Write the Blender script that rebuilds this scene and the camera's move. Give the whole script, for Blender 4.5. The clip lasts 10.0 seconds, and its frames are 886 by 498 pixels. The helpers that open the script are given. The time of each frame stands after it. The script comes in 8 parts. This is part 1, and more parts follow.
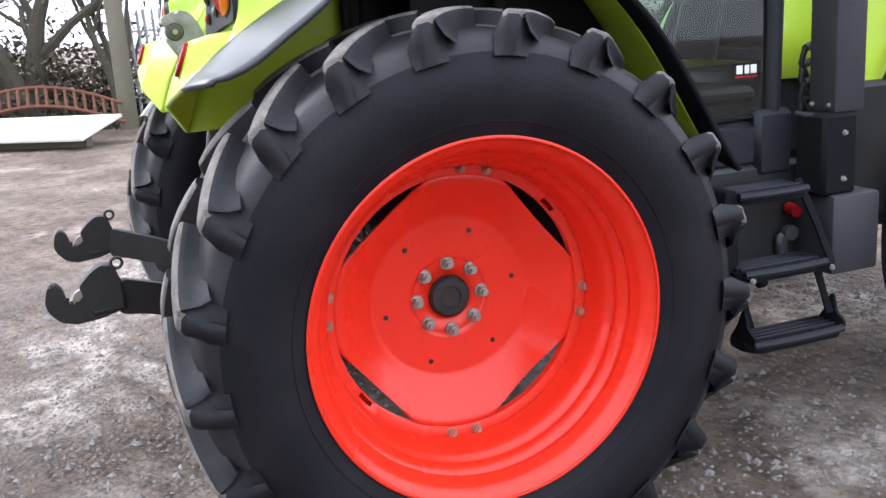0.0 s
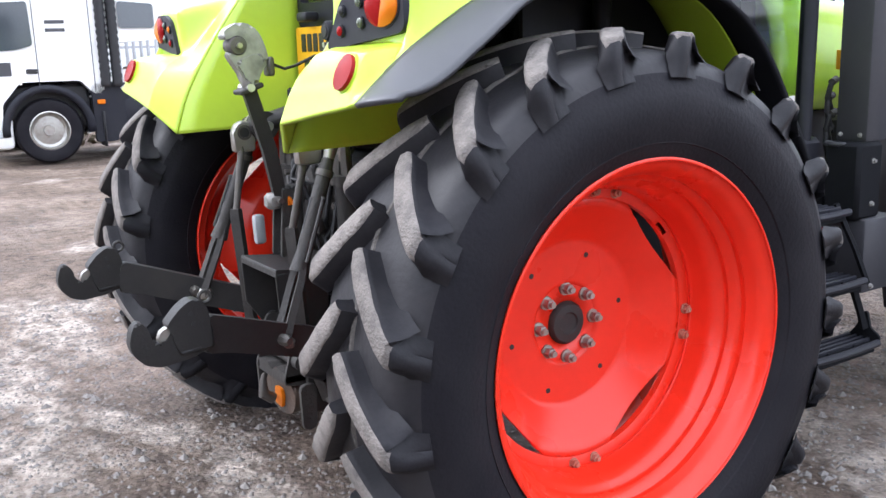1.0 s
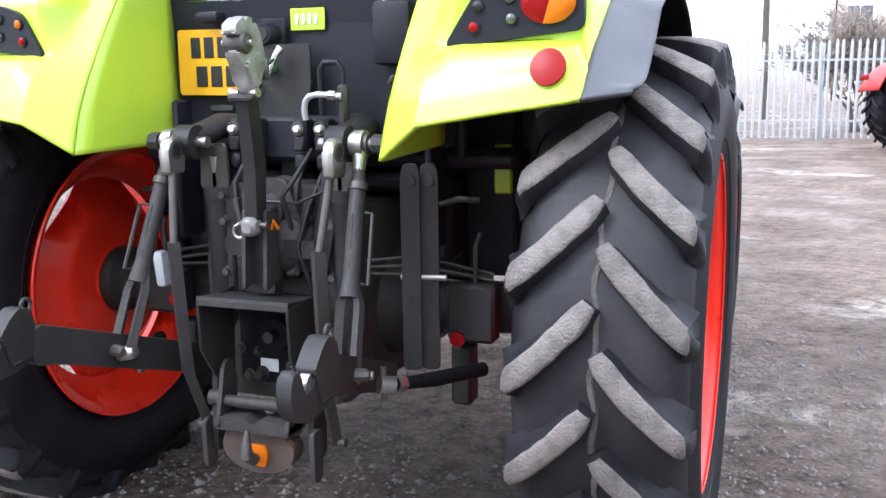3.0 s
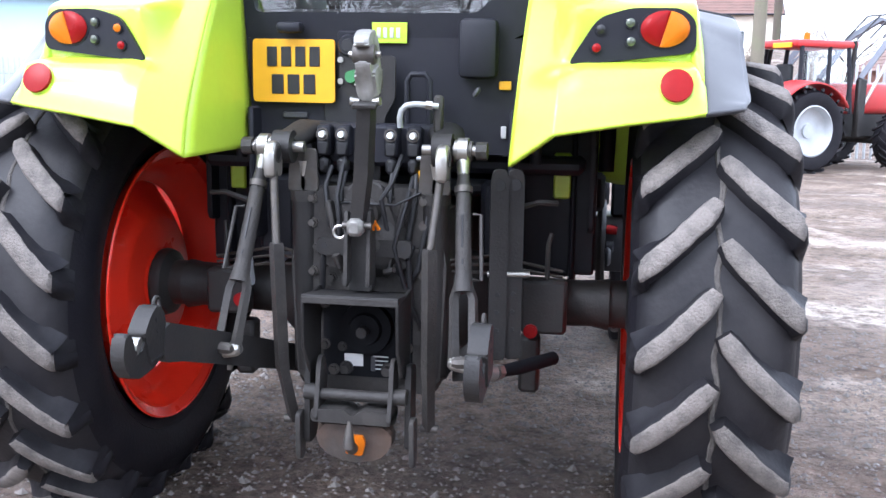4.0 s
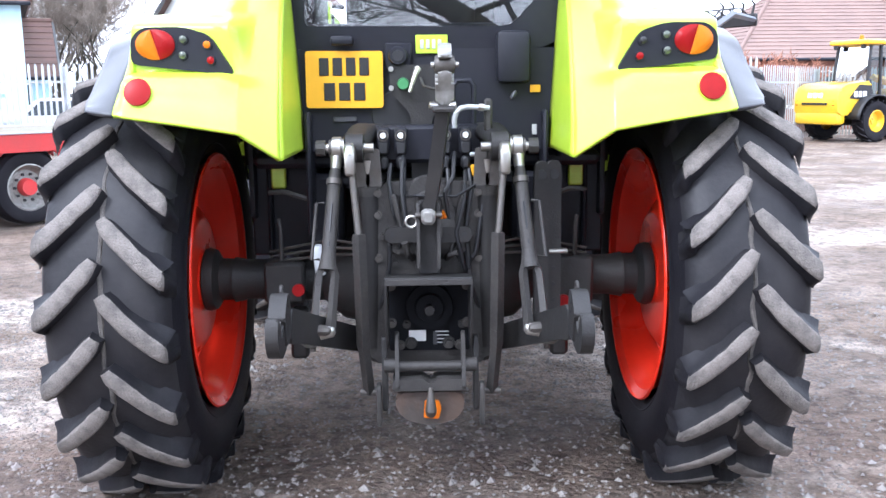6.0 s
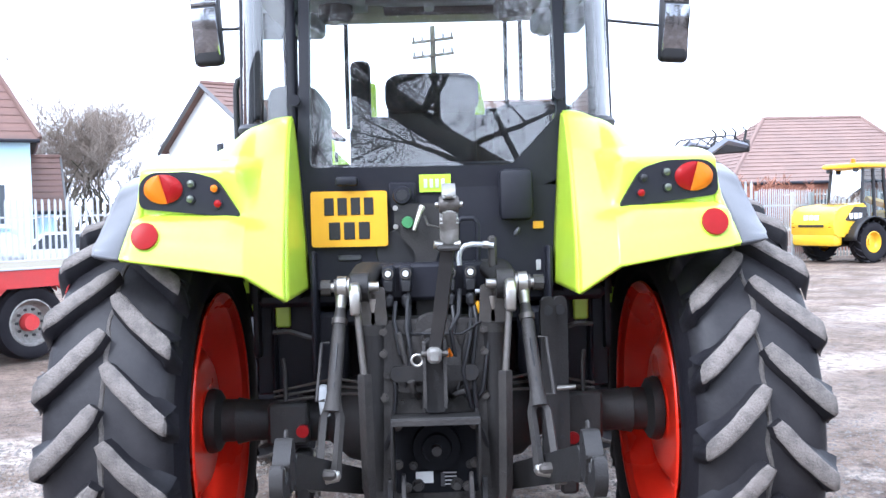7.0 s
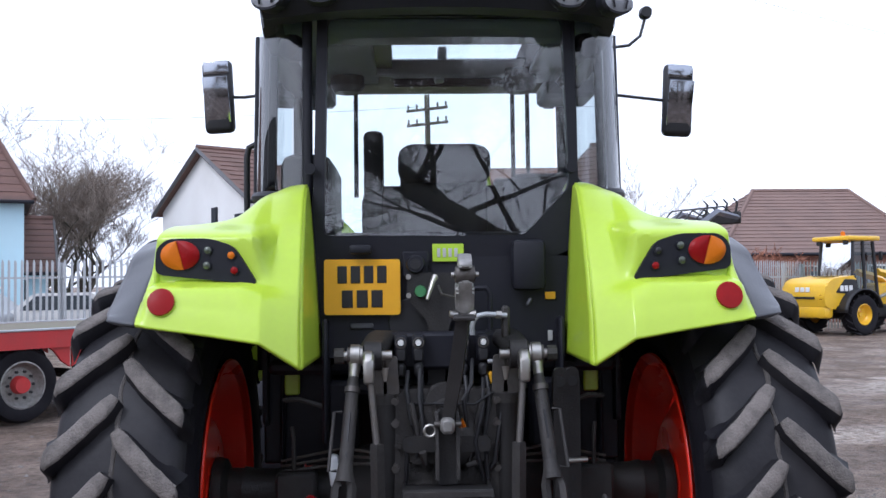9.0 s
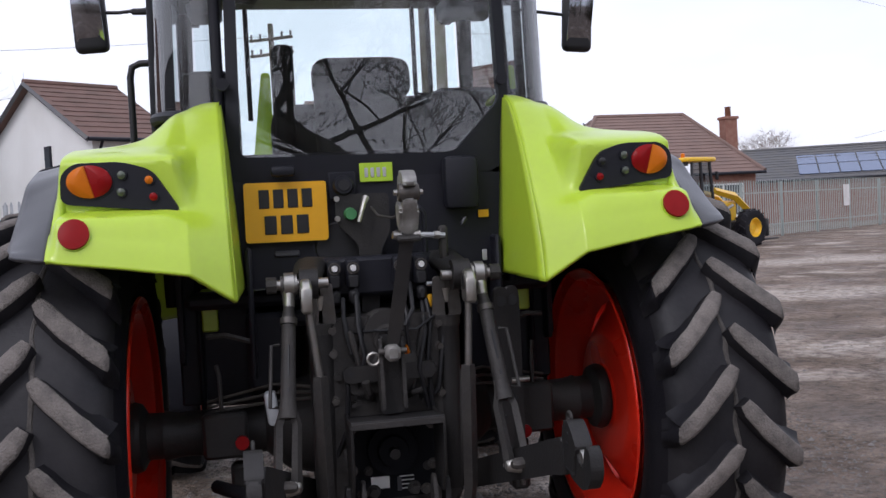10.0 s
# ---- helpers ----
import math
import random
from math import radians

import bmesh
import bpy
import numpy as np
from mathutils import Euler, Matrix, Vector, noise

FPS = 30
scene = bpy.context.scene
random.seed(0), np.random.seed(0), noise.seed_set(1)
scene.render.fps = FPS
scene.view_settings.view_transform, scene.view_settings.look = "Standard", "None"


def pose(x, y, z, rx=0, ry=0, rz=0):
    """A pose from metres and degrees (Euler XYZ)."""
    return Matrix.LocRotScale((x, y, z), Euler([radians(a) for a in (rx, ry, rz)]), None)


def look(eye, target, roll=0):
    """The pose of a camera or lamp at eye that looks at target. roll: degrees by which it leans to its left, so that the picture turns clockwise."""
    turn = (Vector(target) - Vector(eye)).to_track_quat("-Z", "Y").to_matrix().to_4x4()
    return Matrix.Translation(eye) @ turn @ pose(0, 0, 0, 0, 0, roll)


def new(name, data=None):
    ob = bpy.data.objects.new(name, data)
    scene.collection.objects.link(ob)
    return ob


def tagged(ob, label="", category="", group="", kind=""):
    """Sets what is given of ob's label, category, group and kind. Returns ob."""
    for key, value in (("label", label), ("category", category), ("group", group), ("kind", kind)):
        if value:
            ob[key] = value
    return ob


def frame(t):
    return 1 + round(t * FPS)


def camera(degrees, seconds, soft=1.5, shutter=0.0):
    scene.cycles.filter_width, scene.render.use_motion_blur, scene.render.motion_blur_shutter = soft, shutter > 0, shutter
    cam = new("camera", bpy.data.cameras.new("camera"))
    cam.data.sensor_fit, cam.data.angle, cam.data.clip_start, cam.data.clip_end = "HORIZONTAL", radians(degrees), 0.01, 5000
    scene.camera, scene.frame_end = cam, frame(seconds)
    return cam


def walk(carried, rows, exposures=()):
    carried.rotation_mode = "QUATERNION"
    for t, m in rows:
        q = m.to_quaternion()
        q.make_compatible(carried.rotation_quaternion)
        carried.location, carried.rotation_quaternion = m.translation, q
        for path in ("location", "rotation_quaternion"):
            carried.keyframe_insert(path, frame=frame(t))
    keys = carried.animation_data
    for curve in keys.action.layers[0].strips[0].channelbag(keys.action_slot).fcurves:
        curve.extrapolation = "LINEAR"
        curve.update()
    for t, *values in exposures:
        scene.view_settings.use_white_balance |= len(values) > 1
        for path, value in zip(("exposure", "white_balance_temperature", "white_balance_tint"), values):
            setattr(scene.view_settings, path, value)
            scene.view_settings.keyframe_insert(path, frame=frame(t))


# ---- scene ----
cam = camera(50.6, 10.0)
PATH = [
    (0, (3.471, -0.916, 1.559), (1.641, -0.26, 1.091), -3.8),
    (0.5, (3.233, -1.346, 1.548), (1.487, -0.494, 1.071), -1.1),
    (1, (2.951, -1.734, 1.557), (1.309, -0.669, 1.14), -1.8),
    (1.5, (2.587, -2.04, 1.511), (1.11, -0.738, 1.162), -4.3),
    (2, (2.257, -2.361, 1.479), (1.034, -0.838, 1.049), -1.8),
    (2.2, (2.127, -2.487, 1.504), (0.981, -0.905, 1.073), -3.2),
    (3.3, (1.199, -2.97, 1.471), (0.667, -1.07, 1.147), -0.3),
    (3.5, (1.047, -3.08, 1.463), (0.578, -1.162, 1.148), -1.0),
    (4, (0.752, -3.263, 1.487), (0.415, -1.319, 1.155), 0.8),
    (4.5, (0.414, -3.366, 1.483), (0.243, -1.407, 1.119), -1.9),
    (5, (0.18, -3.591, 1.51), (0.103, -1.623, 1.16), -1.8),
    (6.3, (-0.02, -3.743, 1.507), (0.024, -1.769, 1.187), -0.6),
    (6.5, (-0.022, -3.728, 1.519), (0.015, -1.743, 1.278), -0.6),
    (7, (-0.022, -3.722, 1.55), (0.016, -1.723, 1.48), -1.5),
    (7.5, (-0.033, -3.729, 1.567), (0.013, -1.731, 1.627), -0.8),
    (8, (-0.042, -3.744, 1.582), (0.011, -1.752, 1.754), -0.6),
    (8.5, (-0.06, -3.742, 1.581), (0.004, -1.754, 1.784), -0.1),
    (9, (-0.11, -3.733, 1.563), (-0.047, -1.735, 1.634), -0.7),
    (9.5, (-0.231, -3.699, 1.537), (-0.12, -1.704, 1.464), -1.0),
    (10, (-0.408, -3.52, 1.524), (-0.023, -1.559, 1.443), -2.9),
]
# the camera closes down as the sky fills the view
EXPOSURE = [(0, 1.44, 5700, 13), (1.0, 1.54, 5700, 13), (2.0, 1.52, 5650, 13), (3.5, 1.66, 5450, 14), (5.0, 1.8, 5400, 14), (6.5, 1.84, 5350, 13), (7.0, 1.75, 5300, 13), (7.5, 1.4, 5300, 13), (8.0, 1.0, 5350, 13), (8.5, 0.6, 5350, 16), (9.0, 0.25, 5450, 16), (9.5, 0.0, 5700, 17), (10, -0.15, 5850, 18)]
walk(cam, [(t, look(eye, target, roll)) for t, eye, target, roll in PATH], EXPOSURE)

# ---- world, sun and exposure ----
SUN_DIR = Vector((-0.45, -0.55, 0.75)).normalized()   # towards the sun, veiled by cloud
world = bpy.data.worlds.new("overcast_sky")
scene.world = world
world.use_nodes = True
wn, wl = world.node_tree.nodes, world.node_tree.links
wn.clear()
w_out, w_bg, w_sky = wn.new("ShaderNodeOutputWorld"), wn.new("ShaderNodeBackground"), wn.new("ShaderNodeTexSky")
w_sky.sky_type, w_sky.sun_disc = "NISHITA", False
w_sky.sun_elevation = math.asin(SUN_DIR.z)
w_sky.sun_rotation = math.atan2(SUN_DIR.x, SUN_DIR.y)
w_sky.air_density, w_sky.dust_density = 1.0, 6.0
w_co, w_noise, w_ramp, w_mix, w_gain = (wn.new("ShaderNodeTexCoord"), wn.new("ShaderNodeTexNoise"), wn.new("ShaderNodeValToRGB"),
                                        wn.new("ShaderNodeMix"), wn.new("ShaderNodeVectorMath"))
w_map = wn.new("ShaderNodeMapping")
w_map.inputs["Scale"].default_value = (1.0, 1.0, 3.0)
w_noise.inputs["Scale"].default_value, w_noise.inputs["Detail"].default_value = 2.2, 5.0
w_ramp.color_ramp.elements[0].position, w_ramp.color_ramp.elements[0].color = 0.30, (0.88, 0.90, 0.94, 1)
w_ramp.color_ramp.elements[1].position, w_ramp.color_ramp.elements[1].color = 0.50, (1.0, 1.0, 1.0, 1)
w_gain.operation, w_gain.inputs[1].default_value = "MULTIPLY", (0.10, 0.10, 0.10)
w_mix.data_type, w_mix.inputs[0].default_value = "RGBA", 0.85
wl.new(w_co.outputs["Generated"], w_map.inputs["Vector"])
wl.new(w_map.outputs[0], w_noise.inputs["Vector"])
wl.new(w_noise.outputs["Fac"], w_ramp.inputs[0])
wl.new(w_sky.outputs[0], w_gain.inputs[0])
wl.new(w_gain.outputs[0], w_mix.inputs[6])
wl.new(w_ramp.outputs[0], w_mix.inputs[7])
wl.new(w_mix.outputs[2], w_bg.inputs["Color"])
w_bg.inputs["Strength"].default_value = 1.32
wl.new(w_bg.outputs[0], w_out.inputs["Surface"])

sun = new("sun", bpy.data.lights.new("sun", "SUN"))
sun.data.energy, sun.data.angle, sun.data.color = 0.8, radians(14), (1.0, 0.97, 0.92)
sun.matrix_world = look((0, 0, 0), -SUN_DIR) @ Matrix.Identity(4)
sun.location = SUN_DIR * 30

# ---- materials ----
def material(name, base, rough=0.5, metal=0.0, dirt=None, dirt_amount=0.0, dirt_scale=3.0, grain=40.0, grain_amount=0.12,
             bump=0.15, bump_scale=60.0, coat=0.0, spec=0.5, per_piece=0.0):
    """A surface with colour variation at two scales (patches of dirt and fine grain) and relief."""
    m = bpy.data.materials.new(name)
    m.use_nodes = True
    n, l = m.node_tree.nodes, m.node_tree.links
    b = n["Principled BSDF"]
    co = n.new("ShaderNodeTexCoord")
    fine, patch = n.new("ShaderNodeTexNoise"), n.new("ShaderNodeTexNoise")
    fine.inputs["Scale"].default_value, fine.inputs["Detail"].default_value = grain, 4.0
    patch.inputs["Scale"].default_value, patch.inputs["Detail"].default_value = dirt_scale, 6.0
    for t in (fine, patch):
        l.new(co.outputs["Object"], t.inputs["Vector"])
    # fine grain: lighter and darker than the base
    lo = tuple(c * (1 - grain_amount) for c in base)
    hi = tuple(min(1, c * (1 + grain_amount)) for c in base)
    mix1 = n.new("ShaderNodeMix")
    mix1.data_type = "RGBA"
    mix1.inputs[6].default_value, mix1.inputs[7].default_value = (*lo, 1), (*hi, 1)
    l.new(fine.outputs["Fac"], mix1.inputs[0])
    col = mix1.outputs[2]
    ramp = n.new("ShaderNodeMapRange")
    ramp.inputs["From Min"].default_value, ramp.inputs["From Max"].default_value = 0.42, 0.72
    ramp.inputs["To Max"].default_value = dirt_amount
    l.new(patch.outputs["Fac"], ramp.inputs["Value"])
    if dirt is not None and dirt_amount > 0:
        mix2 = n.new("ShaderNodeMix")
        mix2.data_type = "RGBA"
        l.new(ramp.outputs[0], mix2.inputs[0])
        l.new(col, mix2.inputs[6])
        mix2.inputs[7].default_value = (*dirt, 1)
        col = mix2.outputs[2]
    if per_piece:
        info, vary, hsv = n.new("ShaderNodeObjectInfo"), n.new("ShaderNodeMapRange"), n.new("ShaderNodeHueSaturation")
        vary.inputs["To Min"].default_value, vary.inputs["To Max"].default_value = 1 - per_piece, 1 + per_piece
        l.new(info.outputs["Random"], vary.inputs["Value"])
        l.new(vary.outputs[0], hsv.inputs["Value"])
        l.new(col, hsv.inputs["Color"])
        col = hsv.outputs[0]
    l.new(col, b.inputs["Base Color"])
    rr = n.new("ShaderNodeMapRange")
    rr.inputs["To Min"].default_value, rr.inputs["To Max"].default_value = max(0.02, rough - 0.08), min(1, rough + 0.12)
    l.new(patch.outputs["Fac"], rr.inputs["Value"])
    l.new(rr.outputs[0], b.inputs["Roughness"])
    b.inputs["Metallic"].default_value = metal
    b.inputs["Coat Weight"].default_value = coat
    b.inputs["Coat Roughness"].default_value = 0.12
    b.inputs["Specular IOR Level"].default_value = spec
    if bump > 0:
        bn, bt = n.new("ShaderNodeBump"), n.new("ShaderNodeTexNoise")
        bt.inputs["Scale"].default_value, bt.inputs["Detail"].default_value = bump_scale, 5.0
        l.new(co.outputs["Object"], bt.inputs["Vector"])
        l.new(bt.outputs["Fac"], bn.inputs["Height"])
        bn.inputs["Strength"].default_value, bn.inputs["Distance"].default_value = bump, 0.01
        l.new(bn.outputs[0], b.inputs["Normal"])
    return m


def glass(name, tint, rough=0.02, ior=2.1):
    """Thin pane: tinted light through it and a clear mirror sheen on it."""
    m = bpy.data.materials.new(name)
    m.use_nodes = True
    n, l = m.node_tree.nodes, m.node_tree.links
    n.clear()
    out, tr, gl, fr, mix = (n.new("ShaderNodeOutputMaterial"), n.new("ShaderNodeBsdfTransparent"), n.new("ShaderNodeBsdfGlossy"),
                            n.new("ShaderNodeFresnel"), n.new("ShaderNodeMixShader"))
    tr.inputs["Color"].default_value = (*tint, 1)
    gl.inputs["Roughness"].default_value = rough
    fr.inputs["IOR"].default_value = ior
    l.new(fr.outputs[0], mix.inputs[0])
    l.new(tr.outputs[0], mix.inputs[1])
    l.new(gl.outputs[0], mix.inputs[2])
    l.new(mix.outputs[0], out.inputs["Surface"])
    return m


MUD = (0.17, 0.145, 0.12)
M = {
    "lime": material("lime_paint", (0.47, 0.66, 0.035), 0.34, coat=0.35, dirt=(0.36, 0.46, 0.06), dirt_amount=0.25, grain_amount=0.04, bump=0.02, bump_scale=400),
    "red": material("rim_red_paint", (0.74, 0.027, 0.008), 0.27, coat=0.15, spec=0.35, dirt=(0.48, 0.022, 0.010), dirt_amount=0.2, grain_amount=0.05, bump=0.03, bump_scale=90),
    "tyre": material("tyre_rubber", (0.0092, 0.0086, 0.0115), 0.56, spec=0.14, dirt=(0.022, 0.0205, 0.0235), dirt_amount=0.5, dirt_scale=5, grain=120, grain_amount=0.25, bump=0.18, bump_scale=90),
    "lug": material("worn_lug_rubber", (0.0105, 0.0100, 0.0128), 0.56, spec=0.24, dirt=(0.032, 0.030, 0.031), dirt_amount=0.6, dirt_scale=6, grain=90, grain_amount=0.4, bump=0.12, bump_scale=80, per_piece=0.12),
    "lug_face": material("dusty_lug_top", (0.185, 0.165, 0.150), 0.95, dirt=(0.085, 0.078, 0.073), dirt_amount=0.8, dirt_scale=22, grain=160, grain_amount=0.35, bump=0.7, bump_scale=140, per_piece=0.1),
    "mud": material("dried_tread_mud", (0.105, 0.095, 0.087), 0.95, dirt=(0.05, 0.046, 0.044), dirt_amount=0.8, dirt_scale=18, grain=120, grain_amount=0.35, bump=0.6, bump_scale=110),
    "tread_base": material("dusty_tread_rubber", (0.0135, 0.0128, 0.0155), 0.50, spec=0.30, dirt=(0.036, 0.034, 0.036), dirt_amount=0.7, dirt_scale=5, grain=70, grain_amount=0.3, bump=0.16, bump_scale=50),
    "guard": material("dark_grey_painted_sheet", (0.034, 0.034, 0.040), 0.5, spec=0.35, dirt=(0.055, 0.054, 0.056), dirt_amount=0.4, grain_amount=0.12, bump=0.05, bump_scale=200),
    "arch": material("black_arch_plastic", (0.010, 0.0105, 0.0125), 0.7, spec=0.06, dirt=(0.018, 0.018, 0.020), dirt_amount=0.3, grain_amount=0.15, bump=0.05, bump_scale=300),
    "plastic": material("black_plastic", (0.0135, 0.0140, 0.0200), 0.5, spec=0.25, dirt=(0.026, 0.026, 0.029), dirt_amount=0.35, grain_amount=0.15, bump=0.06, bump_scale=300),
    "flare": material("grey_fender_plastic", (0.046, 0.047, 0.054), 0.36, spec=0.6, dirt=(0.066, 0.066, 0.073), dirt_amount=0.3, grain_amount=0.08, bump=0.05, bump_scale=500),
    "steel": material("dark_painted_steel", (0.0225, 0.0215, 0.0215), 0.52, metal=0.1, spec=0.35, dirt=(0.040, 0.036, 0.033), dirt_amount=0.5, dirt_scale=7, grain_amount=0.2, bump=0.15, bump_scale=120),
    "iron": material("cast_grey_iron", (0.040, 0.0375, 0.036), 0.58, metal=0.2, spec=0.35, dirt=(0.07, 0.063, 0.056), dirt_amount=0.5, dirt_scale=9, grain_amount=0.25, bump=0.3, bump_scale=90),
    "hitch_rust": material("brown_worn_hitch_steel", (0.060, 0.050, 0.044), 0.6, metal=0.2, dirt=(0.12, 0.065, 0.038), dirt_amount=0.6, dirt_scale=9, grain_amount=0.3, bump=0.3),
    "zinc": material("bright_zinc_steel", (0.42, 0.41, 0.385), 0.36, metal=0.9, dirt=(0.25, 0.22, 0.18), dirt_amount=0.5, dirt_scale=20, bump=0.1),
    "worn": material("worn_bare_steel", (0.10, 0.093, 0.087), 0.45, metal=0.55, dirt=(0.10, 0.085, 0.07), dirt_amount=0.6, dirt_scale=25, grain_amount=0.25, bump=0.2),
    "worn_light": material("worn_grey_forging", (0.30, 0.295, 0.28), 0.5, metal=0.4, dirt=(0.12, 0.11, 0.10), dirt_amount=0.7, dirt_scale=18, grain_amount=0.25, bump=0.25),
    "dusty_bolt": material("dusty_bolt_head", (0.40, 0.14, 0.09), 0.7, dirt=(0.30, 0.22, 0.17), dirt_amount=0.8, dirt_scale=40, bump=0.2),
    "orange": material("orange_lens", (0.58, 0.15, 0.005), 0.28, spec=0.15, bump=0.05, bump_scale=200),
    "redlens": material("red_lens", (0.25, 0.008, 0.009), 0.25, spec=0.12, bump=0.08, bump_scale=260),
    "grey_lens": material("grey_lens", (0.07, 0.085, 0.06), 0.2, coat=0.4, bump=0.05),
    "clearlens": material("clear_lens", (0.24, 0.245, 0.26), 0.3, metal=0.4, coat=0.2, grain_amount=0.25, bump=0.1, bump_scale=120),
    "plate": material("yellow_plate", (0.78, 0.40, 0.006), 0.35, grain_amount=0.03, bump=0.0),
    "ink": material("black_ink", (0.012, 0.012, 0.014), 0.5, bump=0.0),
    "whitepaint": material("white_paint", (0.78, 0.78, 0.76), 0.4, dirt=(0.55, 0.54, 0.5), dirt_amount=0.4, grain_amount=0.03, bump=0.02),
    "silver": material("silver_trim", (0.55, 0.55, 0.55), 0.38, metal=0.5, grain_amount=0.05, bump=0.02),
    "seat": material("dark_seat_cloth", (0.014, 0.0145, 0.017), 0.85, grain=25, grain_amount=0.2, bump=0.03, bump_scale=120),
    "headliner": material("grey_headliner", (0.40, 0.42, 0.46), 0.9, grain_amount=0.15, bump=0.1),
    "glass": glass("cab_glass", (0.91, 0.975, 0.97), 0.015, 1.6),
    "rear_glass": glass("rear_window_glass", (0.92, 0.985, 0.98), 0.004, 2.2),
    "door_glass": glass("dark_door_glass", (0.62, 0.76, 0.69), 0.02, 1.5),
    "dark_glass": glass("dark_loader_glass", (0.26, 0.30, 0.30), 0.02, 1.6),
    "side_glass": glass("tinted_side_glass", (0.66, 0.71, 0.72)),
    "mirror": material("mirror_glass", (0.36, 0.38, 0.42), 0.03, metal=1.0, grain_amount=0.01, bump=0.0),
    "galv": material("galvanised_steel", (0.46, 0.48, 0.50), 0.5, metal=0.35, dirt=(0.33, 0.34, 0.34), dirt_amount=0.5, grain_amount=0.1, bump=0.05),
    "render": material("white_render", (0.80, 0.79, 0.76), 0.9, dirt=(0.62, 0.60, 0.56), dirt_amount=0.45, dirt_scale=0.6, grain=30, grain_amount=0.05, bump=0.2, bump_scale=60),
    "blue": material("pale_blue_render", (0.50, 0.70, 0.78), 0.9, dirt=(0.45, 0.58, 0.63), dirt_amount=0.4, dirt_scale=0.7, grain_amount=0.05, bump=0.2),
    "cream": material("cream_stone_render", (0.60, 0.53, 0.44), 0.9, dirt=(0.42, 0.36, 0.29), dirt_amount=0.6, dirt_scale=0.8, grain=25, grain_amount=0.12, bump=0.3, bump_scale=40),
    "brick": material("red_brick", (0.24, 0.11, 0.08), 0.9, dirt=(0.33, 0.20, 0.15), dirt_amount=0.6, dirt_scale=5, grain_amount=0.25, bump=0.3),
    "rooftile": material("brown_roof_tiles", (0.16, 0.094, 0.077), 0.9, dirt=(0.11, 0.08, 0.065), dirt_amount=0.6, dirt_scale=1.5, grain_amount=0.25, bump=0.4, bump_scale=25, per_piece=0.12),
    "paletile": material("faded_pink_roof_tiles", (0.200, 0.132, 0.110), 0.9, dirt=(0.15, 0.108, 0.095), dirt_amount=0.6, dirt_scale=1.5, grain_amount=0.25, bump=0.4, bump_scale=25),
    "slate": material("grey_slate", (0.10, 0.10, 0.105), 0.7, dirt=(0.15, 0.14, 0.12), dirt_amount=0.5, dirt_scale=2, bump=0.3),
    "winglass": material("dark_window_glass", (0.05, 0.06, 0.07), 0.08, spec=0.8, bump=0.0),
    "wood": material("weathered_pole_wood", (0.165, 0.145, 0.108), 0.85, dirt=(0.17, 0.19, 0.10), dirt_amount=0.5, dirt_scale=2.5, grain=60, grain_amount=0.3, bump=0.4, bump_scale=50),
    "bark": material("bark", (0.085, 0.07, 0.055), 0.95, dirt=(0.11, 0.12, 0.07), dirt_amount=0.5, dirt_scale=4, grain_amount=0.35, bump=0.6, bump_scale=25),
    "twig": material("bare_twigs", (0.24, 0.20, 0.165), 0.95, grain_amount=0.3, bump=0.0),
    "redtwig": material("reddish_twigs", (0.30, 0.13, 0.08), 0.95, grain_amount=0.3, bump=0.0),
    "hedge": material("hedge_leaf", (0.075, 0.066, 0.040), 0.85, dirt=(0.15, 0.105, 0.065), dirt_amount=0.7, dirt_scale=2, grain_amount=0.4, bump=0.1),
    "rust": material("rusty_steel", (0.17, 0.065, 0.035), 0.85, dirt=(0.09, 0.045, 0.03), dirt_amount=0.6, dirt_scale=12, bump=0.4),
    "trailer_red": material("trailer_red_paint", (0.50, 0.03, 0.03), 0.45, dirt=(0.30, 0.05, 0.045), dirt_amount=0.5, dirt_scale=3, bump=0.05),
    "yellow": material("loader_yellow_paint", (0.80, 0.48, 0.008), 0.38, coat=0.2, dirt=(0.55, 0.34, 0.05), dirt_amount=0.35, bump=0.03),
    "solar": material("solar_cells", (0.16, 0.20, 0.30), 0.14, metal=0.5, bump=0.0),
    "greenlabel": material("green_label", (0.42, 0.62, 0.03), 0.5, bump=0.0),
    "boards": material("pale_boards", (0.74, 0.72, 0.70), 0.7, dirt=(0.55, 0.52, 0.48), dirt_amount=0.5, dirt_scale=3, bump=0.1),
}


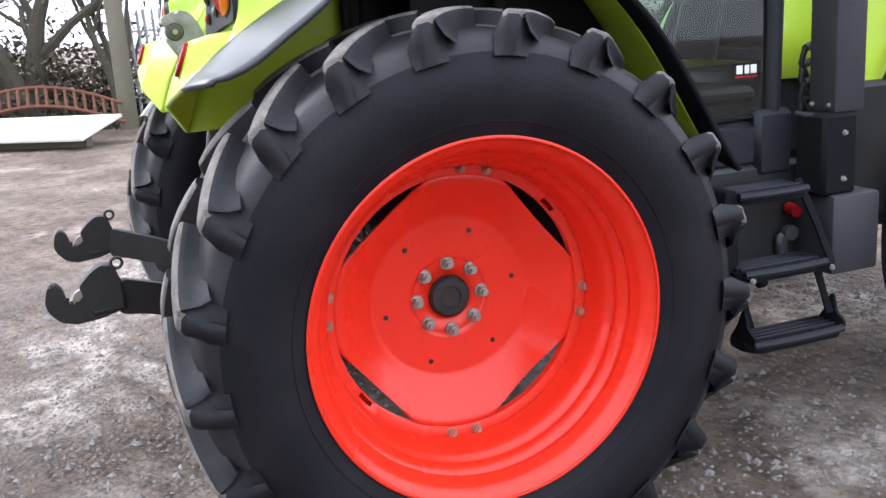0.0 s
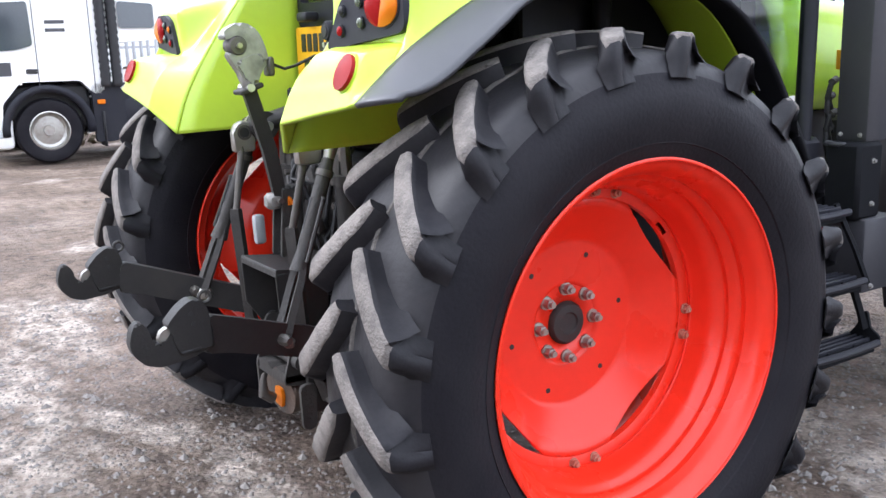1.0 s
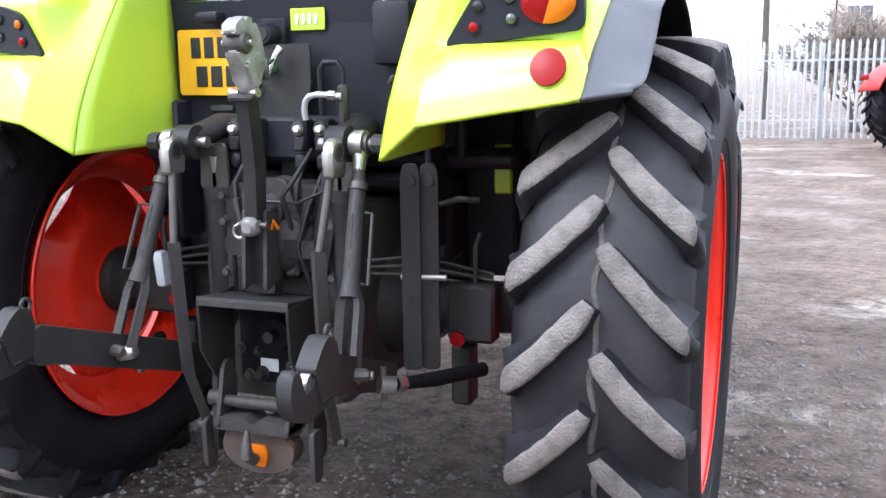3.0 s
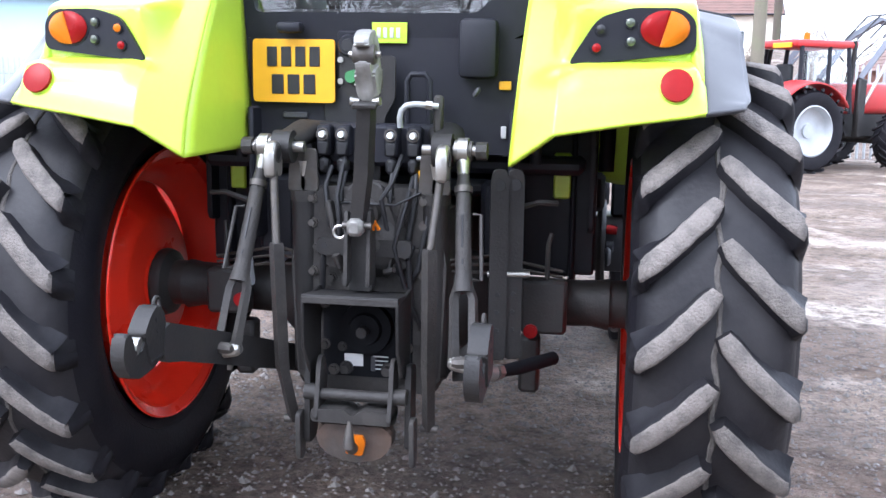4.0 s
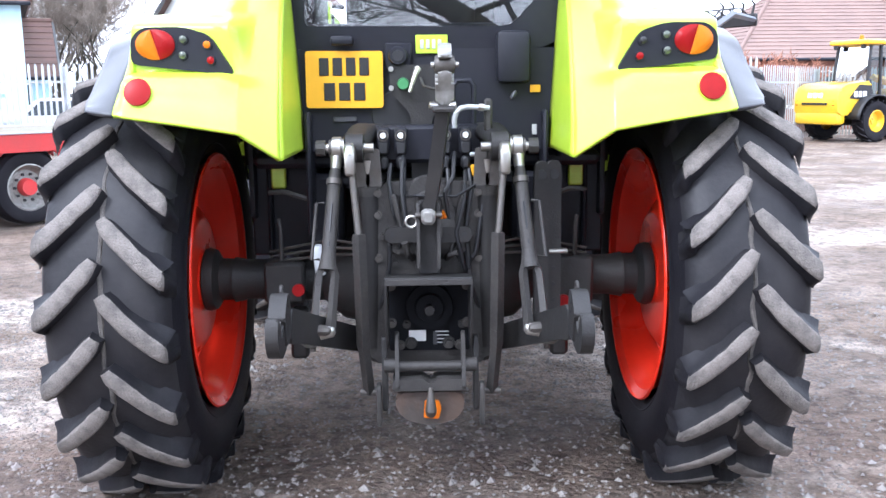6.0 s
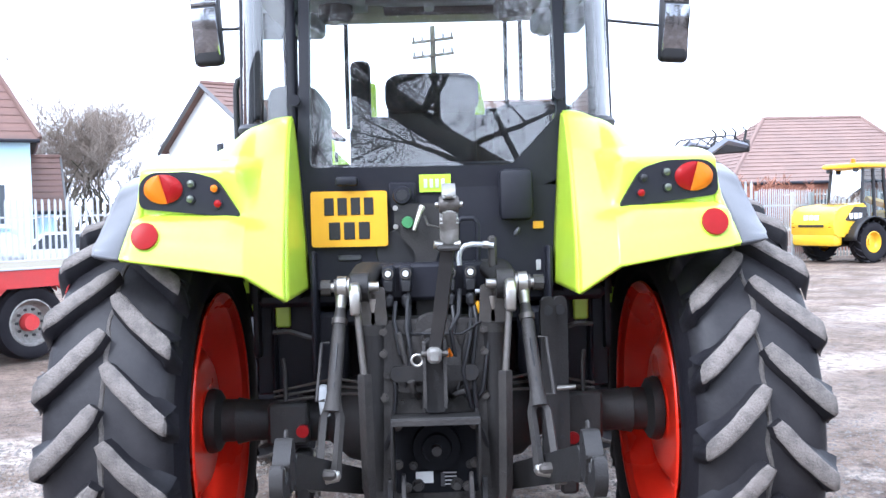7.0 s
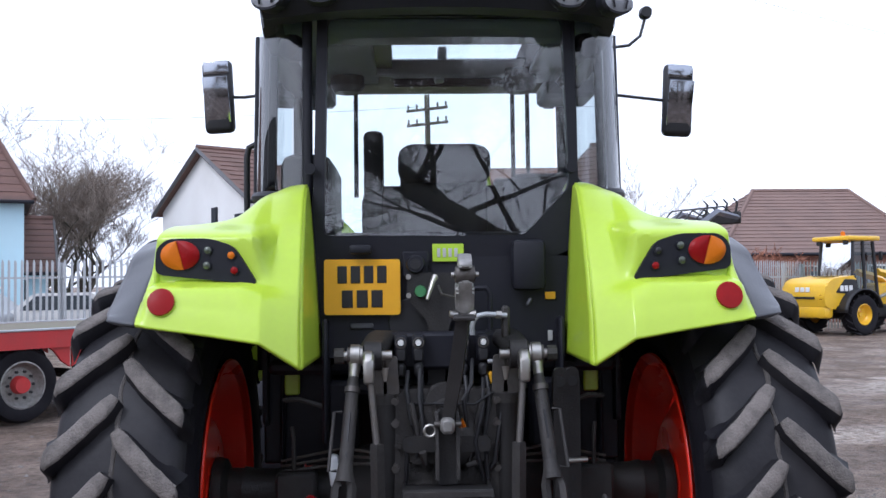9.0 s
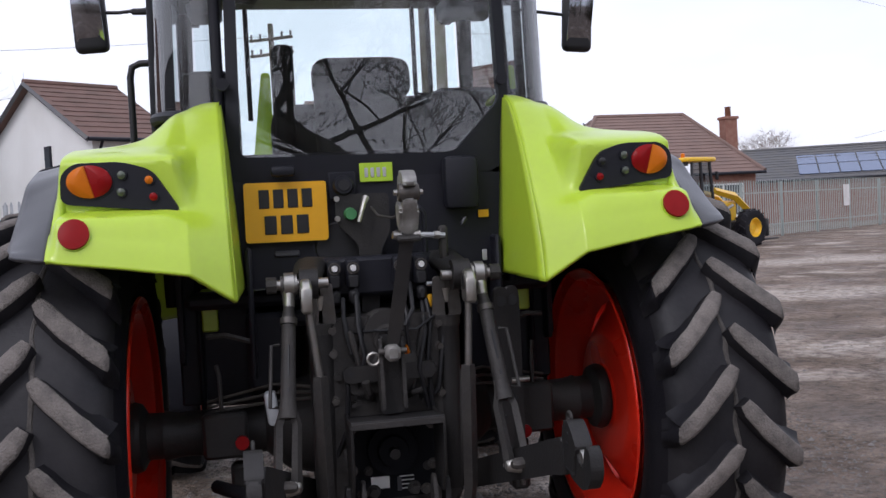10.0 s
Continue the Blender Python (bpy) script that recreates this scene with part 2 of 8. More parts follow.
def ground_material():
    m = bpy.data.materials.new("wet_gravel_yard")
    m.use_nodes = True
    n, l = m.node_tree.nodes, m.node_tree.links
    b = n["Principled BSDF"]
    co = n.new("ShaderNodeTexCoord")

    def noise_at(scale, detail=6.0, rough=0.55):
        t = n.new("ShaderNodeTexNoise")
        t.inputs["Scale"].default_value, t.inputs["Detail"].default_value, t.inputs["Roughness"].default_value = scale, detail, rough
        l.new(co.outputs["Object"], t.inputs["Vector"])
        return t.outputs["Fac"]

    def remap(v, a, c, lo=0.0, hi=1.0):
        r = n.new("ShaderNodeMapRange")
        for key, val in (("From Min", a), ("From Max", c), ("To Min", lo), ("To Max", hi)):
            r.inputs[key].default_value = val
        l.new(v, r.inputs["Value"])
        return r.outputs[0]

    def blend(f, a, c):
        x = n.new("ShaderNodeMix")
        x.data_type = "RGBA"
        l.new(f, x.inputs[0])
        for k, v in ((6, a), (7, c)):
            if isinstance(v, tuple):
                x.inputs[k].default_value = (*v, 1)
            else:
                l.new(v, x.inputs[k])
        return x.outputs[2]

    vor = n.new("ShaderNodeTexVoronoi")
    vor.inputs["Scale"].default_value = 32.0
    l.new(co.outputs["Object"], vor.inputs["Vector"])
    stone = blend(remap(noise_at(60, 5), 0.35, 0.7), (0.150, 0.108, 0.080), (0.66, 0.53, 0.43))
    stone = blend(remap(vor.outputs["Distance"], 0.1, 0.6), stone, (0.32, 0.248, 0.196))
    damp = blend(remap(noise_at(1.1, 8, 0.62), 0.44, 0.60), (0.200, 0.150, 0.118), stone)
    dry = blend(remap(noise_at(0.45, 10, 0.68), 0.56, 0.66), damp, (0.66, 0.565, 0.485))
    # trodden dust lies pale in places of its own
    warp = n.new("ShaderNodeTexNoise")
    warp.inputs["Scale"].default_value, warp.inputs["Detail"].default_value = 2.6, 6.0
    l.new(co.outputs["Object"], warp.inputs["Vector"])
    shake = n.new("ShaderNodeVectorMath")
    shake.operation, shake.inputs[1].default_value = "MULTIPLY_ADD", (1.1, 1.1, 0.0)
    l.new(warp.outputs["Color"], shake.inputs[0])
    l.new(co.outputs["Object"], shake.inputs[2])
    near = None
    for px, py, rx, ry in ((1.1, 1.5, 0.45, 0.33), (-1.9, -1.1, 0.9, 0.22), (-0.95, -1.3, 0.5, 0.2), (-2.9, -0.7, 0.8, 0.25), (-0.95, -0.75, 0.35, 0.16), (-0.35, -0.5, 0.35, 0.15), (2.4, 3.5, 0.7, 0.4),
                           (-2.9, 2.7, 1.0, 0.5), (-2.0, 0.7, 0.5, 0.4), (4.2, 5.6, 1.0, 0.6), (7.6, 9.3, 2.0, 0.9), (5.3, 4.7, 0.9, 0.35), (-0.4, 2.5, 0.6, 0.4), (11.9, 15.5, 2.5, 1.2)):
        m1, m2 = n.new("ShaderNodeVectorMath"), n.new("ShaderNodeVectorMath")
        m1.operation, m1.inputs[1].default_value = "SUBTRACT", (px + 0.55, py + 0.55, 0)
        m2.operation, m2.inputs[1].default_value = "MULTIPLY", (1 / rx, 1 / ry, 0)
        l.new(shake.outputs[0], m1.inputs[0])
        l.new(m1.outputs[0], m2.inputs[0])
        size = n.new("ShaderNodeVectorMath")
        size.operation = "LENGTH"
        l.new(m2.outputs[0], size.inputs[0])
        if near is None:
            near = size.outputs["Value"]
        else:
            low = n.new("ShaderNodeMath")
            low.operation = "MINIMUM"
            l.new(near, low.inputs[0])
            l.new(size.outputs["Value"], low.inputs[1])
            near = low.outputs[0]
    # darkened ellipse that paints the shade under and behind the tractor
    shaded = n.new("ShaderNodeVectorMath")
    shaded.operation, shaded.inputs[1].default_value = "SUBTRACT", (0.55, 0.35, 0)
    l.new(shake.outputs[0], shaded.inputs[0])
    shaded2 = n.new("ShaderNodeVectorMath")
    shaded2.operation, shaded2.inputs[1].default_value = "MULTIPLY", (1 / 1.5, 1 / 1.1, 0)
    l.new(shaded.outputs[0], shaded2.inputs[0])
    shaded3 = n.new("ShaderNodeVectorMath")
    shaded3.operation = "LENGTH"
    l.new(shaded2.outputs[0], shaded3.inputs[0])
    dry = blend(remap(shaded3.outputs["Value"], 0.45, 1.2, 0.62, 0.0), dry, (0.115, 0.088, 0.070))
    speck = n.new("ShaderNodeMath")
    speck.operation = "MULTIPLY"
    l.new(remap(near, 0.55, 1.25, 1.0, 0.0), speck.inputs[0])
    l.new(remap(noise_at(7, 9, 0.7), 0.36, 0.58, 0.0, 0.92), speck.inputs[1])
    dry = blend(speck.outputs[0], dry, (0.70, 0.61, 0.53))
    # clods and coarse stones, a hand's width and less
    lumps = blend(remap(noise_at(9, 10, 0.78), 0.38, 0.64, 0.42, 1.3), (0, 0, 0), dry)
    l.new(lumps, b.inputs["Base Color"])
    l.new(remap(noise_at(0.8, 7), 0.35, 0.65, 0.45, 0.9), b.inputs["Roughness"])
    b.inputs["Specular IOR Level"].default_value = 0.2
    bn = n.new("ShaderNodeBump")
    bn.inputs["Strength"].default_value, bn.inputs["Distance"].default_value = 1.0, 0.05
    add = n.new("ShaderNodeMath")
    l.new(noise_at(14, 12, 0.78), add.inputs[0])
    l.new(remap(vor.outputs["Distance"], 0, 0.8, 0.5, 0.0), add.inputs[1])
    l.new(add.outputs[0], bn.inputs["Height"])
    l.new(bn.outputs[0], b.inputs["Normal"])
    return m


M["ground"] = ground_material()

# ---- mesh tools ----
def part(name, bm, mat, parent=None, label="", smooth=True, m=None):
    """Links a bmesh as one mesh object, under a thing or a part."""
    me = bpy.data.meshes.new(name)
    bmesh.ops.recalc_face_normals(bm, faces=bm.faces)
    bm.to_mesh(me)
    bm.free()
    for k in (mat if isinstance(mat, (list, tuple)) else [mat]):
        me.materials.append(k)
    if smooth:
        me.shade_smooth()
        me.set_sharp_from_angle(angle=radians(38))
    ob = new(name, me)
    if m is not None:
        ob.matrix_basis = m
    if parent is not None:
        ob.parent = parent
    if label:
        ob["label"] = label
    return ob


def thing(name, label, category, group="", at=None, kind=""):
    ob = new(name)
    ob.empty_display_size = 0.2
    if at is not None:
        ob.matrix_basis = at
    return tagged(ob, label, category, group, kind)


def B():
    return bmesh.new()


def box(bm, c, s, bevel=0.0, m=None, segs=1):
    """A box of size s round c, with bevelled edges."""
    r = bmesh.ops.create_cube(bm, size=1.0)
    vs = r["verts"]
    bmesh.ops.scale(bm, vec=s, verts=vs)
    if bevel > 0:
        es = list({e for v in vs for e in v.link_edges})
        q = bmesh.ops.bevel(bm, geom=es, offset=min(bevel, min(s) * 0.45), segments=segs, affect="EDGES", profile=0.5)
        vs = list({v for f in q["faces"] for v in f.verts} | {v for v in vs if v.is_valid})
    if m is not None:
        bmesh.ops.transform(bm, matrix=m, verts=vs)
    bmesh.ops.translate(bm, vec=c, verts=vs)
    return bm


def frame_of(d):
    d = Vector(d).normalized()
    a = d.cross(Vector((0, 0, 1)))
    if a.length < 1e-3:
        a = d.cross(Vector((0, 1, 0)))
    a.normalize()
    return a, d.cross(a).normalized()


def sweep(bm, pts, radii, seg=10, caps=True, flat=1.0):
    """A tube through pts; radii a number or one for each point."""
    pts = [Vector(p) for p in pts]
    if not isinstance(radii, (list, tuple)):
        radii = [radii] * len(pts)
    rings, a = [], None
    for i, p in enumerate(pts):
        d = (pts[min(i + 1, len(pts) - 1)] - pts[max(i - 1, 0)]).normalized()
        if a is None:
            a, b = frame_of(d)
        else:
            a = (a - d * a.dot(d)).normalized()
            b = d.cross(a)
        rings.append([bm.verts.new(p + (a * math.cos(k * math.tau / seg) + b * math.sin(k * math.tau / seg) * flat) * radii[i]) for k in range(seg)])
    for r, q in zip(rings, rings[1:]):
        for k in range(seg):
            bm.faces.new((r[k], r[(k + 1) % seg], q[(k + 1) % seg], q[k]))
    if caps:
        bm.faces.new(rings[0][::-1])
        bm.faces.new(rings[-1])
    return bm


def cyl(bm, p, q, r, seg=16, r2=None):
    return sweep(bm, [p, q], [r, r if r2 is None else r2], seg)


def lathe(bm, prof, seg=64, c=(0, 0, 0), closed=False, axis="x"):
    """Turns a profile of (radius, along) about the x axis (or y) through c."""
    rings = []
    for r, x in prof:
        ring = []
        for k in range(seg):
            a = k * math.tau / seg
            if axis == "x":
                v = (c[0] + x, c[1] + r * math.cos(a), c[2] + r * math.sin(a))
            elif axis == "y":
                v = (c[0] + r * math.cos(a), c[1] + x, c[2] + r * math.sin(a))
            else:
                v = (c[0] + r * math.cos(a), c[1] + r * math.sin(a), c[2] + x)
            ring.append(bm.verts.new(v))
        rings.append(ring)
    pairs = list(zip(rings, rings[1:])) + ([(rings[-1], rings[0])] if closed else [])
    for r, q in pairs:
        for k in range(seg):
            bm.faces.new((r[k], r[(k + 1) % seg], q[(k + 1) % seg], q[k]))
    return bm


def disc(bm, ring_pts):
    return bm.faces.new([bm.verts.new(p) for p in ring_pts])


def plate(bm, outline, depth, m=None, bevel=0.0):
    """An extruded outline: (a, b) points become x, z; the depth goes along y."""
    f0 = [bm.verts.new((a, -depth / 2, b)) for a, b in outline]
    f1 = [bm.verts.new((a, depth / 2, b)) for a, b in outline]
    faces = [bm.faces.new(f0), bm.faces.new(f1[::-1])]
    k = len(outline)
    for i in range(k):
        faces.append(bm.faces.new((f0[i], f1[i], f1[(i + 1) % k], f0[(i + 1) % k])))
    vs = f0 + f1
    if bevel > 0:
        es = list({e for f in faces[:2] for e in f.edges})
        q = bmesh.ops.bevel(bm, geom=es, offset=bevel, segments=1, affect="EDGES")
        vs = list({v for f in q["faces"] for v in f.verts} | {v for v in vs if v.is_valid})
    if m is not None:
        bmesh.ops.transform(bm, matrix=m, verts=vs)
    return bm


def ellipse(a, b, n=28, c=(0, 0)):
    return [(c[0] + a * math.cos(i * math.tau / n), c[1] + b * math.sin(i * math.tau / n)) for i in range(n)]


def bolt(bm, c, d, r=0.012, h=0.012):
    """A hexagon head with a washer, facing along d."""
    c, d = Vector(c), Vector(d).normalized()
    sweep(bm, [c - d * 0.002, c + d * 0.003], r * 1.45, 14)
    sweep(bm, [c + d * 0.003, c + d * (0.003 + h)], r, 6)
    return bm


def spline(keys, x):
    """Smooth value at x through keys [(x, value), ...]."""
    n = len(keys)
    slope = [(keys[min(i + 1, n - 1)][1] - keys[max(i - 1, 0)][1]) / (keys[min(i + 1, n - 1)][0] - keys[max(i - 1, 0)][0]) for i in range(n)]
    if x <= keys[0][0]:
        return keys[0][1]
    for i in range(n - 1):
        (a, p), (b, q) = keys[i], keys[i + 1]
        if x <= b:
            h, t = b - a, (x - a) / (b - a)
            return (p * (1 + 2 * t) * (1 - t) ** 2 + q * t * t * (3 - 2 * t) + slope[i] * h * t * (1 - t) ** 2 + slope[i + 1] * h * t * t * (t - 1))
    return keys[-1][1]


def broken(keys, x):
    """Value at x on the straight pieces between keys [(x, value), ...]."""
    for (a, p), (b, q) in zip(keys, keys[1:]):
        if x <= b:
            return p + (q - p) * (x - a) / (b - a)
    return keys[-1][1]


def grid(bm, fn, us, vs, thick=0.0):
    """A sheet through fn(u, v)."""
    vv = [[bm.verts.new(fn(u, v)) for u in us] for v in vs]
    for i in range(len(vs) - 1):
        for j in range(len(us) - 1):
            bm.faces.new((vv[i][j], vv[i][j + 1], vv[i + 1][j + 1], vv[i + 1][j]))
    return bm


def lin(a, b, n):
    return [a + (b - a) * i / (n - 1) for i in range(n)]


def thicken(ob, t, offset=-1.0):
    k = ob.modifiers.new("thickness", "SOLIDIFY")
    k.thickness, k.offset = t, offset
    return ob

# ---- ground ----
def rise(x, y):
    """Shallow ruts and humps of the yard."""
    far = min(1.0, max(0.0, (math.hypot(x, y) - 1.5) / 3.0))
    return (noise.fractal(Vector((x * 0.5, y * 0.5, 0)), 1.0, 2.0, 4) * 0.018) * (0.25 + 0.75 * far) - 0.004


bm = B()
xs = sorted(set([round(v, 3) for v in lin(-6, 6, 81)] + [-2500, -600, -200, -80, -40, -25, -15, -10, -8, 8, 10, 15, 25, 40, 80, 200, 600, 2500]))
ys = sorted(set([round(v, 3) for v in lin(-6, 6, 81)] + [-2500, -600, -200, -80, -40, -25, -15, -10, -8, 8, 10, 15, 25, 40, 80, 200, 600, 2500]))
grid(bm, lambda x, y: (x, y, rise(x, y) if abs(x) <= 8 and abs(y) <= 8 else -0.004), xs, ys)
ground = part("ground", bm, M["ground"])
tagged(ground, "wet grey-brown gravel yard with pale dry patches", "ground", kind="structure")

# ---- the lime-green tractor ----
AX = 0.758            # rear axle height
tractor = thing("tractor", "lime-green farm tractor with red wheel rims and lugged black tyres", "tractor")


def ease01(t):
    t = min(1.0, max(0.0, t))
    return t * t * (3 - 2 * t)


def tyre_lug(side, R, half, rb, run, w, seed=0):
    """One tread bar: it starts at the middle, trails to the shoulder and sinks into the sidewall. Top faces are slot 1."""
    bm = B()
    n, m = 11, 7
    rng = random.Random(seed)
    secs = []
    for i in range(n):
        k = i / (n - 1)
        wt = w * (0.62 if i == 0 else 0.92 if i == 1 else 1.0) * rng.uniform(0.96, 1.04)
        secs.append((0.010 + (half - 0.040) * k, run * k ** 0.86, R - 0.012 * k * k, R - rb + 0.012 * k, wt, 0.0))
    for i in range(1, m + 1):
        # round the shoulder and down the wall: the bar's depth turns from radial to sideways and runs out
        k = i / m
        phi = math.pi / 2 * min(1.0, k * 1.25)
        secs.append((half - 0.030 + 0.030 * math.sin(phi), run * (1 + 0.15 * k), R - 0.012 - 0.040 * (1 - math.cos(phi)) - 0.075 * k * k, 0.062 * (1 - k) ** 0.8 + 0.004, w * (1 - 0.25 * k), phi * 0.92))
    rings, total = [], len(secs)
    for i, (x, th, r, deep, wt, phi) in enumerate(secs):
        p, q = secs[max(i - 1, 0)], secs[min(i + 1, total - 1)]
        dx, dt = q[0] - p[0], (q[1] - p[1]) * R
        L = math.hypot(dx, dt) or 1
        turn = min(1.0, max(0.0, (i - n + 2) / 3))
        px, pt = -dt / L * (1 - turn), dx / L * (1 - turn) + turn
        jag = rng.uniform(-0.003, 0.003)
        grow = ease01((i - 2) / (n - 1))
        up, dn = 0.012 + 0.036 * grow, 0.008 + 0.010 * grow
        soft = min(deep * 0.5, 0.007 + 0.004 * turn)
        ring = []
        for off, d in ((-wt / 2 - up, deep), (-wt / 2 - up * 0.42, deep * 0.70), (-wt / 2 - up * 0.12, deep * 0.36), (-wt / 2, soft), (-wt / 2 + soft, 0.0), (wt / 2 - soft, 0.0), (wt / 2 + dn * 0.1, soft), (wt / 2 + dn, deep)):
            t2 = th + pt * (off + jag) / R
            rad = r - d * math.cos(phi)
            ring.append(bm.verts.new((side * (x + px * off - d * math.sin(phi)), -rad * math.sin(t2), rad * math.cos(t2))))
        rings.append(ring)
    for i, (p, q) in enumerate(zip(rings, rings[1:])):
        for k in range(7):
            f = bm.faces.new((p[k], p[k + 1], q[k + 1], q[k]))
            if k in (3, 4, 5) and i < n + 1:
                f.material_index = 1
    bm.faces.new(rings[0])
    bm.faces.new(rings[-1][::-1])
    bmesh.ops.recalc_face_normals(bm, faces=bm.faces)
    me = bpy.data.meshes.new("lug")
    bm.to_mesh(me)
    bm.free()
    me.materials.append(M["lug"])
    me.materials.append(M["lug_face"])
    me.shade_smooth()
    me.set_sharp_from_angle(angle=radians(50))
    return me


def add_tyre(parent, cx, cy, cz, R, half, bead, count, phase, label):
    rc = R - 0.050
    flank = [(bead, 0.84), (bead + 0.012, 0.875), (bead + 0.03, 0.91), (bead + 0.045, 0.95), (bead + (rc - bead) * 0.35, 1.01), (bead + (rc - bead) * 0.55, 1.02),
             (rc - 0.110, 0.985), (rc - 0.066, 0.925), (rc - 0.034, 0.84), (rc - 0.015, 0.70), (rc - 0.005, 0.45)]
    prof = [(r, -half * k) for r, k in flank] + [(rc, 0.0)] + [(r, half * k) for r, k in flank[::-1]] + [(bead - 0.012, half * 0.6), (bead - 0.012, -half * 0.6)]
    bm = lathe(B(), prof, 120, closed=True)
    for f in bm.faces:
        c = f.calc_center_median()
        if math.hypot(c.y, c.z) > rc - 0.056 and abs(c.x) < half * 0.97:
            f.material_index = 1
    t = part("tyre", bm, [M["tyre"], M["tread_base"]], parent, label, m=pose(cx, cy, cz))
    for sdw in (1, -1):
        for fr, wd in ((0.10, 0.005),):
            rr = bead + 0.03 + (rc - 0.110 - bead - 0.03) * fr
            xx = half * (0.925 + 0.085 * min(1.0, fr / 0.42) + (0.008 if 0.42 < fr < 0.8 else 0))
            part("bead_ring", lathe(B(), [(rr - wd, sdw * (xx - 0.004)), (rr, sdw * (xx + 0.003)), (rr + wd, sdw * (xx - 0.003))], 90), M["tyre"], t)
    # dried mud lies in a crooked ridge along the middle of the tread
    bm = B()
    rings = []
    for k in range(150):
        a = k * math.tau / 150
        q = Vector((math.cos(a) * 9, math.sin(a) * 9, cx))
        mid, wide, tall = noise.noise(q) * 0.014, 0.009 + 0.008 * abs(noise.noise(q * 2.3)), 0.003 + 0.007 * abs(noise.noise(q * 1.7))
        rings.append([bm.verts.new((mid + dx, -(rc + h) * math.sin(a), (rc + h) * math.cos(a))) for dx, h in ((-wide, -0.004), (-wide * 0.4, tall), (wide * 0.4, tall * 0.8), (wide, -0.004))])
    for k in range(150):
        p, q = rings[k], rings[(k + 1) % 150]
        for j in range(3):
            bm.faces.new((p[j], p[j + 1], q[j + 1], q[j]))
    part("mud_ridge", bm, M["mud"], t, "dried mud ridge on the tread")
    meshes = [[tyre_lug(sd, R, half, rc - 0.012, radians(13.6), R * 0.068, 10 * j + v) for v in range(4)] for j, sd in enumerate((1, -1))]
    rng = random.Random(int(abs(cx) * 100) + count)
    for k in range(count):
        for j, kinds in enumerate(meshes):
            ob = new("lug", kinds[rng.randrange(4)])
            ob.parent = t
            ob.matrix_basis = pose(0, 0, 0, math.degrees((k + 0.54 * j) * math.tau / count) + phase)
    return t


WY = 0.010            # the rear wheels' centre, a little ahead of the origin


def add_rear_rim(parent, cx, sd):
    """Outer flange, stepped barrel and the bolted dish; sd is +1 on the right-hand side."""
    bm = B()
    prof = [(0.506, -0.214), (0.509, -0.207), (0.494, -0.196), (0.476, -0.186), (0.468, -0.16), (0.452, -0.14), (0.440, -0.10), (0.400, -0.070), (0.383, -0.064), (0.384, -0.047), (0.398, -0.043), (0.411, -0.041), (0.414, -0.034), (0.411, -0.026), (0.416, -0.018),
            (0.420, 0.025), (0.434, 0.062), (0.446, 0.070), (0.450, 0.082), (0.447, 0.092), (0.456, 0.112), (0.466, 0.120), (0.468, 0.132), (0.465, 0.140), (0.474, 0.162), (0.480, 0.178), (0.494, 0.192), (0.508, 0.203), (0.511, 0.211), (0.505, 0.2145)]
    seg = 96
    lathe(bm, [(r, sd * x) for r, x in prof], seg)
    # two valve slots through the ledge that the dish is bolted to
    gone = []
    for f in bm.faces:
        c = f.calc_center_median()
        a = math.degrees(math.atan2(c.z, c.y))
        if 0.384 < math.hypot(c.y, c.z) < 0.399 and abs(c.x + sd * 0.045) < 0.004 and min(abs(a - 40), abs(a + 141)) < 3.9:
            gone.append(f)
    bmesh.ops.delete(bm, geom=gone, context="FACES")
    rim = part("rim", bm, M["red"], parent, "bright red steel wheel rim", m=pose(cx, WY, AX))
    thicken(rim, 0.007, 0)
    # dish: a flat middle and a cone out to the ledge, cut straight across four corners
    bm = B()
    seg, xs0 = 180, sd * -0.050

    def edge(a):
        d = abs(((math.degrees(a) - 39 + 45) % 90) - 45)
        return min(0.386, 0.342 / max(0.2, math.cos(radians(d))))
    rings = []
    for r0, dx in ((0.060, -0.093), (0.116, -0.093), (0.124, -0.086), (0.132, -0.085), (0.238, -0.085), (0.250, -0.083), (0.262, -0.076), (0.352, -0.012), (0.366, -0.003), (0.386, 0.0)):
        ring = []
        for k in range(seg):
            a = k * math.tau / seg
            lim = edge(a)
            r = min(r0, lim - (0.386 - r0) * 0.02)
            # where the cut takes the rim of the dish the sheet stays on its cone
            off = dx if r0 <= lim else max(-0.076 + (lim - 0.262) * 0.71, -0.085)
            ring.append(bm.verts.new((xs0 + sd * min(dx, off), r * math.cos(a), r * math.sin(a))))
        rings.append(ring)
    for p, q in zip(rings, rings[1:]):
        for k in range(seg):
            bm.faces.new((p[k], p[(k + 1) % seg], q[(k + 1) % seg], q[k]))
    ob = part("wheel_disc", bm, M["red"], rim)
    thicken(ob, 0.010, 0)
    for a0 in (-7, 81, 174, 268):
        for off in (-5.8, 5.8):
            a = radians(a0 + off)
            bm = B()
            c = Vector((xs0 + sd * 0.008, 0.400 * math.cos(a), 0.400 * math.sin(a)))
            sweep(bm, [c, c + Vector((sd * 0.004, 0, 0))], 0.017, 14)
            sweep(bm, [c + Vector((sd * 0.004, 0, 0)), c + Vector((sd * 0.017, 0, 0))], 0.0135, 6)
            sweep(bm, [c + Vector((sd * 0.017, 0, 0)), c + Vector((sd * 0.024, 0, 0))], 0.007, 8)
            part("rim_bolt", bm, M["dusty_bolt"], rim, "dusty rim bolt head")
    for k in range(6):
        a = k * math.tau / 6 + 0.16
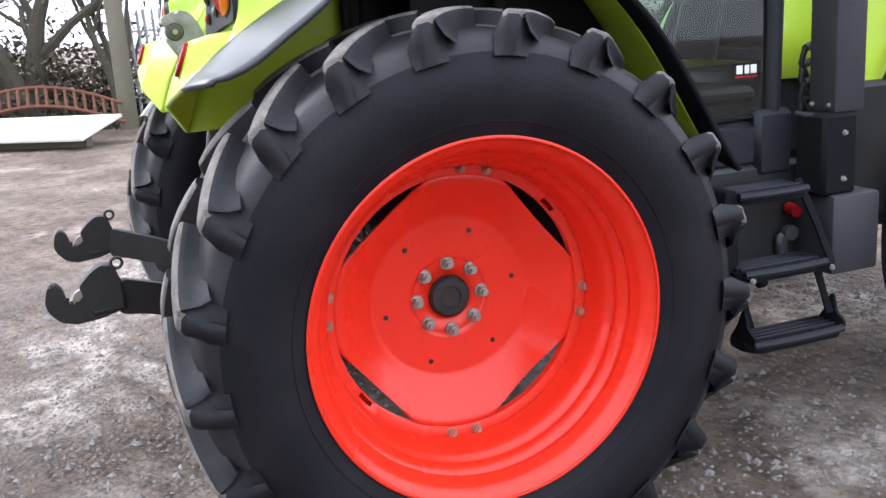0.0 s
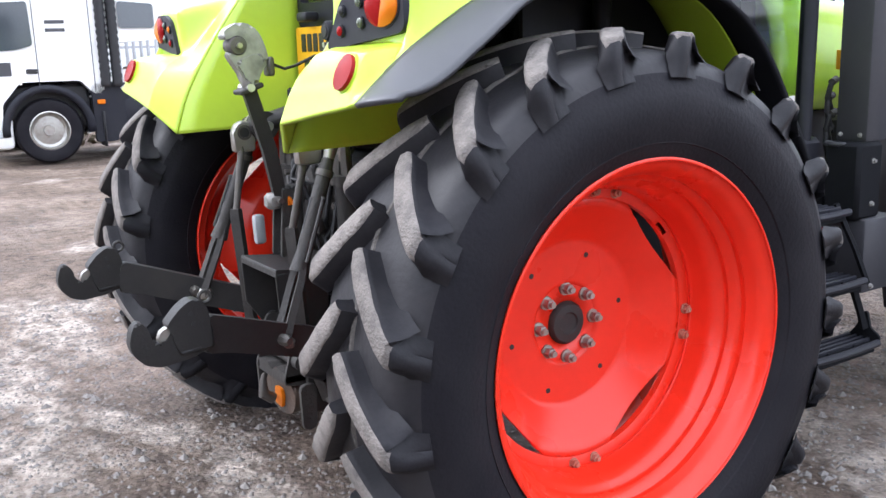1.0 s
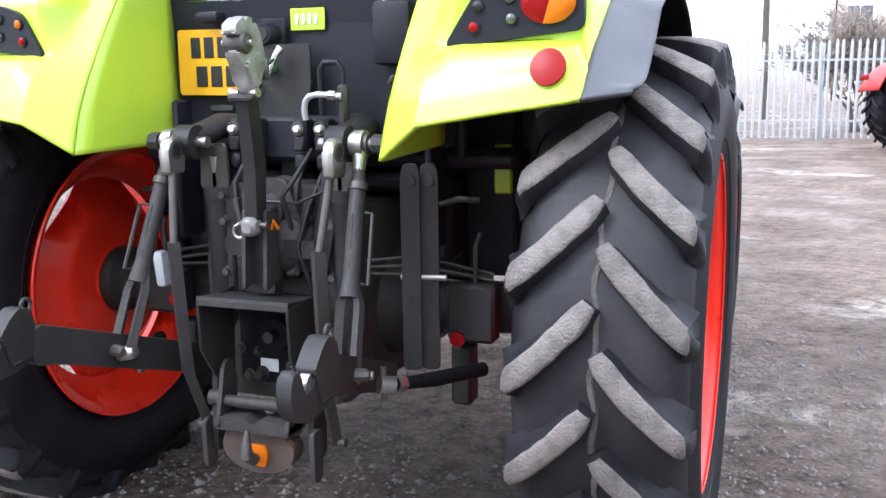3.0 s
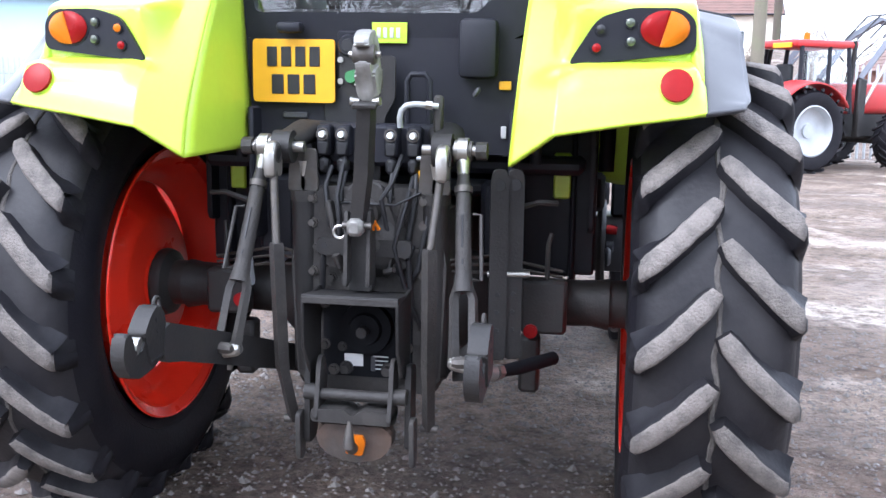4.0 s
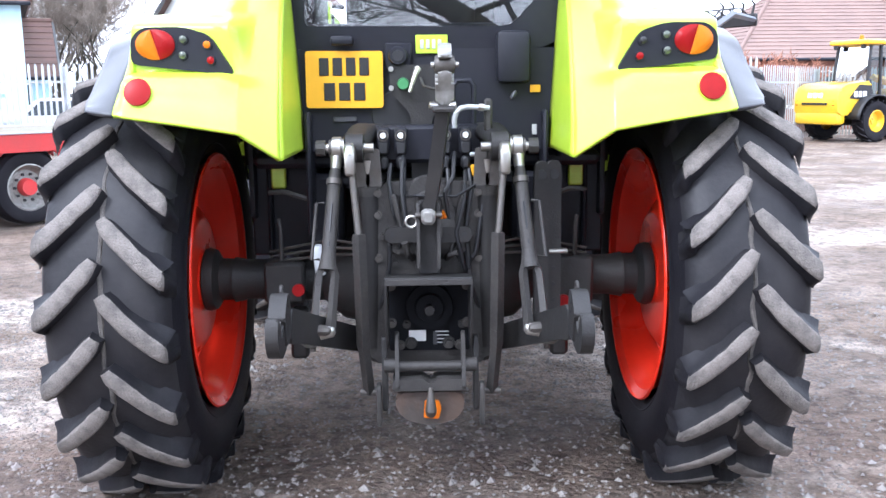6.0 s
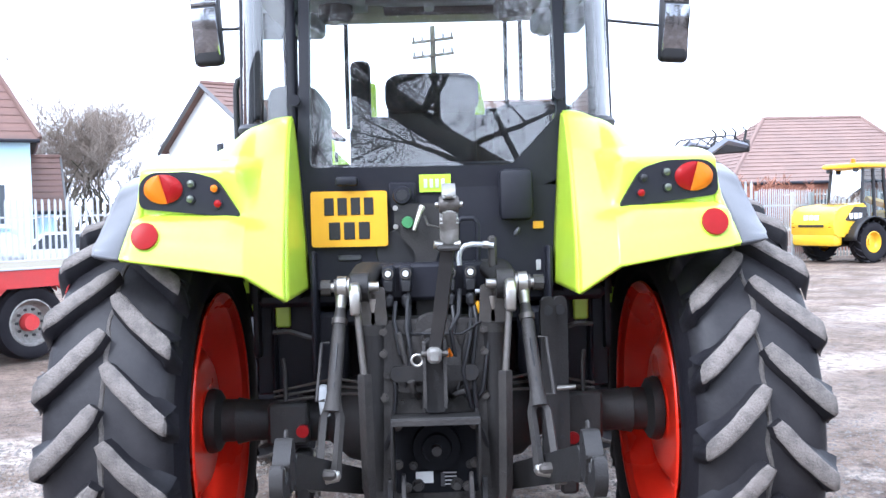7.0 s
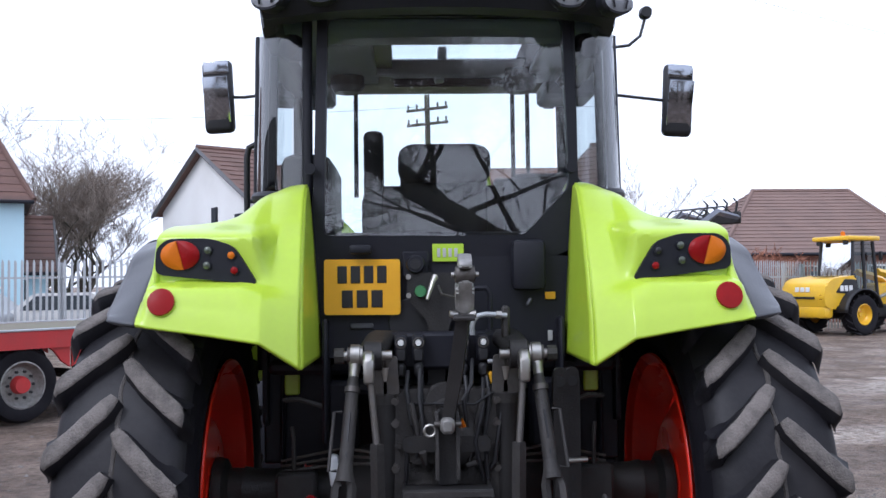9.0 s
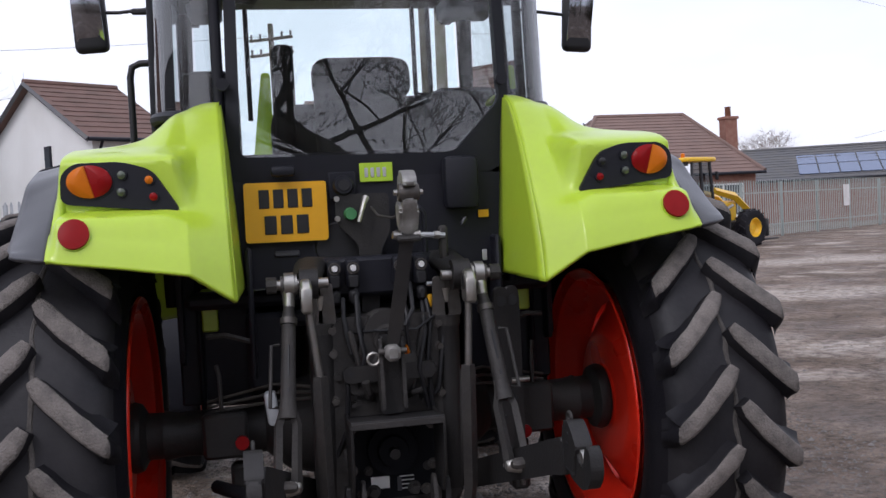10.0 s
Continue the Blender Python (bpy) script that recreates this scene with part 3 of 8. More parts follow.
        part("disc_hole", lathe(B(), [(0, sd * 0.0065), (0.0080, sd * 0.0065), (0.0080, -0.004)], 14), M["ink"], rim, m=pose(xs0 - sd * 0.085, 0.208 * math.cos(a), 0.208 * math.sin(a)))
    for k in range(8):
        a = k * math.tau / 8 + 0.02
        bm = B()
        c = Vector((xs0 - sd * 0.088, 0.1045 * math.cos(a), 0.1045 * math.sin(a)))
        sweep(bm, [c, c + Vector((sd * 0.006, 0, 0))], 0.021, 16)
        sweep(bm, [c + Vector((sd * 0.006, 0, 0)), c + Vector((sd * 0.028, 0, 0))], 0.0155, 6)
        sweep(bm, [c + Vector((sd * 0.028, 0, 0)), c + Vector((sd * 0.040, 0, 0))], 0.009, 10)
        part("wheel_nut", bm, M["zinc"], rim, "worn steel wheel nut")
    bm = lathe(B(), [(0.0, sd * 0.010), (0.030, sd * 0.011), (0.034, sd * 0.016), (0.056, sd * 0.014), (0.064, sd * 0.006), (0.070, -sd * 0.03), (0.0, -sd * 0.03)], 32)
    part("hub_cap", bm, M["steel"], rim, m=pose(xs0 - sd * 0.085, 0, 0))
    bm = lathe(B(), [(0.0, -sd * 0.02), (0.125, -sd * 0.02), (0.128, -sd * 0.035), (0.12, -sd * 0.06), (0.085, -sd * 0.08), (0.078, -sd * 0.27), (0.0, -sd * 0.33)], 40)
    part("hub", bm, M["steel"], rim, m=pose(xs0 - sd * 0.083, 0, 0))
    return rim


for sd in (1, -1):
    add_tyre(tractor, sd * 1.060, WY, AX, 0.842, 0.228, 0.508, 21, 13.7, "large black lugged rear tyre with dusty tread")
    add_rear_rim(tractor, sd * 1.050, sd)

# front wheels
FA = 0.575
for sd in (1, -1):
    add_tyre(tractor, sd * 1.0, 2.55, FA, 0.615, 0.20, 0.362, 19, 2.0, "black lugged front tyre")
    prof = [(0.35, -0.17), (0.376, -0.175), (0.358, -0.15), (0.345, -0.08), (0.315, -0.05), (0.315, 0.05), (0.345, 0.09), (0.358, 0.15), (0.382, 0.178), (0.376, 0.186), (0.352, 0.17),
            (0.335, 0.09), (0.30, 0.05), (0.26, -0.02), (0.14, -0.05), (0.0, -0.05), (0.0, -0.07), (0.30, -0.06), (0.335, -0.10)]
    part("rim", lathe(B(), [(r, sd * x) for r, x in prof], 72, closed=True), M["red"], tractor, "bright red front wheel rim", m=pose(sd * 1.0, 2.55, FA))

# ---- fenders: a shell from the rear lip over the wheel to the front ----
ROWS_V = 26
OUT_Y = [(0, -0.700), (0.12, -0.668), (0.165, -0.630), (0.20, -0.562), (0.26, -0.502), (0.33, -0.440), (0.40, -0.365), (0.5, -0.24), (0.65, 0.12), (0.8, 0.53), (1.0, 0.90)]
OUT_Z = [(0, 1.432), (0.12, 1.512), (0.165, 1.548), (0.20, 1.576), (0.26, 1.640), (0.33, 1.708), (0.40, 1.738), (0.5, 1.752), (0.65, 1.745), (0.8, 1.62), (1.0, 1.09)]
IN_Y = [(0, -0.655), (0.12, -0.596), (0.25, -0.475), (0.38, -0.33), (0.5, -0.17), (0.65, 0.12), (0.8, 0.53), (1.0, 0.90)]
IN_Z = [(0, 1.282), (0.12, 1.430), (0.25, 1.620), (0.38, 1.80), (0.5, 1.925), (0.65, 1.945), (0.8, 1.82), (1.0, 1.18)]
EDGE_Y = [(0, -0.700), (0.12, -0.643), (0.20, -0.585), (0.27, -0.515), (0.33, -0.450), (0.42, -0.360), (0.5, -0.25), (0.65, 0.12), (0.8, 0.53), (1.0, 0.90)]
EDGE_Z = [(0, 1.434), (0.12, 1.482), (0.20, 1.527), (0.27, 1.576), (0.33, 1.617), (0.42, 1.667), (0.5, 1.714), (0.65, 1.762), (0.8, 1.62), (1.0, 1.09)]
LIP = [(0, 0.0), (0.235, 0.593), (0.6, 0.80), (1.0, 1.0)]
KNEE = [(0, 0.0), (0.235, 1.0), (0.45, 0.66), (1.0, 0.0)]
HUMP = [(0, 0.0), (0.15, 0.06), (0.28, 0.24), (0.38, 0.52), (0.48, 0.76), (0.6, 0.88), (0.8, 0.96), (1.0, 1.0)]


def ease(x, a, b):
    t = min(1.0, max(0.0, (x - a) / (b - a)))
    return t * t * (3 - 2 * t)


def shell(u, v):
    """A point of the right fender: u from the cab to the outer edge, v from the rear lip to the front."""
    up = min(1.0, max(0.0, (v - 0.14) / 0.26))
    up = up * up * (3 - 2 * up)
    k = broken(LIP, u) * (1 - up) + spline(HUMP, u) * up
    y = spline(IN_Y, v) * (1 - k) + spline(OUT_Y, v) * k
    z = spline(IN_Z, v) * (1 - k) + spline(OUT_Z, v) * k
    x = 0.485 + 0.52 * u + 0.03 * (1 - u) * min(1, v * 2)
    # a crease runs up from the lip's knee
    y -= 0.032 * broken(KNEE, u) * (1 - ease(v, 0.0, 0.45))
    # the lamp housing stands proud, with a brow over it
    pod = ease(u, 0.22, 0.36) * ease(v, 0.10, 0.19) * (1 - ease(v, 0.55, 0.75))
    y -= 0.010 * pod
    z += 0.020 * pod
    # its face is nearly upright
    face = -0.560 + 0.10 * (x - 0.63)
    y += ease(u, 0.17, 0.30) * (face - y) * ease(z, 1.548, 1.574) * (1 - ease(z, 1.715, 1.775)) * (1 - ease(v, 0.5, 0.6))
    # outside the housing the skin drops to the edging
    k = ease(u, 0.93, 1.0)
    return Vector((x, y * (1 - k) + spline(EDGE_Y, v) * k, z * (1 - k) + spline(EDGE_Z, v) * k))


def shell_normal(u, v):
    a = shell(u + 0.01, v) - shell(u - 0.01, v)
    b = shell(u, v + 0.01) - shell(u, v - 0.01)
    n = a.cross(b).normalized()
    return n if n.y < 0 or n.z > 0 else -n


def flip(p, sd):
    return Vector((p.x * sd, p.y, p.z))


def flare_pt(u, v):
    """The grey edging outside the shell."""
    p = Vector((shell(1.0, v).x, spline(EDGE_Y, v), spline(EDGE_Z, v)))
    wide = 0.100 + 0.020 * ease(v, 0.0, 0.2)
    drop = 0.060 * ease(v, 0.02, 0.28) - 0.035 * ease(v, 0.36, 0.58)
    return Vector((p.x + 0.004 + wide * u, p.y + 0.062 * u * u * max(0, 1 - 2.2 * v), p.z + 0.012 * u * (1 - ease(v, 0.0, 0.12)) - drop * u))


def inner_wall(u, v):
    """The facet that turns from the fender's ridge in towards the cab."""
    p = shell(0.0, v)
    deep = max(0.0, -0.135 - p.y)
    return Vector((p.x - 0.02 * u * deep / 0.53, p.y + deep * u, p.z + 0.008 * u))


def on_shell(x, z, off, sd):
    """The place on the fender's rear face at that width and height, off metres out of it."""
    u = (x - 0.495) / 0.51
    a, b = 0.0, 0.5
    for _ in range(22):
        v = (a + b) / 2
        if shell(u, v).z < z:
            a = v
        else:
            b = v
    return flip(shell(u, v) + shell_normal(u, v) * off, sd)


def badge(name, outline, height, mat, parent, sd, dome=0.0, label="", rings=5, middle=None):
    """A plate or lens that follows the fender: a flat or domed cap with a rim down to the shell."""
    bm = B()
    cx = sum(p[0] for p in outline) / len(outline)
    cz = sum(p[1] for p in outline) / len(outline)
    # small round fittings sit flat on the tangent plane at their middle, the panel follows the shell
    mid_x, mid_z = middle or (cx, cz)
    c0 = on_shell(mid_x, mid_z, 0, 1)
    tx, tz = on_shell(mid_x + 0.02, mid_z, 0, 1) - on_shell(mid_x - 0.02, mid_z, 0, 1), on_shell(mid_x, mid_z + 0.02, 0, 1) - on_shell(mid_x, mid_z - 0.02, 0, 1)
    nn = tx.cross(tz).normalized()
    nn = nn if nn.y < 0 else -nn

    def seat_at(x, z, off, side):
        if name == "lamp_panel":
            return flip(Vector((x, -0.567 + 0.10 * (x - 0.63) - off, z)), side)
        off += 0.0 if name.startswith("reflector") else 0.011
        return flip(c0 + tx * ((x - mid_x) / 0.04) + tz * ((z - mid_z) / 0.04) + nn * off, side)
    loops = [[bm.verts.new(seat_at(x, z, -0.012, sd)) for x, z in outline]]
    for k in range(rings):
        f = 1 - k / rings
        f = f if k else 0.985
        loops.append([bm.verts.new(seat_at(cx + (x - cx) * f, cz + (z - cz) * f, 0.009 + height + dome * (1 - f * f), sd)) for x, z in outline])
    n = len(outline)
    for p, q in zip(loops, loops[1:]):
        for i in range(n):
            bm.faces.new((p[i], p[(i + 1) % n], q[(i + 1) % n], q[i]))
    mid = bm.verts.new(seat_at(cx, cz, 0.009 + height + dome, sd))
    for i in range(n):
        bm.faces.new((loops[-1][i], loops[-1][(i + 1) % n], mid))
    return part(name, bm, mat, parent, label)


def rounded(points, r, n=5):
    """Rounds the corners of an outline."""
    out = []
    k = len(points)
    for i, p in enumerate(points):
        a, b, c = Vector(points[i - 1]), Vector(p), Vector(points[(i + 1) % k])
        d0, d1 = (a - b), (c - b)
        rr = min(r, d0.length * 0.45, d1.length * 0.45)
        s, e = b + d0.normalized() * rr, b + d1.normalized() * rr
        for j in range(n + 1):
            t = j / n
            q = s * (1 - t) ** 2 + b * 2 * t * (1 - t) + e * t * t
            out.append((q.x, q.y))
    return out


def subdivide(points, step):
    out = []
    for i, p in enumerate(points):
        q = points[(i + 1) % len(points)]
        n = max(1, int(math.hypot(q[0] - p[0], q[1] - p[1]) / step))
        out += [(p[0] + (q[0] - p[0]) * j / n, p[1] + (q[1] - p[1]) * j / n) for j in range(n)]
    return out


for sd in (1, -1):
    fender = part("fender", grid(B(), lambda u, v: flip(shell(u, v), sd), sorted(set(lin(0, 1, 41)) | {0.23, 0.235, 0.24, 0.9375, 0.9625, 0.9875}), lin(0, 1, 121)), M["lime"], tractor, "lime-green rear fender")
    thicken(fender, 0.014, 0)
    w = part("inner_facet", grid(B(), lambda u, v: flip(inner_wall(u, v), sd), lin(0.004, 1, 8), lin(0, 0.5, 40)), M["lime"], fender)
    thicken(w, 0.010, 0)
    fl = part("flare", grid(B(), lambda u, v: flip(flare_pt(u, v), sd), lin(-0.06, 1, 9), lin(0, 0.56, 40)), M["flare"], fender, "grey plastic fender edging")
    thicken(fl, 0.014, 0)
    fl = part("arch_edge", grid(B(), lambda u, v: flip(flare_pt(u, v), sd), lin(0, 1, 8), lin(0.5605, 1, 34)), M["arch"], fender, "black plastic wheel-arch edging")
    thicken(fl, 0.014, 0)
    panel = badge("lamp_panel", subdivide(rounded([(0.626, 1.560), (0.984, 1.600), (0.980, 1.690), (0.94, 1.722), (0.80, 1.722), (0.71, 1.694)], 0.03), 0.02), 0.006, M["plastic"], fender, sd, label="dark lamp panel")
    tl = ellipse(0.0675, 0.050, 32, (0.890, 1.664))
    badge("lamp_rim", ellipse(0.074, 0.056, 36, (0.890, 1.664)), 0.004, M["plastic"], panel, sd)
    badge("tail_lamp", [p for p in tl if p[0] - 0.25 * (p[1] - 1.664) <= 0.895], 0.008, M["redlens"], panel, sd, 0.014, "red tail lamp lens", middle=(0.890, 1.664))
    badge("indicator", [p for p in tl if p[0] - 0.25 * (p[1] - 1.664) >= 0.887], 0.008, M["orange"], panel, sd, 0.014, "orange indicator lens", middle=(0.890, 1.664))
    for x, z, c, nm in ((0.794, 1.680, "grey_lens", "marker"), (0.799, 1.629, "grey_lens", "marker"), (0.714, 1.662, "ink" if sd > 0 else "orange", "socket"), (0.705, 1.611, "redlens", "marker")):
        badge("marker_rim", ellipse(0.0165, 0.0165, 16, (x, z)), 0.008, M["plastic"], panel, sd, rings=2)
        badge(nm, ellipse(0.0125, 0.0125, 16, (x, z)), 0.010, M[c], panel, sd, 0.005, rings=3)
    badge("reflector_boss", ellipse(0.047, 0.047, 28, (0.926, 1.505)), 0.002, M["lime"], fender, sd, rings=2)
    badge("reflector", ellipse(0.043, 0.043, 28, (0.926, 1.504)), 0.012, M["redlens"], fender, sd, 0.003, "round red reflector")
    # lime bracket below the fender
    part("fender_bracket", box(B(), (sd * 0.60, 0.05, 1.20), (0.06, 0.02, 0.16), 0.006), M["lime"], fender)

# ---- cab: frame, glass, roof ----
WIN = [(-0.452, 1.745), (0.315, 1.740), (0.495, 1.925), (0.480, 2.60), (-0.434, 2.60)]


def rear_y(z):
    return -0.150 + 0.035 * (z - 1.3)


bm = B()
outer = [(-0.52, 1.66), (0.525, 1.66), (0.532, 1.95), (0.512, 2.62), (-0.475, 2.62), (-0.49, 1.95)]
inner = rounded(WIN, 0.03, 4)
# ring between the frame's outer and inner outlines
no = len(inner)
cx, cz = 0.0, 2.1


def cast(px, pz):
    """Where the ray from the middle through (px, pz) leaves the outer outline."""
    best = None
    for i, a in enumerate(outer):
        b = outer[(i + 1) % len(outer)]
        d, e = (px - cx, pz - cz), (b[0] - a[0], b[1] - a[1])
        den = d[0] * e[1] - d[1] * e[0]
        if abs(den) < 1e-9:
            continue
        t = ((a[0] - cx) * e[1] - (a[1] - cz) * e[0]) / den
        s = ((a[0] - cx) * d[1] - (a[1] - cz) * d[0]) / den
        if t > 0 and -1e-6 <= s <= 1 + 1e-6 and (best is None or t < best):
            best = t
    return cx + (px - cx) * best, cz + (pz - cz) * best


fr = []
for px, pz in subdivide(inner, 0.05):
    ox, oz = cast(px, pz)
    fr.append([bm.verts.new((ox, rear_y(oz) + 0.05, oz)), bm.verts.new((ox, rear_y(oz), oz)), bm.verts.new((px, rear_y(pz) - 0.012, pz)), bm.verts.new((px, rear_y(pz) + 0.04, pz))])
for i in range(len(fr)):
    p, q = fr[i], fr[(i + 1) % len(fr)]
    for k in range(3):
        bm.faces.new((p[k], q[k], q[k + 1], p[k + 1]))
cab = part("cab_frame", bm, M["plastic"], tractor, "black cab rear window frame")
bm = B()
bm.faces.new([bm.verts.new((x, rear_y(z) + 0.004, z)) for x, z in inner])
rw = part("rear_window", bm, M["rear_glass"], tractor, "tinted rear window reflecting bare branches", smooth=False)
rw.visible_shadow = False


def quarter(u, v, sd, inset=0.0):
    """The curved corner glass from the rear pillar round to the cab's side."""
    a = u * math.pi / 2
    z = 1.90 + 0.70 * v
    x = 0.535 + (0.235 - 0.012 * v) * math.sin(a)
    y = rear_y(z) + 0.02 + 0.40 * (1 - math.cos(a))
    lift = 0.06 * math.sin(a) * (1 - v)
    return Vector((sd * (x - inset), y, z + lift * 0.6))


for sd in (1, -1):
    q = part("corner_window", grid(B(), lambda u, v: quarter(u, v, sd), lin(0, 1, 14), lin(0, 1, 6)), M["side_glass"], tractor, "curved tinted corner window")
    q.visible_shadow = False
    part("window_seal", sweep(B(), [quarter(u, 0, sd) + Vector((0, 0, -0.012)) for u in lin(0, 1, 14)], 0.022, 8), M["plastic"], tractor)
    part("rear_pillar", sweep(B(), [(sd * 0.517, rear_y(z) + 0.030, z) for z in lin(1.25, 2.62, 8)], 0.020, 10), M["plastic"], tractor)
    part("hinge", sweep(B(), [(sd * 0.50, -0.175, 2.0), (sd * 0.50, -0.145, 2.0)], 0.022, 14), M["plastic"], tractor)
    part("side_pillar", sweep(B(), [(sd * 0.75, 0.30, 1.20), (sd * 0.762, 0.29, 1.95), (sd * 0.748, 0.28, 2.62)], 0.030, 10), M["plastic"], tractor)
    part("front_pillar", sweep(B(), [(sd * 0.73, 1.33, 0.98), (sd * 0.72, 1.36, 1.9), (sd * 0.70, 1.30, 2.64)], 0.034, 10), M["plastic"], tractor)
    # side door: glass in a dark frame
    d = [(0.33, 1.98), (0.33, 2.58), (1.31, 2.58), (1.365, 1.9), (1.345, 1.17), (0.98, 1.16), (0.80, 1.50), (0.50, 1.95)]
    bm = B()
    bm.faces.new([bm.verts.new((sd * (0.735 - 0.02 * (z - 1.2)), y, z)) for y, z in d])
    dg = part("door_window", bm, M["door_glass"], tractor, "tinted cab door glass with a small white sticker", smooth=False)
    dg.visible_shadow = False
    part("door_frame", sweep(B(), [(sd * (0.735 - 0.02 * (z - 1.2)), y, z) for y, z in d + d[:1]], 0.021, 8), M["plastic"], tractor)
    # cab floor side and sill
    part("sill", box(B(), (sd * 0.70, 1.06, 1.07), (0.10, 0.62, 0.16), 0.02), M["plastic"], tractor)
    # interior roof speakers hang at the corners
    part("speaker", lathe(B(), [(0.0, -0.05), (0.06, -0.05), (0.085, -0.02), (0.085, 0.06), (0.0, 0.06)], 20, axis="z"), M["plastic"], tractor, m=pose(sd * 0.43, 0.92, 2.56))
    part("work_lamp", lathe(B(), [(0.0, -0.03), (0.05, -0.03), (0.055, 0.0), (0.05, 0.03), (0.0, 0.03)], 20, axis="y"), M["plastic"], tractor, m=pose(sd * 0.58, -0.02, 2.50, 0, 0, sd * 30))

# sticker on the right door glass, its mark left as plain bars
for k, (y0, w) in enumerate(((1.195, 0.026), (1.226, 0.020), (1.254, 0.026))):
    part("sticker", box(B(), (0.7395, y0, 1.335), (0.003, w, 0.030), 0.003), M["whitepaint"], tractor, "white sticker bars on the door glass")
part("sticker", box(B(), (0.7395, 1.222, 1.310), (0.003, 0.095, 0.007)), M["redlens"], tractor, "red underline of the sticker")

# roof: a moulded shell, lower at its rear edge, with a lamp brow
def roof_pt(u, v):
    """u round the section from one side to the other, v from the rear to the front."""
    a = -1 + 2 * u
    w = 0.735 - 0.05 * (1 - math.sin(min(1, v * 3.2) * math.pi / 2)) - 0.05 * max(0, v - 0.8)
    x = w * (abs(a) ** 0.9 * (1 if a > 0 else -1))
    y = -0.36 + 1.98 * v + 0.06 * a * a * (1 - v) * (1 if v < 0.4 else 0.3)
    z = 2.775 - 0.045 * abs(a) ** 4 - 0.062 * math.exp(-v * 14) - 0.07 * max(0, v - 0.7)
    return Vector((x, y, z))


bm = B()
us, vs = lin(0, 1, 25), lin(0, 1, 21)
top = [[bm.verts.new(roof_pt(u, v)) for u in us] for v in vs]
low = [[bm.verts.new(Vector((roof_pt(u, v).x * 0.97, roof_pt(u, v).y + (0.07 if v < 0.1 else 0.0), (2.625 if 0.07 < u < 0.93 and 0.08 < v < 0.96 else 2.70 if v > 0.9 and 0.07 < u < 0.93 else 2.555 + 0.03 * math.sin(u * math.pi) * (1 if v < 0.1 else 0))))) for u in us] for v in vs]
HATCH_U = (0.35, 0.80)
for g, hatch_v in ((top, (0.64, 0.86)), (low, (0.34, 0.86))):
    for i in range(len(vs) - 1):
        for j in range(len(us) - 1):
            if HATCH_U[0] < us[j] and us[j + 1] < HATCH_U[1] and hatch_v[0] < vs[i] and vs[i + 1] < hatch_v[1]:
                continue      # the skylight goes through the roof
            bm.faces.new((g[i][j], g[i][j + 1], g[i + 1][j + 1], g[i + 1][j]))
rim = lambda g: g[0] + [r[-1] for r in g[1:]] + g[-1][-2::-1] + [r[0] for r in g[-2:0:-1]]
a, b = rim(top), rim(low)
for i in range(len(a)):
    bm.faces.new((a[i], a[(i + 1) % len(a)], b[(i + 1) % len(b)], b[i]))
roof = part("roof", bm, M["plastic"], tractor, "dark cab roof with a light rear strip")
# light strip along the roof's rear top edge, with a plain red mark in place of lettering
strip = [(-0.345, 2.716), (0.385, 2.716), (0.33, 2.652), (-0.275, 2.652)]
part("roof_strip", plate(B(), [(x, z - 2.69) for x, z in rounded(strip, 0.03)], 0.03, pose(0, -0.350, 2.690, -18), 0.004), M["silver"], roof, "pale silver strip on the roof edge")
for k in range(5):
    x0 = -0.082 + 0.050 * k
    part("red_mark", box(B(), (x0, -0.372, 2.685), (0.040, 0.006, 0.034), 0.004, pose(0, 0, 0, -18)), M["redlens"], roof, "plain red mark on the strip")
for x, z, y in ((-0.626, 2.612, -0.300), (-0.441, 2.628, -0.332), (0.473, 2.606, -0.332), (0.648, 2.592, -0.300)):
    yaw = -22 if x < -0.5 else (22 if x > 0.5 else 0)
    m = pose(x, y, z, 0, 0, yaw)
    lamp = part("roof_lamp", plate(B(), ellipse(0.070, 0.046, 32), 0.06, None, 0.010), M["plastic"], tractor, "oval work lamp in the roof edge", m=m)
    bm = B()
    for k in range(6):
        f0, f1 = 1 - k / 6, 1 - (k + 1) / 6
        p = [bm.verts.new((a * f0, -0.031 - 0.004 * (1 - f0 * f0), c * f0)) for a, c in ellipse(0.061, 0.038, 28)]
        q = [bm.verts.new((a * f1, -0.031 - 0.004 * (1 - f1 * f1), c * f1)) for a, c in ellipse(0.061, 0.038, 28)]
        for i in range(28):
            bm.faces.new((p[i], p[(i + 1) % 28], q[(i + 1) % 28], q[i])) if k < 5 else bm.faces.new((p[i], p[(i + 1) % 28], q[0]))
    bmesh.ops.remove_doubles(bm, verts=bm.verts, dist=0.0005)
    part("lens", bm, M["clearlens"], lamp, "clear ribbed lens")
    for dx in (-0.024, 0.024):
        part("lens_bar", sweep(B(), [(dx, -0.038, -0.026), (dx * 1.25, -0.041, 0), (dx, -0.038, 0.026)], 0.004, 6), M["plastic"], lamp)
# headliner and front header with its slot of daylight
for x, y, w, d in ((0, 0.11, 1.30, 0.37), (-0.465, 0.69, 0.37, 0.79), (0.56, 0.69, 0.18, 0.79), (0.03, 1.02, 0.05, 0.12)):
    part("headliner", box(B(), (x, y, 2.605), (w, d, 0.03), 0.008), M["headliner"], tractor)
bm = B()
bm.faces.new([bm.verts.new(p) for p in ((-0.30, 0.88, 2.772), (0.50, 0.88, 2.772), (0.50, 1.36, 2.765), (-0.30, 1.36, 2.765))])
sk = part("skylight", bm, M["glass"], roof, "tinted roof skylight", smooth=False)
sk.visible_shadow = False
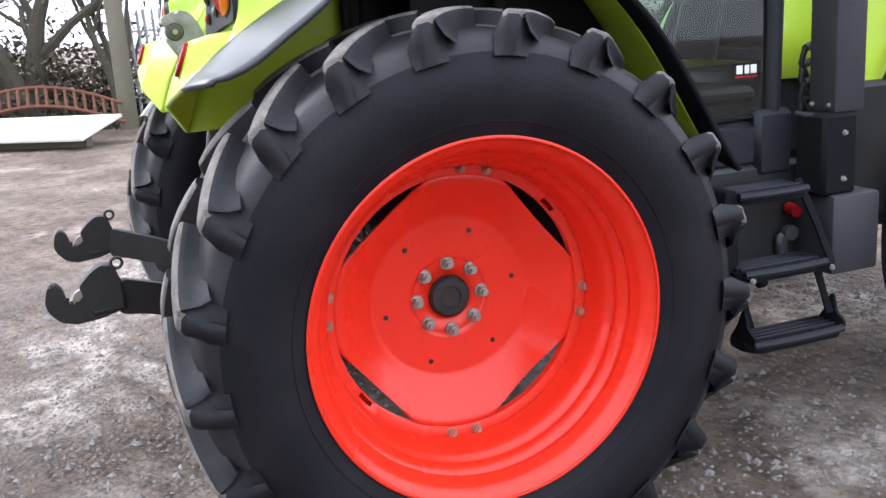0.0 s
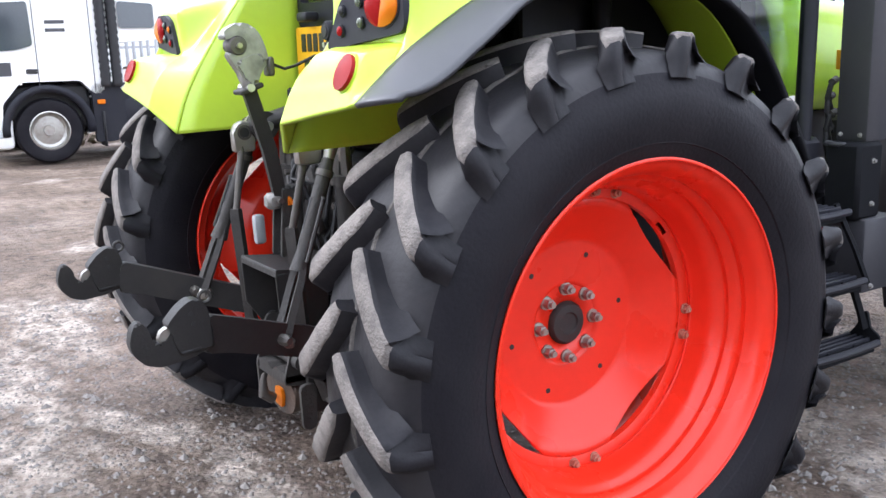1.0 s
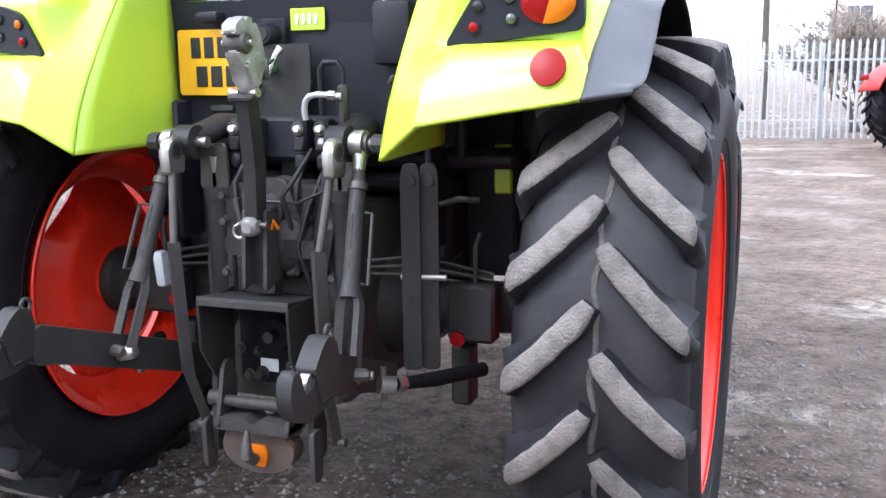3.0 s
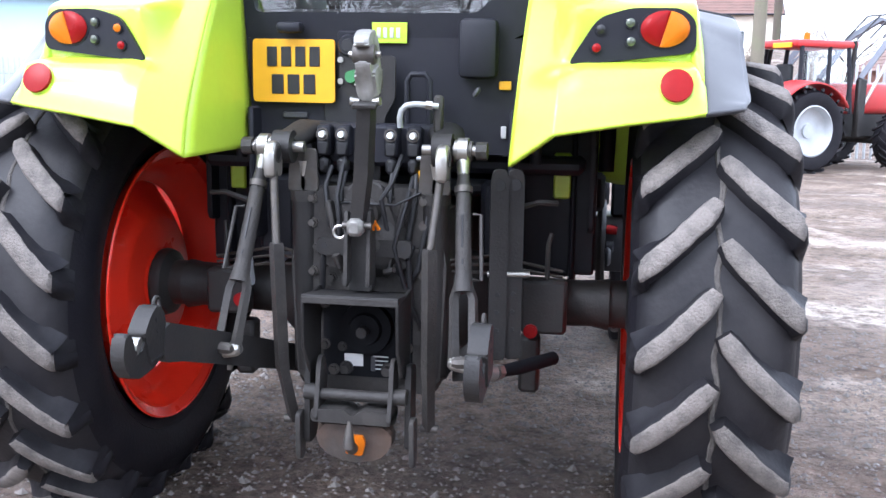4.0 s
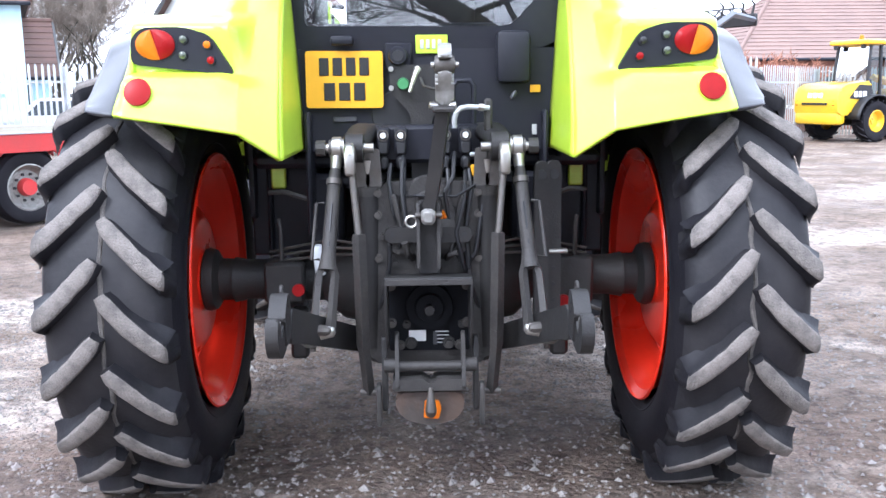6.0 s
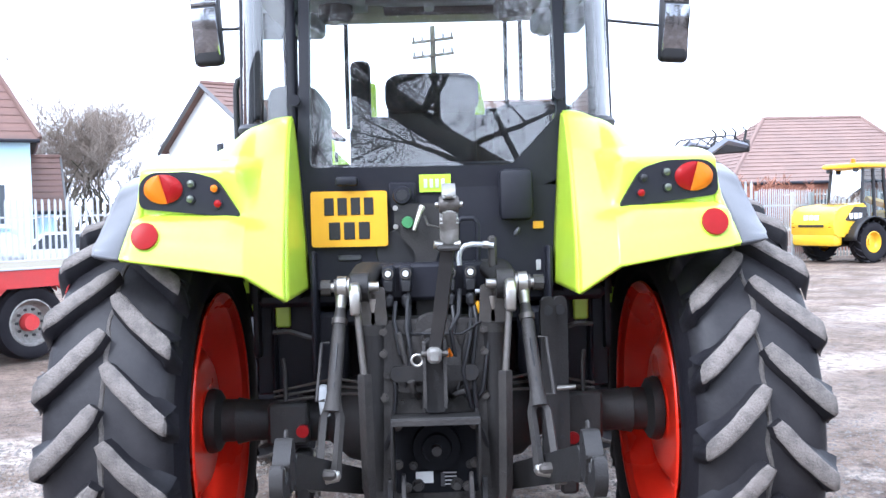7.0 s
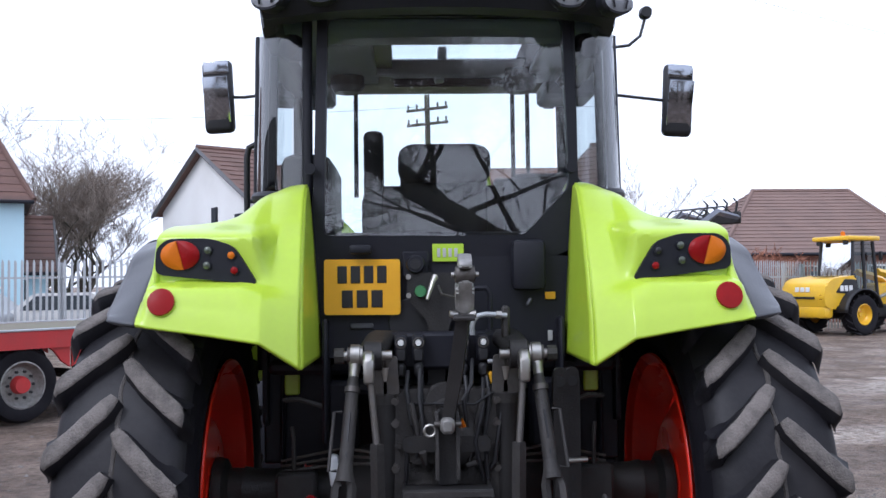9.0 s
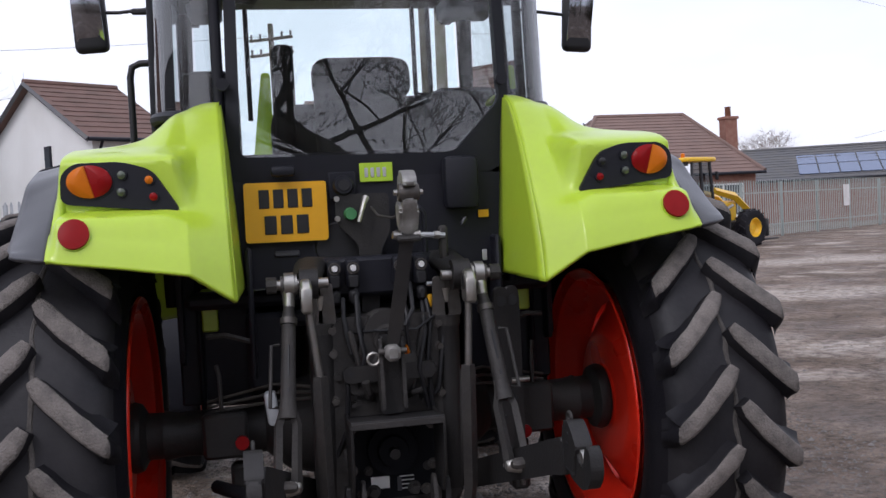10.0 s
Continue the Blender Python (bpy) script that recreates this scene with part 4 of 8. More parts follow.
part("skylight_bar", box(B(), (0.045, 0.98, 2.70), (0.045, 0.10, 0.10), 0.01), M["headliner"], roof)
part("skylight_rail", box(B(), (0.10, 0.90, 2.63), (0.90, 0.03, 0.085), 0.01), M["headliner"], roof)
part("front_header", box(B(), (0.03, 1.30, 2.72), (1.36, 0.12, 0.09), 0.02), M["headliner"], tractor)
for x in (-0.60, 0.65):
    part("header_side", box(B(), (x, 1.20, 2.56), (0.16, 0.3, 0.10), 0.02), M["headliner"], tractor)
bm = B()
bm.faces.new([bm.verts.new(p) for p in ((-0.68, 1.36, 1.35), (0.68, 1.36, 1.35), (0.66, 1.33, 2.6), (-0.66, 1.33, 2.6))])
ws = part("windscreen", bm, M["glass"], tractor, "tinted front windscreen", smooth=False)
ws.visible_shadow = False

# interior: floor, seat, armrest console, steering column, dash
part("cab_floor", box(B(), (0, 0.62, 1.24), (1.36, 1.40, 0.06), 0.02), M["plastic"], tractor)
part("rear_shelf", box(B(), (0, -0.02, 1.60), (1.0, 0.16, 0.22), 0.03), M["plastic"], tractor)
seat = part("seat", box(B(), (0.02, 0.48, 1.63), (0.50, 0.50, 0.14), 0.05, segs=3), M["seat"], tractor, "dark operator seat")
bm = box(B(), (0.02, 0.20, 1.92), (0.365, 0.12, 0.46), 0.055, pose(0, 0, 0, -6), 3)
part("backrest", bm, M["seat"], seat)
bm = box(B(), (0.022, 0.16, 2.055), (0.385, 0.11, 0.16), 0.055, pose(0, 0, 0, -6), 3)
part("headrest", bm, M["seat"], seat)
part("seat_base", box(B(), (0.02, 0.45, 1.40), (0.36, 0.40, 0.32), 0.03), M["plastic"], seat)
part("side_column", box(B(), (-0.275, 0.25, 2.0), (0.085, 0.06, 0.42), 0.025, None, 2), M["seat"], tractor, "upright dark seat-belt column")
part("console", box(B(), (0.45, 0.45, 1.82), (0.34, 0.62, 0.40), 0.07, None, 2), M["plastic"], tractor)
part("console_screen", box(B(), (0.36, 0.72, 2.0), (0.17, 0.04, 0.12), 0.015, pose(0, 0, 0, -20)), M["ink"], tractor)
part("joystick", sweep(B(), [(0.36, 0.55, 1.90), (0.36, 0.56, 1.98), (0.35, 0.54, 2.03)], [0.012, 0.012, 0.026], 10), M["ink"], tractor)
part("steering_wheel", lathe(B(), [(0.19 + 0.016 * math.cos(k * math.tau / 8), 0.016 * math.sin(k * math.tau / 8)) for k in range(8)], 36, closed=True, axis="z"), M["ink"], tractor, m=pose(0.02, 0.98, 1.93, 28))
part("steering_column", sweep(B(), [(0.02, 1.22, 1.3), (0.02, 1.10, 1.75), (0.02, 0.99, 1.92)], [0.10, 0.08, 0.035], 12), M["plastic"], tractor)
part("dashboard", box(B(), (0.02, 1.18, 1.72), (0.42, 0.16, 0.22), 0.05, None, 2), M["plastic"], tractor)
for x, lo in ((-0.41, 2.02), (0.43, 2.12), (0.51, 1.95)):
    part("grab_bar", sweep(B(), [(x, 1.27, 2.62), (x, 1.26, lo)], 0.012, 8), M["ink"], tractor)
part("wiper_head", sweep(B(), [(0.43, 1.26, 2.12), (0.50, 1.25, 2.115)], 0.02, 8), M["ink"], tractor)

# door mirrors on their arms
for sd, mx, my, mz in ((1, 1.352, 1.36, 2.548), (-1, -1.165, 1.40, 2.590)):
    mir = part("mirror", box(B(), (0, 0, 0), (0.165, 0.07, 0.40), 0.035, None, 3), M["ink"], tractor, "tall black door mirror", m=pose(mx, my, mz, 0, 3 * sd, 3 * sd))
    part("mirror_glass", box(B(), (0, 0, 0), (0.135, 0.006, 0.27), 0.02, None, 2), M["mirror"], mir, m=pose(0, -0.052, -0.035, 12, 0, 0))
    part("wide_glass", box(B(), (0, -0.037, 0.155), (0.135, 0.006, 0.07), 0.012, None, 2), M["mirror"], mir)
    part("mirror_arm", sweep(B(), [(sd * 0.72, 1.36, 2.57), (sd * 0.86, 1.36, 2.60), (sd * 1.02, 1.38, 2.585), (mx - sd * 0.06, my, mz)], 0.009, 8), M["ink"], tractor)
    part("arm_clamp", box(B(), (sd * 0.90, 1.36, 2.585), (0.12, 0.03, 0.03), 0.008), M["ink"], tractor)
# small lamp stalk on the roof's right corner
part("stalk", sweep(B(), [(0.735, 0.35, 2.62), (0.80, 0.40, 2.605), (0.87, 0.43, 2.62), (0.93, 0.46, 2.67), (0.955, 0.47, 2.75)], 0.007, 8), M["ink"], tractor)
part("beacon_socket", lathe(B(), [(0, -0.03), (0.024, -0.03), (0.030, 0.0), (0.024, 0.03), (0, 0.03)], 16, axis="y"), M["ink"], tractor, m=pose(0.96, 0.475, 2.78))
# hooped handrail and box by the left door
part("handrail", sweep(B(), [(-0.935, 0.95, 1.78), (-0.935, 0.95, 2.20), (-0.925, 0.95, 2.245), (-0.89, 0.95, 2.262), (-0.76, 0.95, 2.265)], 0.016, 10), M["ink"], tractor, "black hooped handrail")
part("side_box", box(B(), (-0.90, 1.0, 1.80), (0.30, 0.18, 0.08), 0.02), M["ink"], tractor)

# ---- number plate (its characters are plain bars), labels and fittings on the rear panel ----
bm = B()
out = rounded([(-0.50, 1.28), (0.50, 1.28), (0.535, 1.66), (-0.535, 1.66)], 0.02)
plate(bm, out, 0.05, pose(0, -0.115, 0), 0.004)
panel = part("rear_panel", bm, M["plastic"], tractor, "black rear cab panel")
np_ = part("number_plate", plate(B(), rounded([(-0.1445, -0.1035), (0.1445, -0.1055), (0.1445, 0.1045), (-0.1435, 0.1065)], 0.012), 0.010, None, 0.002), M["plate"], tractor, "yellow number plate with dark bars", m=pose(-0.306, -0.166, 1.548))
for row, n0, w, z in ((0, 4, 0.036, 0.048), (1, 3, 0.042, -0.044)):
    for k in range(n0):
        x = (k - (n0 - 1) / 2) * (w + 0.014)
        part("plate_bar", box(B(), (x, -0.007, z), (w, 0.004, 0.066), 0.003), M["ink"], np_, "dark bar")
part("plate_lamp", box(B(), (-0.31, -0.185, 1.690), (0.085, 0.06, 0.035), 0.012, None, 2), M["plastic"], tractor)
gl = part("green_label", box(B(), (0.022, -0.1505, 1.676), (0.120, 0.004, 0.068), 0.006), M["greenlabel"], tractor, "bright green label with grey icons")
for k in range(4):
    part("icon", box(B(), (-0.014 + 0.022 * k, -0.154, 1.676), (0.013, 0.003, 0.034), 0.003), M["silver"], gl)
part("cover_pad", box(B(), (0.326, -0.175, 1.625), (0.128, 0.07, 0.192), 0.022, None, 2), M["plastic"], tractor, "black plastic cover")
soc = part("trailer_socket", lathe(B(), [(0, -0.03), (0.030, -0.03), (0.036, -0.02), (0.036, 0.03), (0, 0.03)], 24, axis="y"), M["plastic"], tractor, m=pose(-0.103, -0.19, 1.632))
part("socket_plate", box(B(), (0, 0.03, 0), (0.10, 0.012, 0.10), 0.01), M["plastic"], soc)
part("socket_mouth", lathe(B(), [(0, -0.034), (0.020, -0.034), (0.022, -0.026)], 20, axis="y"), M["ink"], soc)
part("yellow_tag", box(B(), (0.412, -0.150, 1.508), (0.040, 0.004, 0.028), 0.003), M["plate"], tractor, "small yellow warning tag")
gp = part("grey_bracket", plate(B(), rounded([(-0.135, 1.60), (0.055, 1.60), (0.055, 1.46), (0.02, 1.40), (-0.005, 1.10), (-0.06, 1.10), (-0.06, 1.42), (-0.135, 1.50)], 0.02), 0.012, pose(0, -0.20, 0)), M["steel"], tractor, "grey steel bracket plate")
for z in (1.585, 1.515):
    part("stud", sweep(B(), [(-0.130, -0.215, z), (-0.130, -0.20, z)], 0.010, 10), M["zinc"], gp)
part("green_plug", sweep(B(), [(-0.085, -0.25, 1.530), (-0.085, -0.20, 1.530)], [0.020, 0.024], 12), material("green_rubber", (0.05, 0.20, 0.07), 0.6), tractor, "green rubber coupling cap")
part("round_opening", lathe(B(), [(0, -0.004), (0.085, -0.004), (0.09, 0.0)], 28, axis="y"), M["ink"], tractor, m=pose(-0.12, -0.143, 1.415))
part("letter_plate", box(B(), (0.41, -0.148, 1.355), (0.018, 0.003, 0.040), 0.003), M["silver"], tractor)
part("rubber_strip", box(B(), (-0.31, -0.145, 1.40), (0.09, 0.01, 0.022), 0.006), M["flare"], tractor)
part("plug", box(B(), (0.325, -0.20, 1.485), (0.016, 0.02, 0.036), 0.006, pose(0, 0, 0, 0, 32)), M["flare"], tractor)

part("white_grip", box(B(), (0.33, 0.42, 1.90), (0.075, 0.05, 0.035), 0.012, pose(0, 0, 0, 0, -15), 2), M["boards"], tractor, "pale control grip on the console")
part("door_console", box(B(), (-0.565, 0.55, 1.87), (0.22, 0.60, 0.50), 0.05, None, 2), M["plastic"], tractor)
for sd in (1, -1):
    side = [(0.02, 1.0), (1.02, 1.0), (0.99, 1.15), (0.80, 1.49), (0.50, 1.93), (0.30, 1.95), (0.02, 1.90)]
    part("cab_side", plate(B(), rounded(side, 0.03), 0.02, pose(sd * 0.705, 0, 0, 0, 0, 90), 0.004), M["plastic"], tractor)
part("seat_surround", box(B(), (0.10, 0.40, 1.72), (0.86, 0.34, 0.52), 0.07, None, 3), M["seat"], tractor, "dark moulded seat surround")
part("parcel_shelf", box(B(), (0.0, 0.02, 1.70), (1.0, 0.24, 0.12), 0.03, None, 2), M["plastic"], tractor)
part("header_handle", sweep(B(), [(0.43, 1.24, 2.13), (0.43, 1.24, 2.09), (0.49, 1.24, 2.09)], 0.014, 8), M["ink"], tractor)

# ---- rear of the gearbox, axle and three-point linkage ----
bm = box(B(), (0, 0.45, 0.80), (0.50, 1.35, 0.62), 0.05, None, 2)
gearbox = part("gearbox", bm, M["iron"], tractor, "dark cast gearbox")
bm = plate(B(), rounded([(-0.24, 0.50), (0.24, 0.50), (0.26, 0.95), (0.20, 1.18), (-0.20, 1.18), (-0.26, 0.95)], 0.05), 0.14, pose(0, -0.28, 0), 0.015)
part("gearbox_cover", bm, M["iron"], gearbox)
for k in range(8):
    a = k * math.tau / 8
    part("cover_bolt", bolt(B(), (0.17 * math.cos(a), -0.352, 0.98 + 0.14 * math.sin(a)), (0, -1, 0), 0.011, 0.012), M["iron"], gearbox)
part("cover_dome", lathe(B(), [(0, -0.06), (0.06, -0.055), (0.10, -0.02), (0.11, 0.0)], 28, axis="y"), M["iron"], gearbox, m=pose(0.03, -0.35, 1.00))
for sd in (1, -1):
    part("axle_housing", sweep(B(), [(sd * 0.22, 0, AX), (sd * 0.34, 0, AX), (sd * 0.42, 0, AX), (sd * 0.72, 0, AX), (sd * 0.78, 0, AX)], [0.19, 0.16, 0.090, 0.080, 0.092], 20), M["steel"], tractor, "dark steel axle housing")
    # rocker arm from the lift shaft
    part("lift_arm", sweep(B(), [(sd * 0.18, -0.14, 1.34), (sd * 0.24, -0.26, 1.35), (sd * 0.265, -0.40, 1.315)], [0.060, 0.058, 0.050], 14, flat=0.7), M["steel"], tractor, "dark lift arm")
    eye = part("arm_eye", sweep(B(), [(sd * 0.225, -0.415, 1.308), (sd * 0.285, -0.415, 1.308)], 0.052, 24), M["steel"], tractor)
    part("pin", sweep(B(), [(sd * 0.19, -0.415, 1.308), (sd * 0.365, -0.415, 1.308)], 0.017, 14), M["zinc"], tractor, "bright pin")
    part("pin_head", sweep(B(), [(sd * 0.358, -0.415, 1.308), (sd * 0.392, -0.415, 1.308)], 0.028, 8), M["iron"], tractor)
    # lifting rod: bright eye, tube with a slot, fork down to the lower link
    e = Vector((sd * 0.318, -0.415, 1.308))
    f = Vector((sd * 0.362, -0.640, 0.745))
    ax = (f - e).normalized()
    rod = part("lift_rod", sweep(B(), [e + ax * 0.06, e + ax * 0.09, e + ax * 0.12, e + ax * 0.36, e + ax * 0.40], [0.017, 0.019, 0.023, 0.025, 0.022], 14), M["iron"], tractor, "grey lifting rod with bright eye")
    for s0, s1 in ((0.20, 0.30), (0.335, 0.352)):
        part("rod_slot", sweep(B(), [e + ax * s0 + Vector((0, -0.0225, 0)), e + ax * s1 + Vector((0, -0.0225, 0))], 0.0055, 6), M["ink"], rod)
    part("rod_collar", sweep(B(), [e + ax * 0.115, e + ax * 0.135], 0.028, 14), M["worn"], rod)
    part("rod_eye", sweep(B(), [e - Vector((0.016, 0, 0)), e + Vector((0.016, 0, 0))], 0.040, 22), M["zinc"], rod, "bright zinc eye")
    part("rod_neck", sweep(B(), [e + ax * 0.02, e + ax * 0.10], [0.024, 0.016], 12), M["zinc"], rod)
    for s2 in (-1, 1):
        o = Vector((s2 * 0.026, 0, 0))
        part("fork", sweep(B(), [e + ax * 0.38 + o * 0.4, e + ax * 0.42 + o * 0.6, e + ax * 0.46 + o * 1.1, f + o * 1.1 - ax * 0.02, f + o * 1.1 + ax * 0.05], [0.014, 0.015, 0.015, 0.016, 0.020], 4), M["iron"], rod)
    part("fork_yoke", sweep(B(), [e + ax * 0.36, e + ax * 0.44], [0.022, 0.032], 12), M["iron"], rod)
    part("crank_handle", sweep(B(), [e + ax * 0.20 + Vector((sd * 0.03, 0, 0)), e + ax * 0.20 + Vector((sd * 0.055, -0.01, 0)), e + ax * 0.40 + Vector((sd * 0.055, -0.01, 0)), e + ax * 0.40 + Vector((sd * 0.03, 0, 0))], 0.006, 6), M["iron"], rod)
    # hitch lifting rod inside it: slim rod, then a flat bar to the hitch
    a, b, c, d = Vector((sd * 0.268, -0.487, 1.288)), Vector((sd * 0.240, -0.545, 1.0)), Vector((sd * 0.236, -0.52, 0.62)), Vector((sd * 0.224, -0.445, 0.42))
    hr = part("hitch_rod", sweep(B(), [a, b], 0.0125, 12), M["worn"], tractor, "slim hitch lifting rod")
    part("hitch_bar", sweep(B(), [b + Vector((0, 0, 0.02)), b, c, c + (d - c) * 0.15], [0.022, 0.024, 0.024, 0.020], 4), M["iron"], hr)
    part("hitch_link", sweep(B(), [c + Vector((0, -0.012, 0.05)), c, d], [0.018, 0.021, 0.021], 4), M["iron"], hr)
    part("link_pin", sweep(B(), [d + Vector((-0.025 * sd, 0, 0)), d + Vector((0.032 * sd, 0, 0))], 0.014, 12), M["worn"], hr)
    ring = [(0.041 * math.cos(k * math.pi / 14), 0.041 * math.sin(k * math.pi / 14)) for k in range(15)] + [(-0.041, -0.062), (-0.034, -0.070), (0.034, -0.070), (0.041, -0.062)]
    eye = part("rod_clevis", plate(B(), ring, 0.034, pose(a.x, a.y, a.z, 0, 0, 90), 0.006), M["zinc"], hr, "bright eye of the rod")
    part("eye_bush", lathe(B(), [(0.019, -0.020), (0.027, -0.020), (0.027, 0.020), (0.019, 0.020)], 24, closed=True), M["worn"], eye, m=pose(a.x, a.y, a.z))
    part("eye_bore", sweep(B(), [a - Vector((0.0185, 0, 0)), a + Vector((0.0185, 0, 0))], 0.0185, 18), M["ink"], eye)
    # lift cylinder
    cy = part("lift_cylinder", sweep(B(), [(sd * 0.217, -0.31, 0.56), (sd * 0.217, -0.325, 1.14)], 0.045, 20), M["steel"], tractor, "dark hydraulic lift cylinder")
    part("cylinder_cap", sweep(B(), [(sd * 0.217, -0.325, 1.13), (sd * 0.217, -0.326, 1.165)], 0.049, 20), M["iron"], cy)
    part("piston", sweep(B(), [(sd * 0.217, -0.326, 1.16), (sd * 0.217, -0.335, 1.26)], 0.022, 14), M["zinc"], cy)
    part("hose", sweep(B(), [(sd * 0.16, -0.30, 1.05), (sd * 0.14, -0.38, 0.95), (sd * 0.15, -0.37, 0.80), (sd * 0.19, -0.34, 0.70)], 0.009, 8), M["ink"], cy)
    # lower link: a deep flat bar to the claw hook
    p0, p1 = Vector((sd * 0.26, -0.10, 0.520)), Vector((sd * 0.445, -0.93, 0.802))
    L = (p1 - p0).length
    d = (p1 - p0).normalized()
    side = d.cross(Vector((0, 0, 1))).normalized()
    up = side.cross(d).normalized()
    basis = Matrix((( d.x, side.x, up.x, p0.x), (d.y, side.y, up.y, p0.y), (d.z, side.z, up.z, p0.z), (0, 0, 0, 1)))
    link = part("lower_link", plate(B(), rounded([(0, -0.045), (L - 0.10, -0.052), (L - 0.02, -0.062), (L, 0.05), (L - 0.10, 0.050), (0, 0.045)], 0.02), 0.034, basis, 0.004), M["steel"], tractor, "dark steel lower link arm")
    # claw: a level hook with its mouth upwards, a latch body over its root
    claw = [(a * 0.90, b * 0.90) for a, b in rounded([(-0.070, -0.088), (0.02, -0.112), (0.106, -0.121), (0.152, -0.106), (0.184, -0.071), (0.194, -0.038), (0.187, 0.0), (0.174, 0.026), (0.160, 0.031), (0.148, 0.022), (0.134, 0.003), (0.130, -0.018),
                    (0.125, -0.040), (0.111, -0.054), (0.092, -0.049), (0.074, -0.030), (0.064, -0.014), (0.05, 0.03), (-0.02, 0.05), (-0.055, 0.02)], 0.012, 3)]
    cx0 = sd * (0.300 + 0.155)
    side_on = Matrix(((0, 1, 0, cx0), (-1, 0, 0, -0.961), (0, 0, 1, 0.837), (0, 0, 0, 1)))
    hk = part("hook", plate(B(), claw, 0.038, side_on, 0.007), M["steel"], link, "worn grey claw hook")
    cheek = [(a * 0.90, b * 0.90) for a, b in rounded([(-0.062, -0.086), (0.045, -0.100), (0.062, -0.050), (0.066, -0.016), (0.080, 0.002), (0.074, 0.016), (0.040, 0.052), (0.010, 0.072), (-0.014, 0.076), (-0.040, 0.062), (-0.052, 0.02)], 0.012, 3)]
    part("latch", plate(B(), cheek, 0.052, side_on, 0.005), M["steel"], link, "dark latch body over the hook")
    part("latch_tooth", plate(B(), rounded([(0.040, 0.012), (0.088, -0.012), (0.098, -0.040), (0.080, -0.050), (0.055, -0.03)], 0.008), 0.024, side_on, 0.003), M["zinc"], link, "worn bright latch tooth")
    for a2, b2 in ((0.005, 0.030), (0.0, 0.0)):
        part("latch_hole", sweep(B(), [side_on @ Vector((a2, -0.0275, b2)), side_on @ Vector((a2, 0.0275, b2))], 0.0065, 10), M["ink"], link)
    part("latch_slot", box(B(), (cx0, -0.972, 0.762), (0.0545, 0.062, 0.010), 0.003, pose(0, 0, 0, 6)), M["ink"], link)
    part("latch_ring", sweep(B(), [side_on @ Vector((-0.046 + 0.017 * math.cos(k * math.tau / 12), 0.0, 0.064 + 0.017 * math.sin(k * math.tau / 12))) for k in range(13)], 0.0055, 6, caps=False), M["iron"], link)
    q = basis @ Vector((0.62, 0, 0.0))
    part("link_bolt", sweep(B(), [q - side * 0.055, q - side * 0.040, q + side * 0.040, q + side * 0.055], [0.011, 0.019, 0.019, 0.011], 8), M["worn"], link, "worn link bolt")
    part("link_block", box(B(), f + Vector((0, -0.01, -0.045)), (0.085, 0.05, 0.04), 0.01, pose(0, 0, 0, 0, 12 * sd)), M["zinc"], link)
    part("link_bolt", bolt(B(), basis @ Vector((0.50, -sd * 0.018, 0.0)), side * -sd, 0.013, 0.02), M["zinc"], link)
    part("check_bracket", box(B(), (sd * 0.515, -0.10, 0.56), (0.07, 0.08, 0.20), 0.012), M["steel"], tractor)
    # tail boxes on the axle with a round red reflector
    if sd > 0:
        bx = part("side_box", box(B(), (0.562, -0.150, 0.775), (0.155, 0.07, 0.185), 0.012), M["steel"], tractor, "dark steel box with a red reflector")
        part("reflector", sweep(B(), [(0.522, -0.195, 0.694), (0.522, -0.185, 0.694)], 0.024, 20), M["redlens"], bx, "round red reflector")
        part("reflector", sweep(B(), [(0.522, -0.197, 0.694), (0.522, -0.194, 0.694)], 0.018, 20), M["redlens"], bx, "round red reflector")
    else:
        bx = part("side_box", box(B(), (-0.56, -0.150, 0.775), (0.155, 0.07, 0.16), 0.012), M["steel"], tractor, "dark steel box with a red reflector")
        part("reflector", sweep(B(), [(-0.503, -0.205, 0.752), (-0.503, -0.188, 0.752)], 0.024, 20), M["redlens"], bx, "round red reflector")
        part("white_cap", box(B(), (-0.395, -0.40, 0.905), (0.040, 0.045, 0.115), 0.014, pose(0, 0, 0, 0, -6), 2), M["galv"], tractor, "dirty white plastic cap")
    part("stay", sweep(B(), [(sd * 0.57, -0.15, 0.86), (sd * 0.57, -0.15, 0.98), (sd * 0.58, -0.13, 1.02)], 0.008, 8), M["iron"], tractor)

# check links that brace the lower links sideways
for sd in (1, -1):
    ck = part("check_link", sweep(B(), [(sd * 0.430, -0.50, 0.635), (sd * 0.50, -0.36, 0.615), (sd * 0.60, -0.17, 0.600)], [0.016, 0.023, 0.023], 12), M["arch"], tractor, "dark telescopic check link")
    part("check_eye", sweep(B(), [(sd * 0.405, -0.525, 0.642), (sd * 0.437, -0.495, 0.632)], 0.027, 14), M["zinc"], ck, "bright eye")
    part("check_nut", sweep(B(), [(sd * 0.440, -0.48, 0.632), (sd * 0.452, -0.455, 0.628)], 0.024, 6), M["zinc"], ck)
    part("check_pin", sweep(B(), [(sd * 0.415, -0.512, 0.595), (sd * 0.415, -0.512, 0.690)], 0.010, 10), M["worn"], ck)

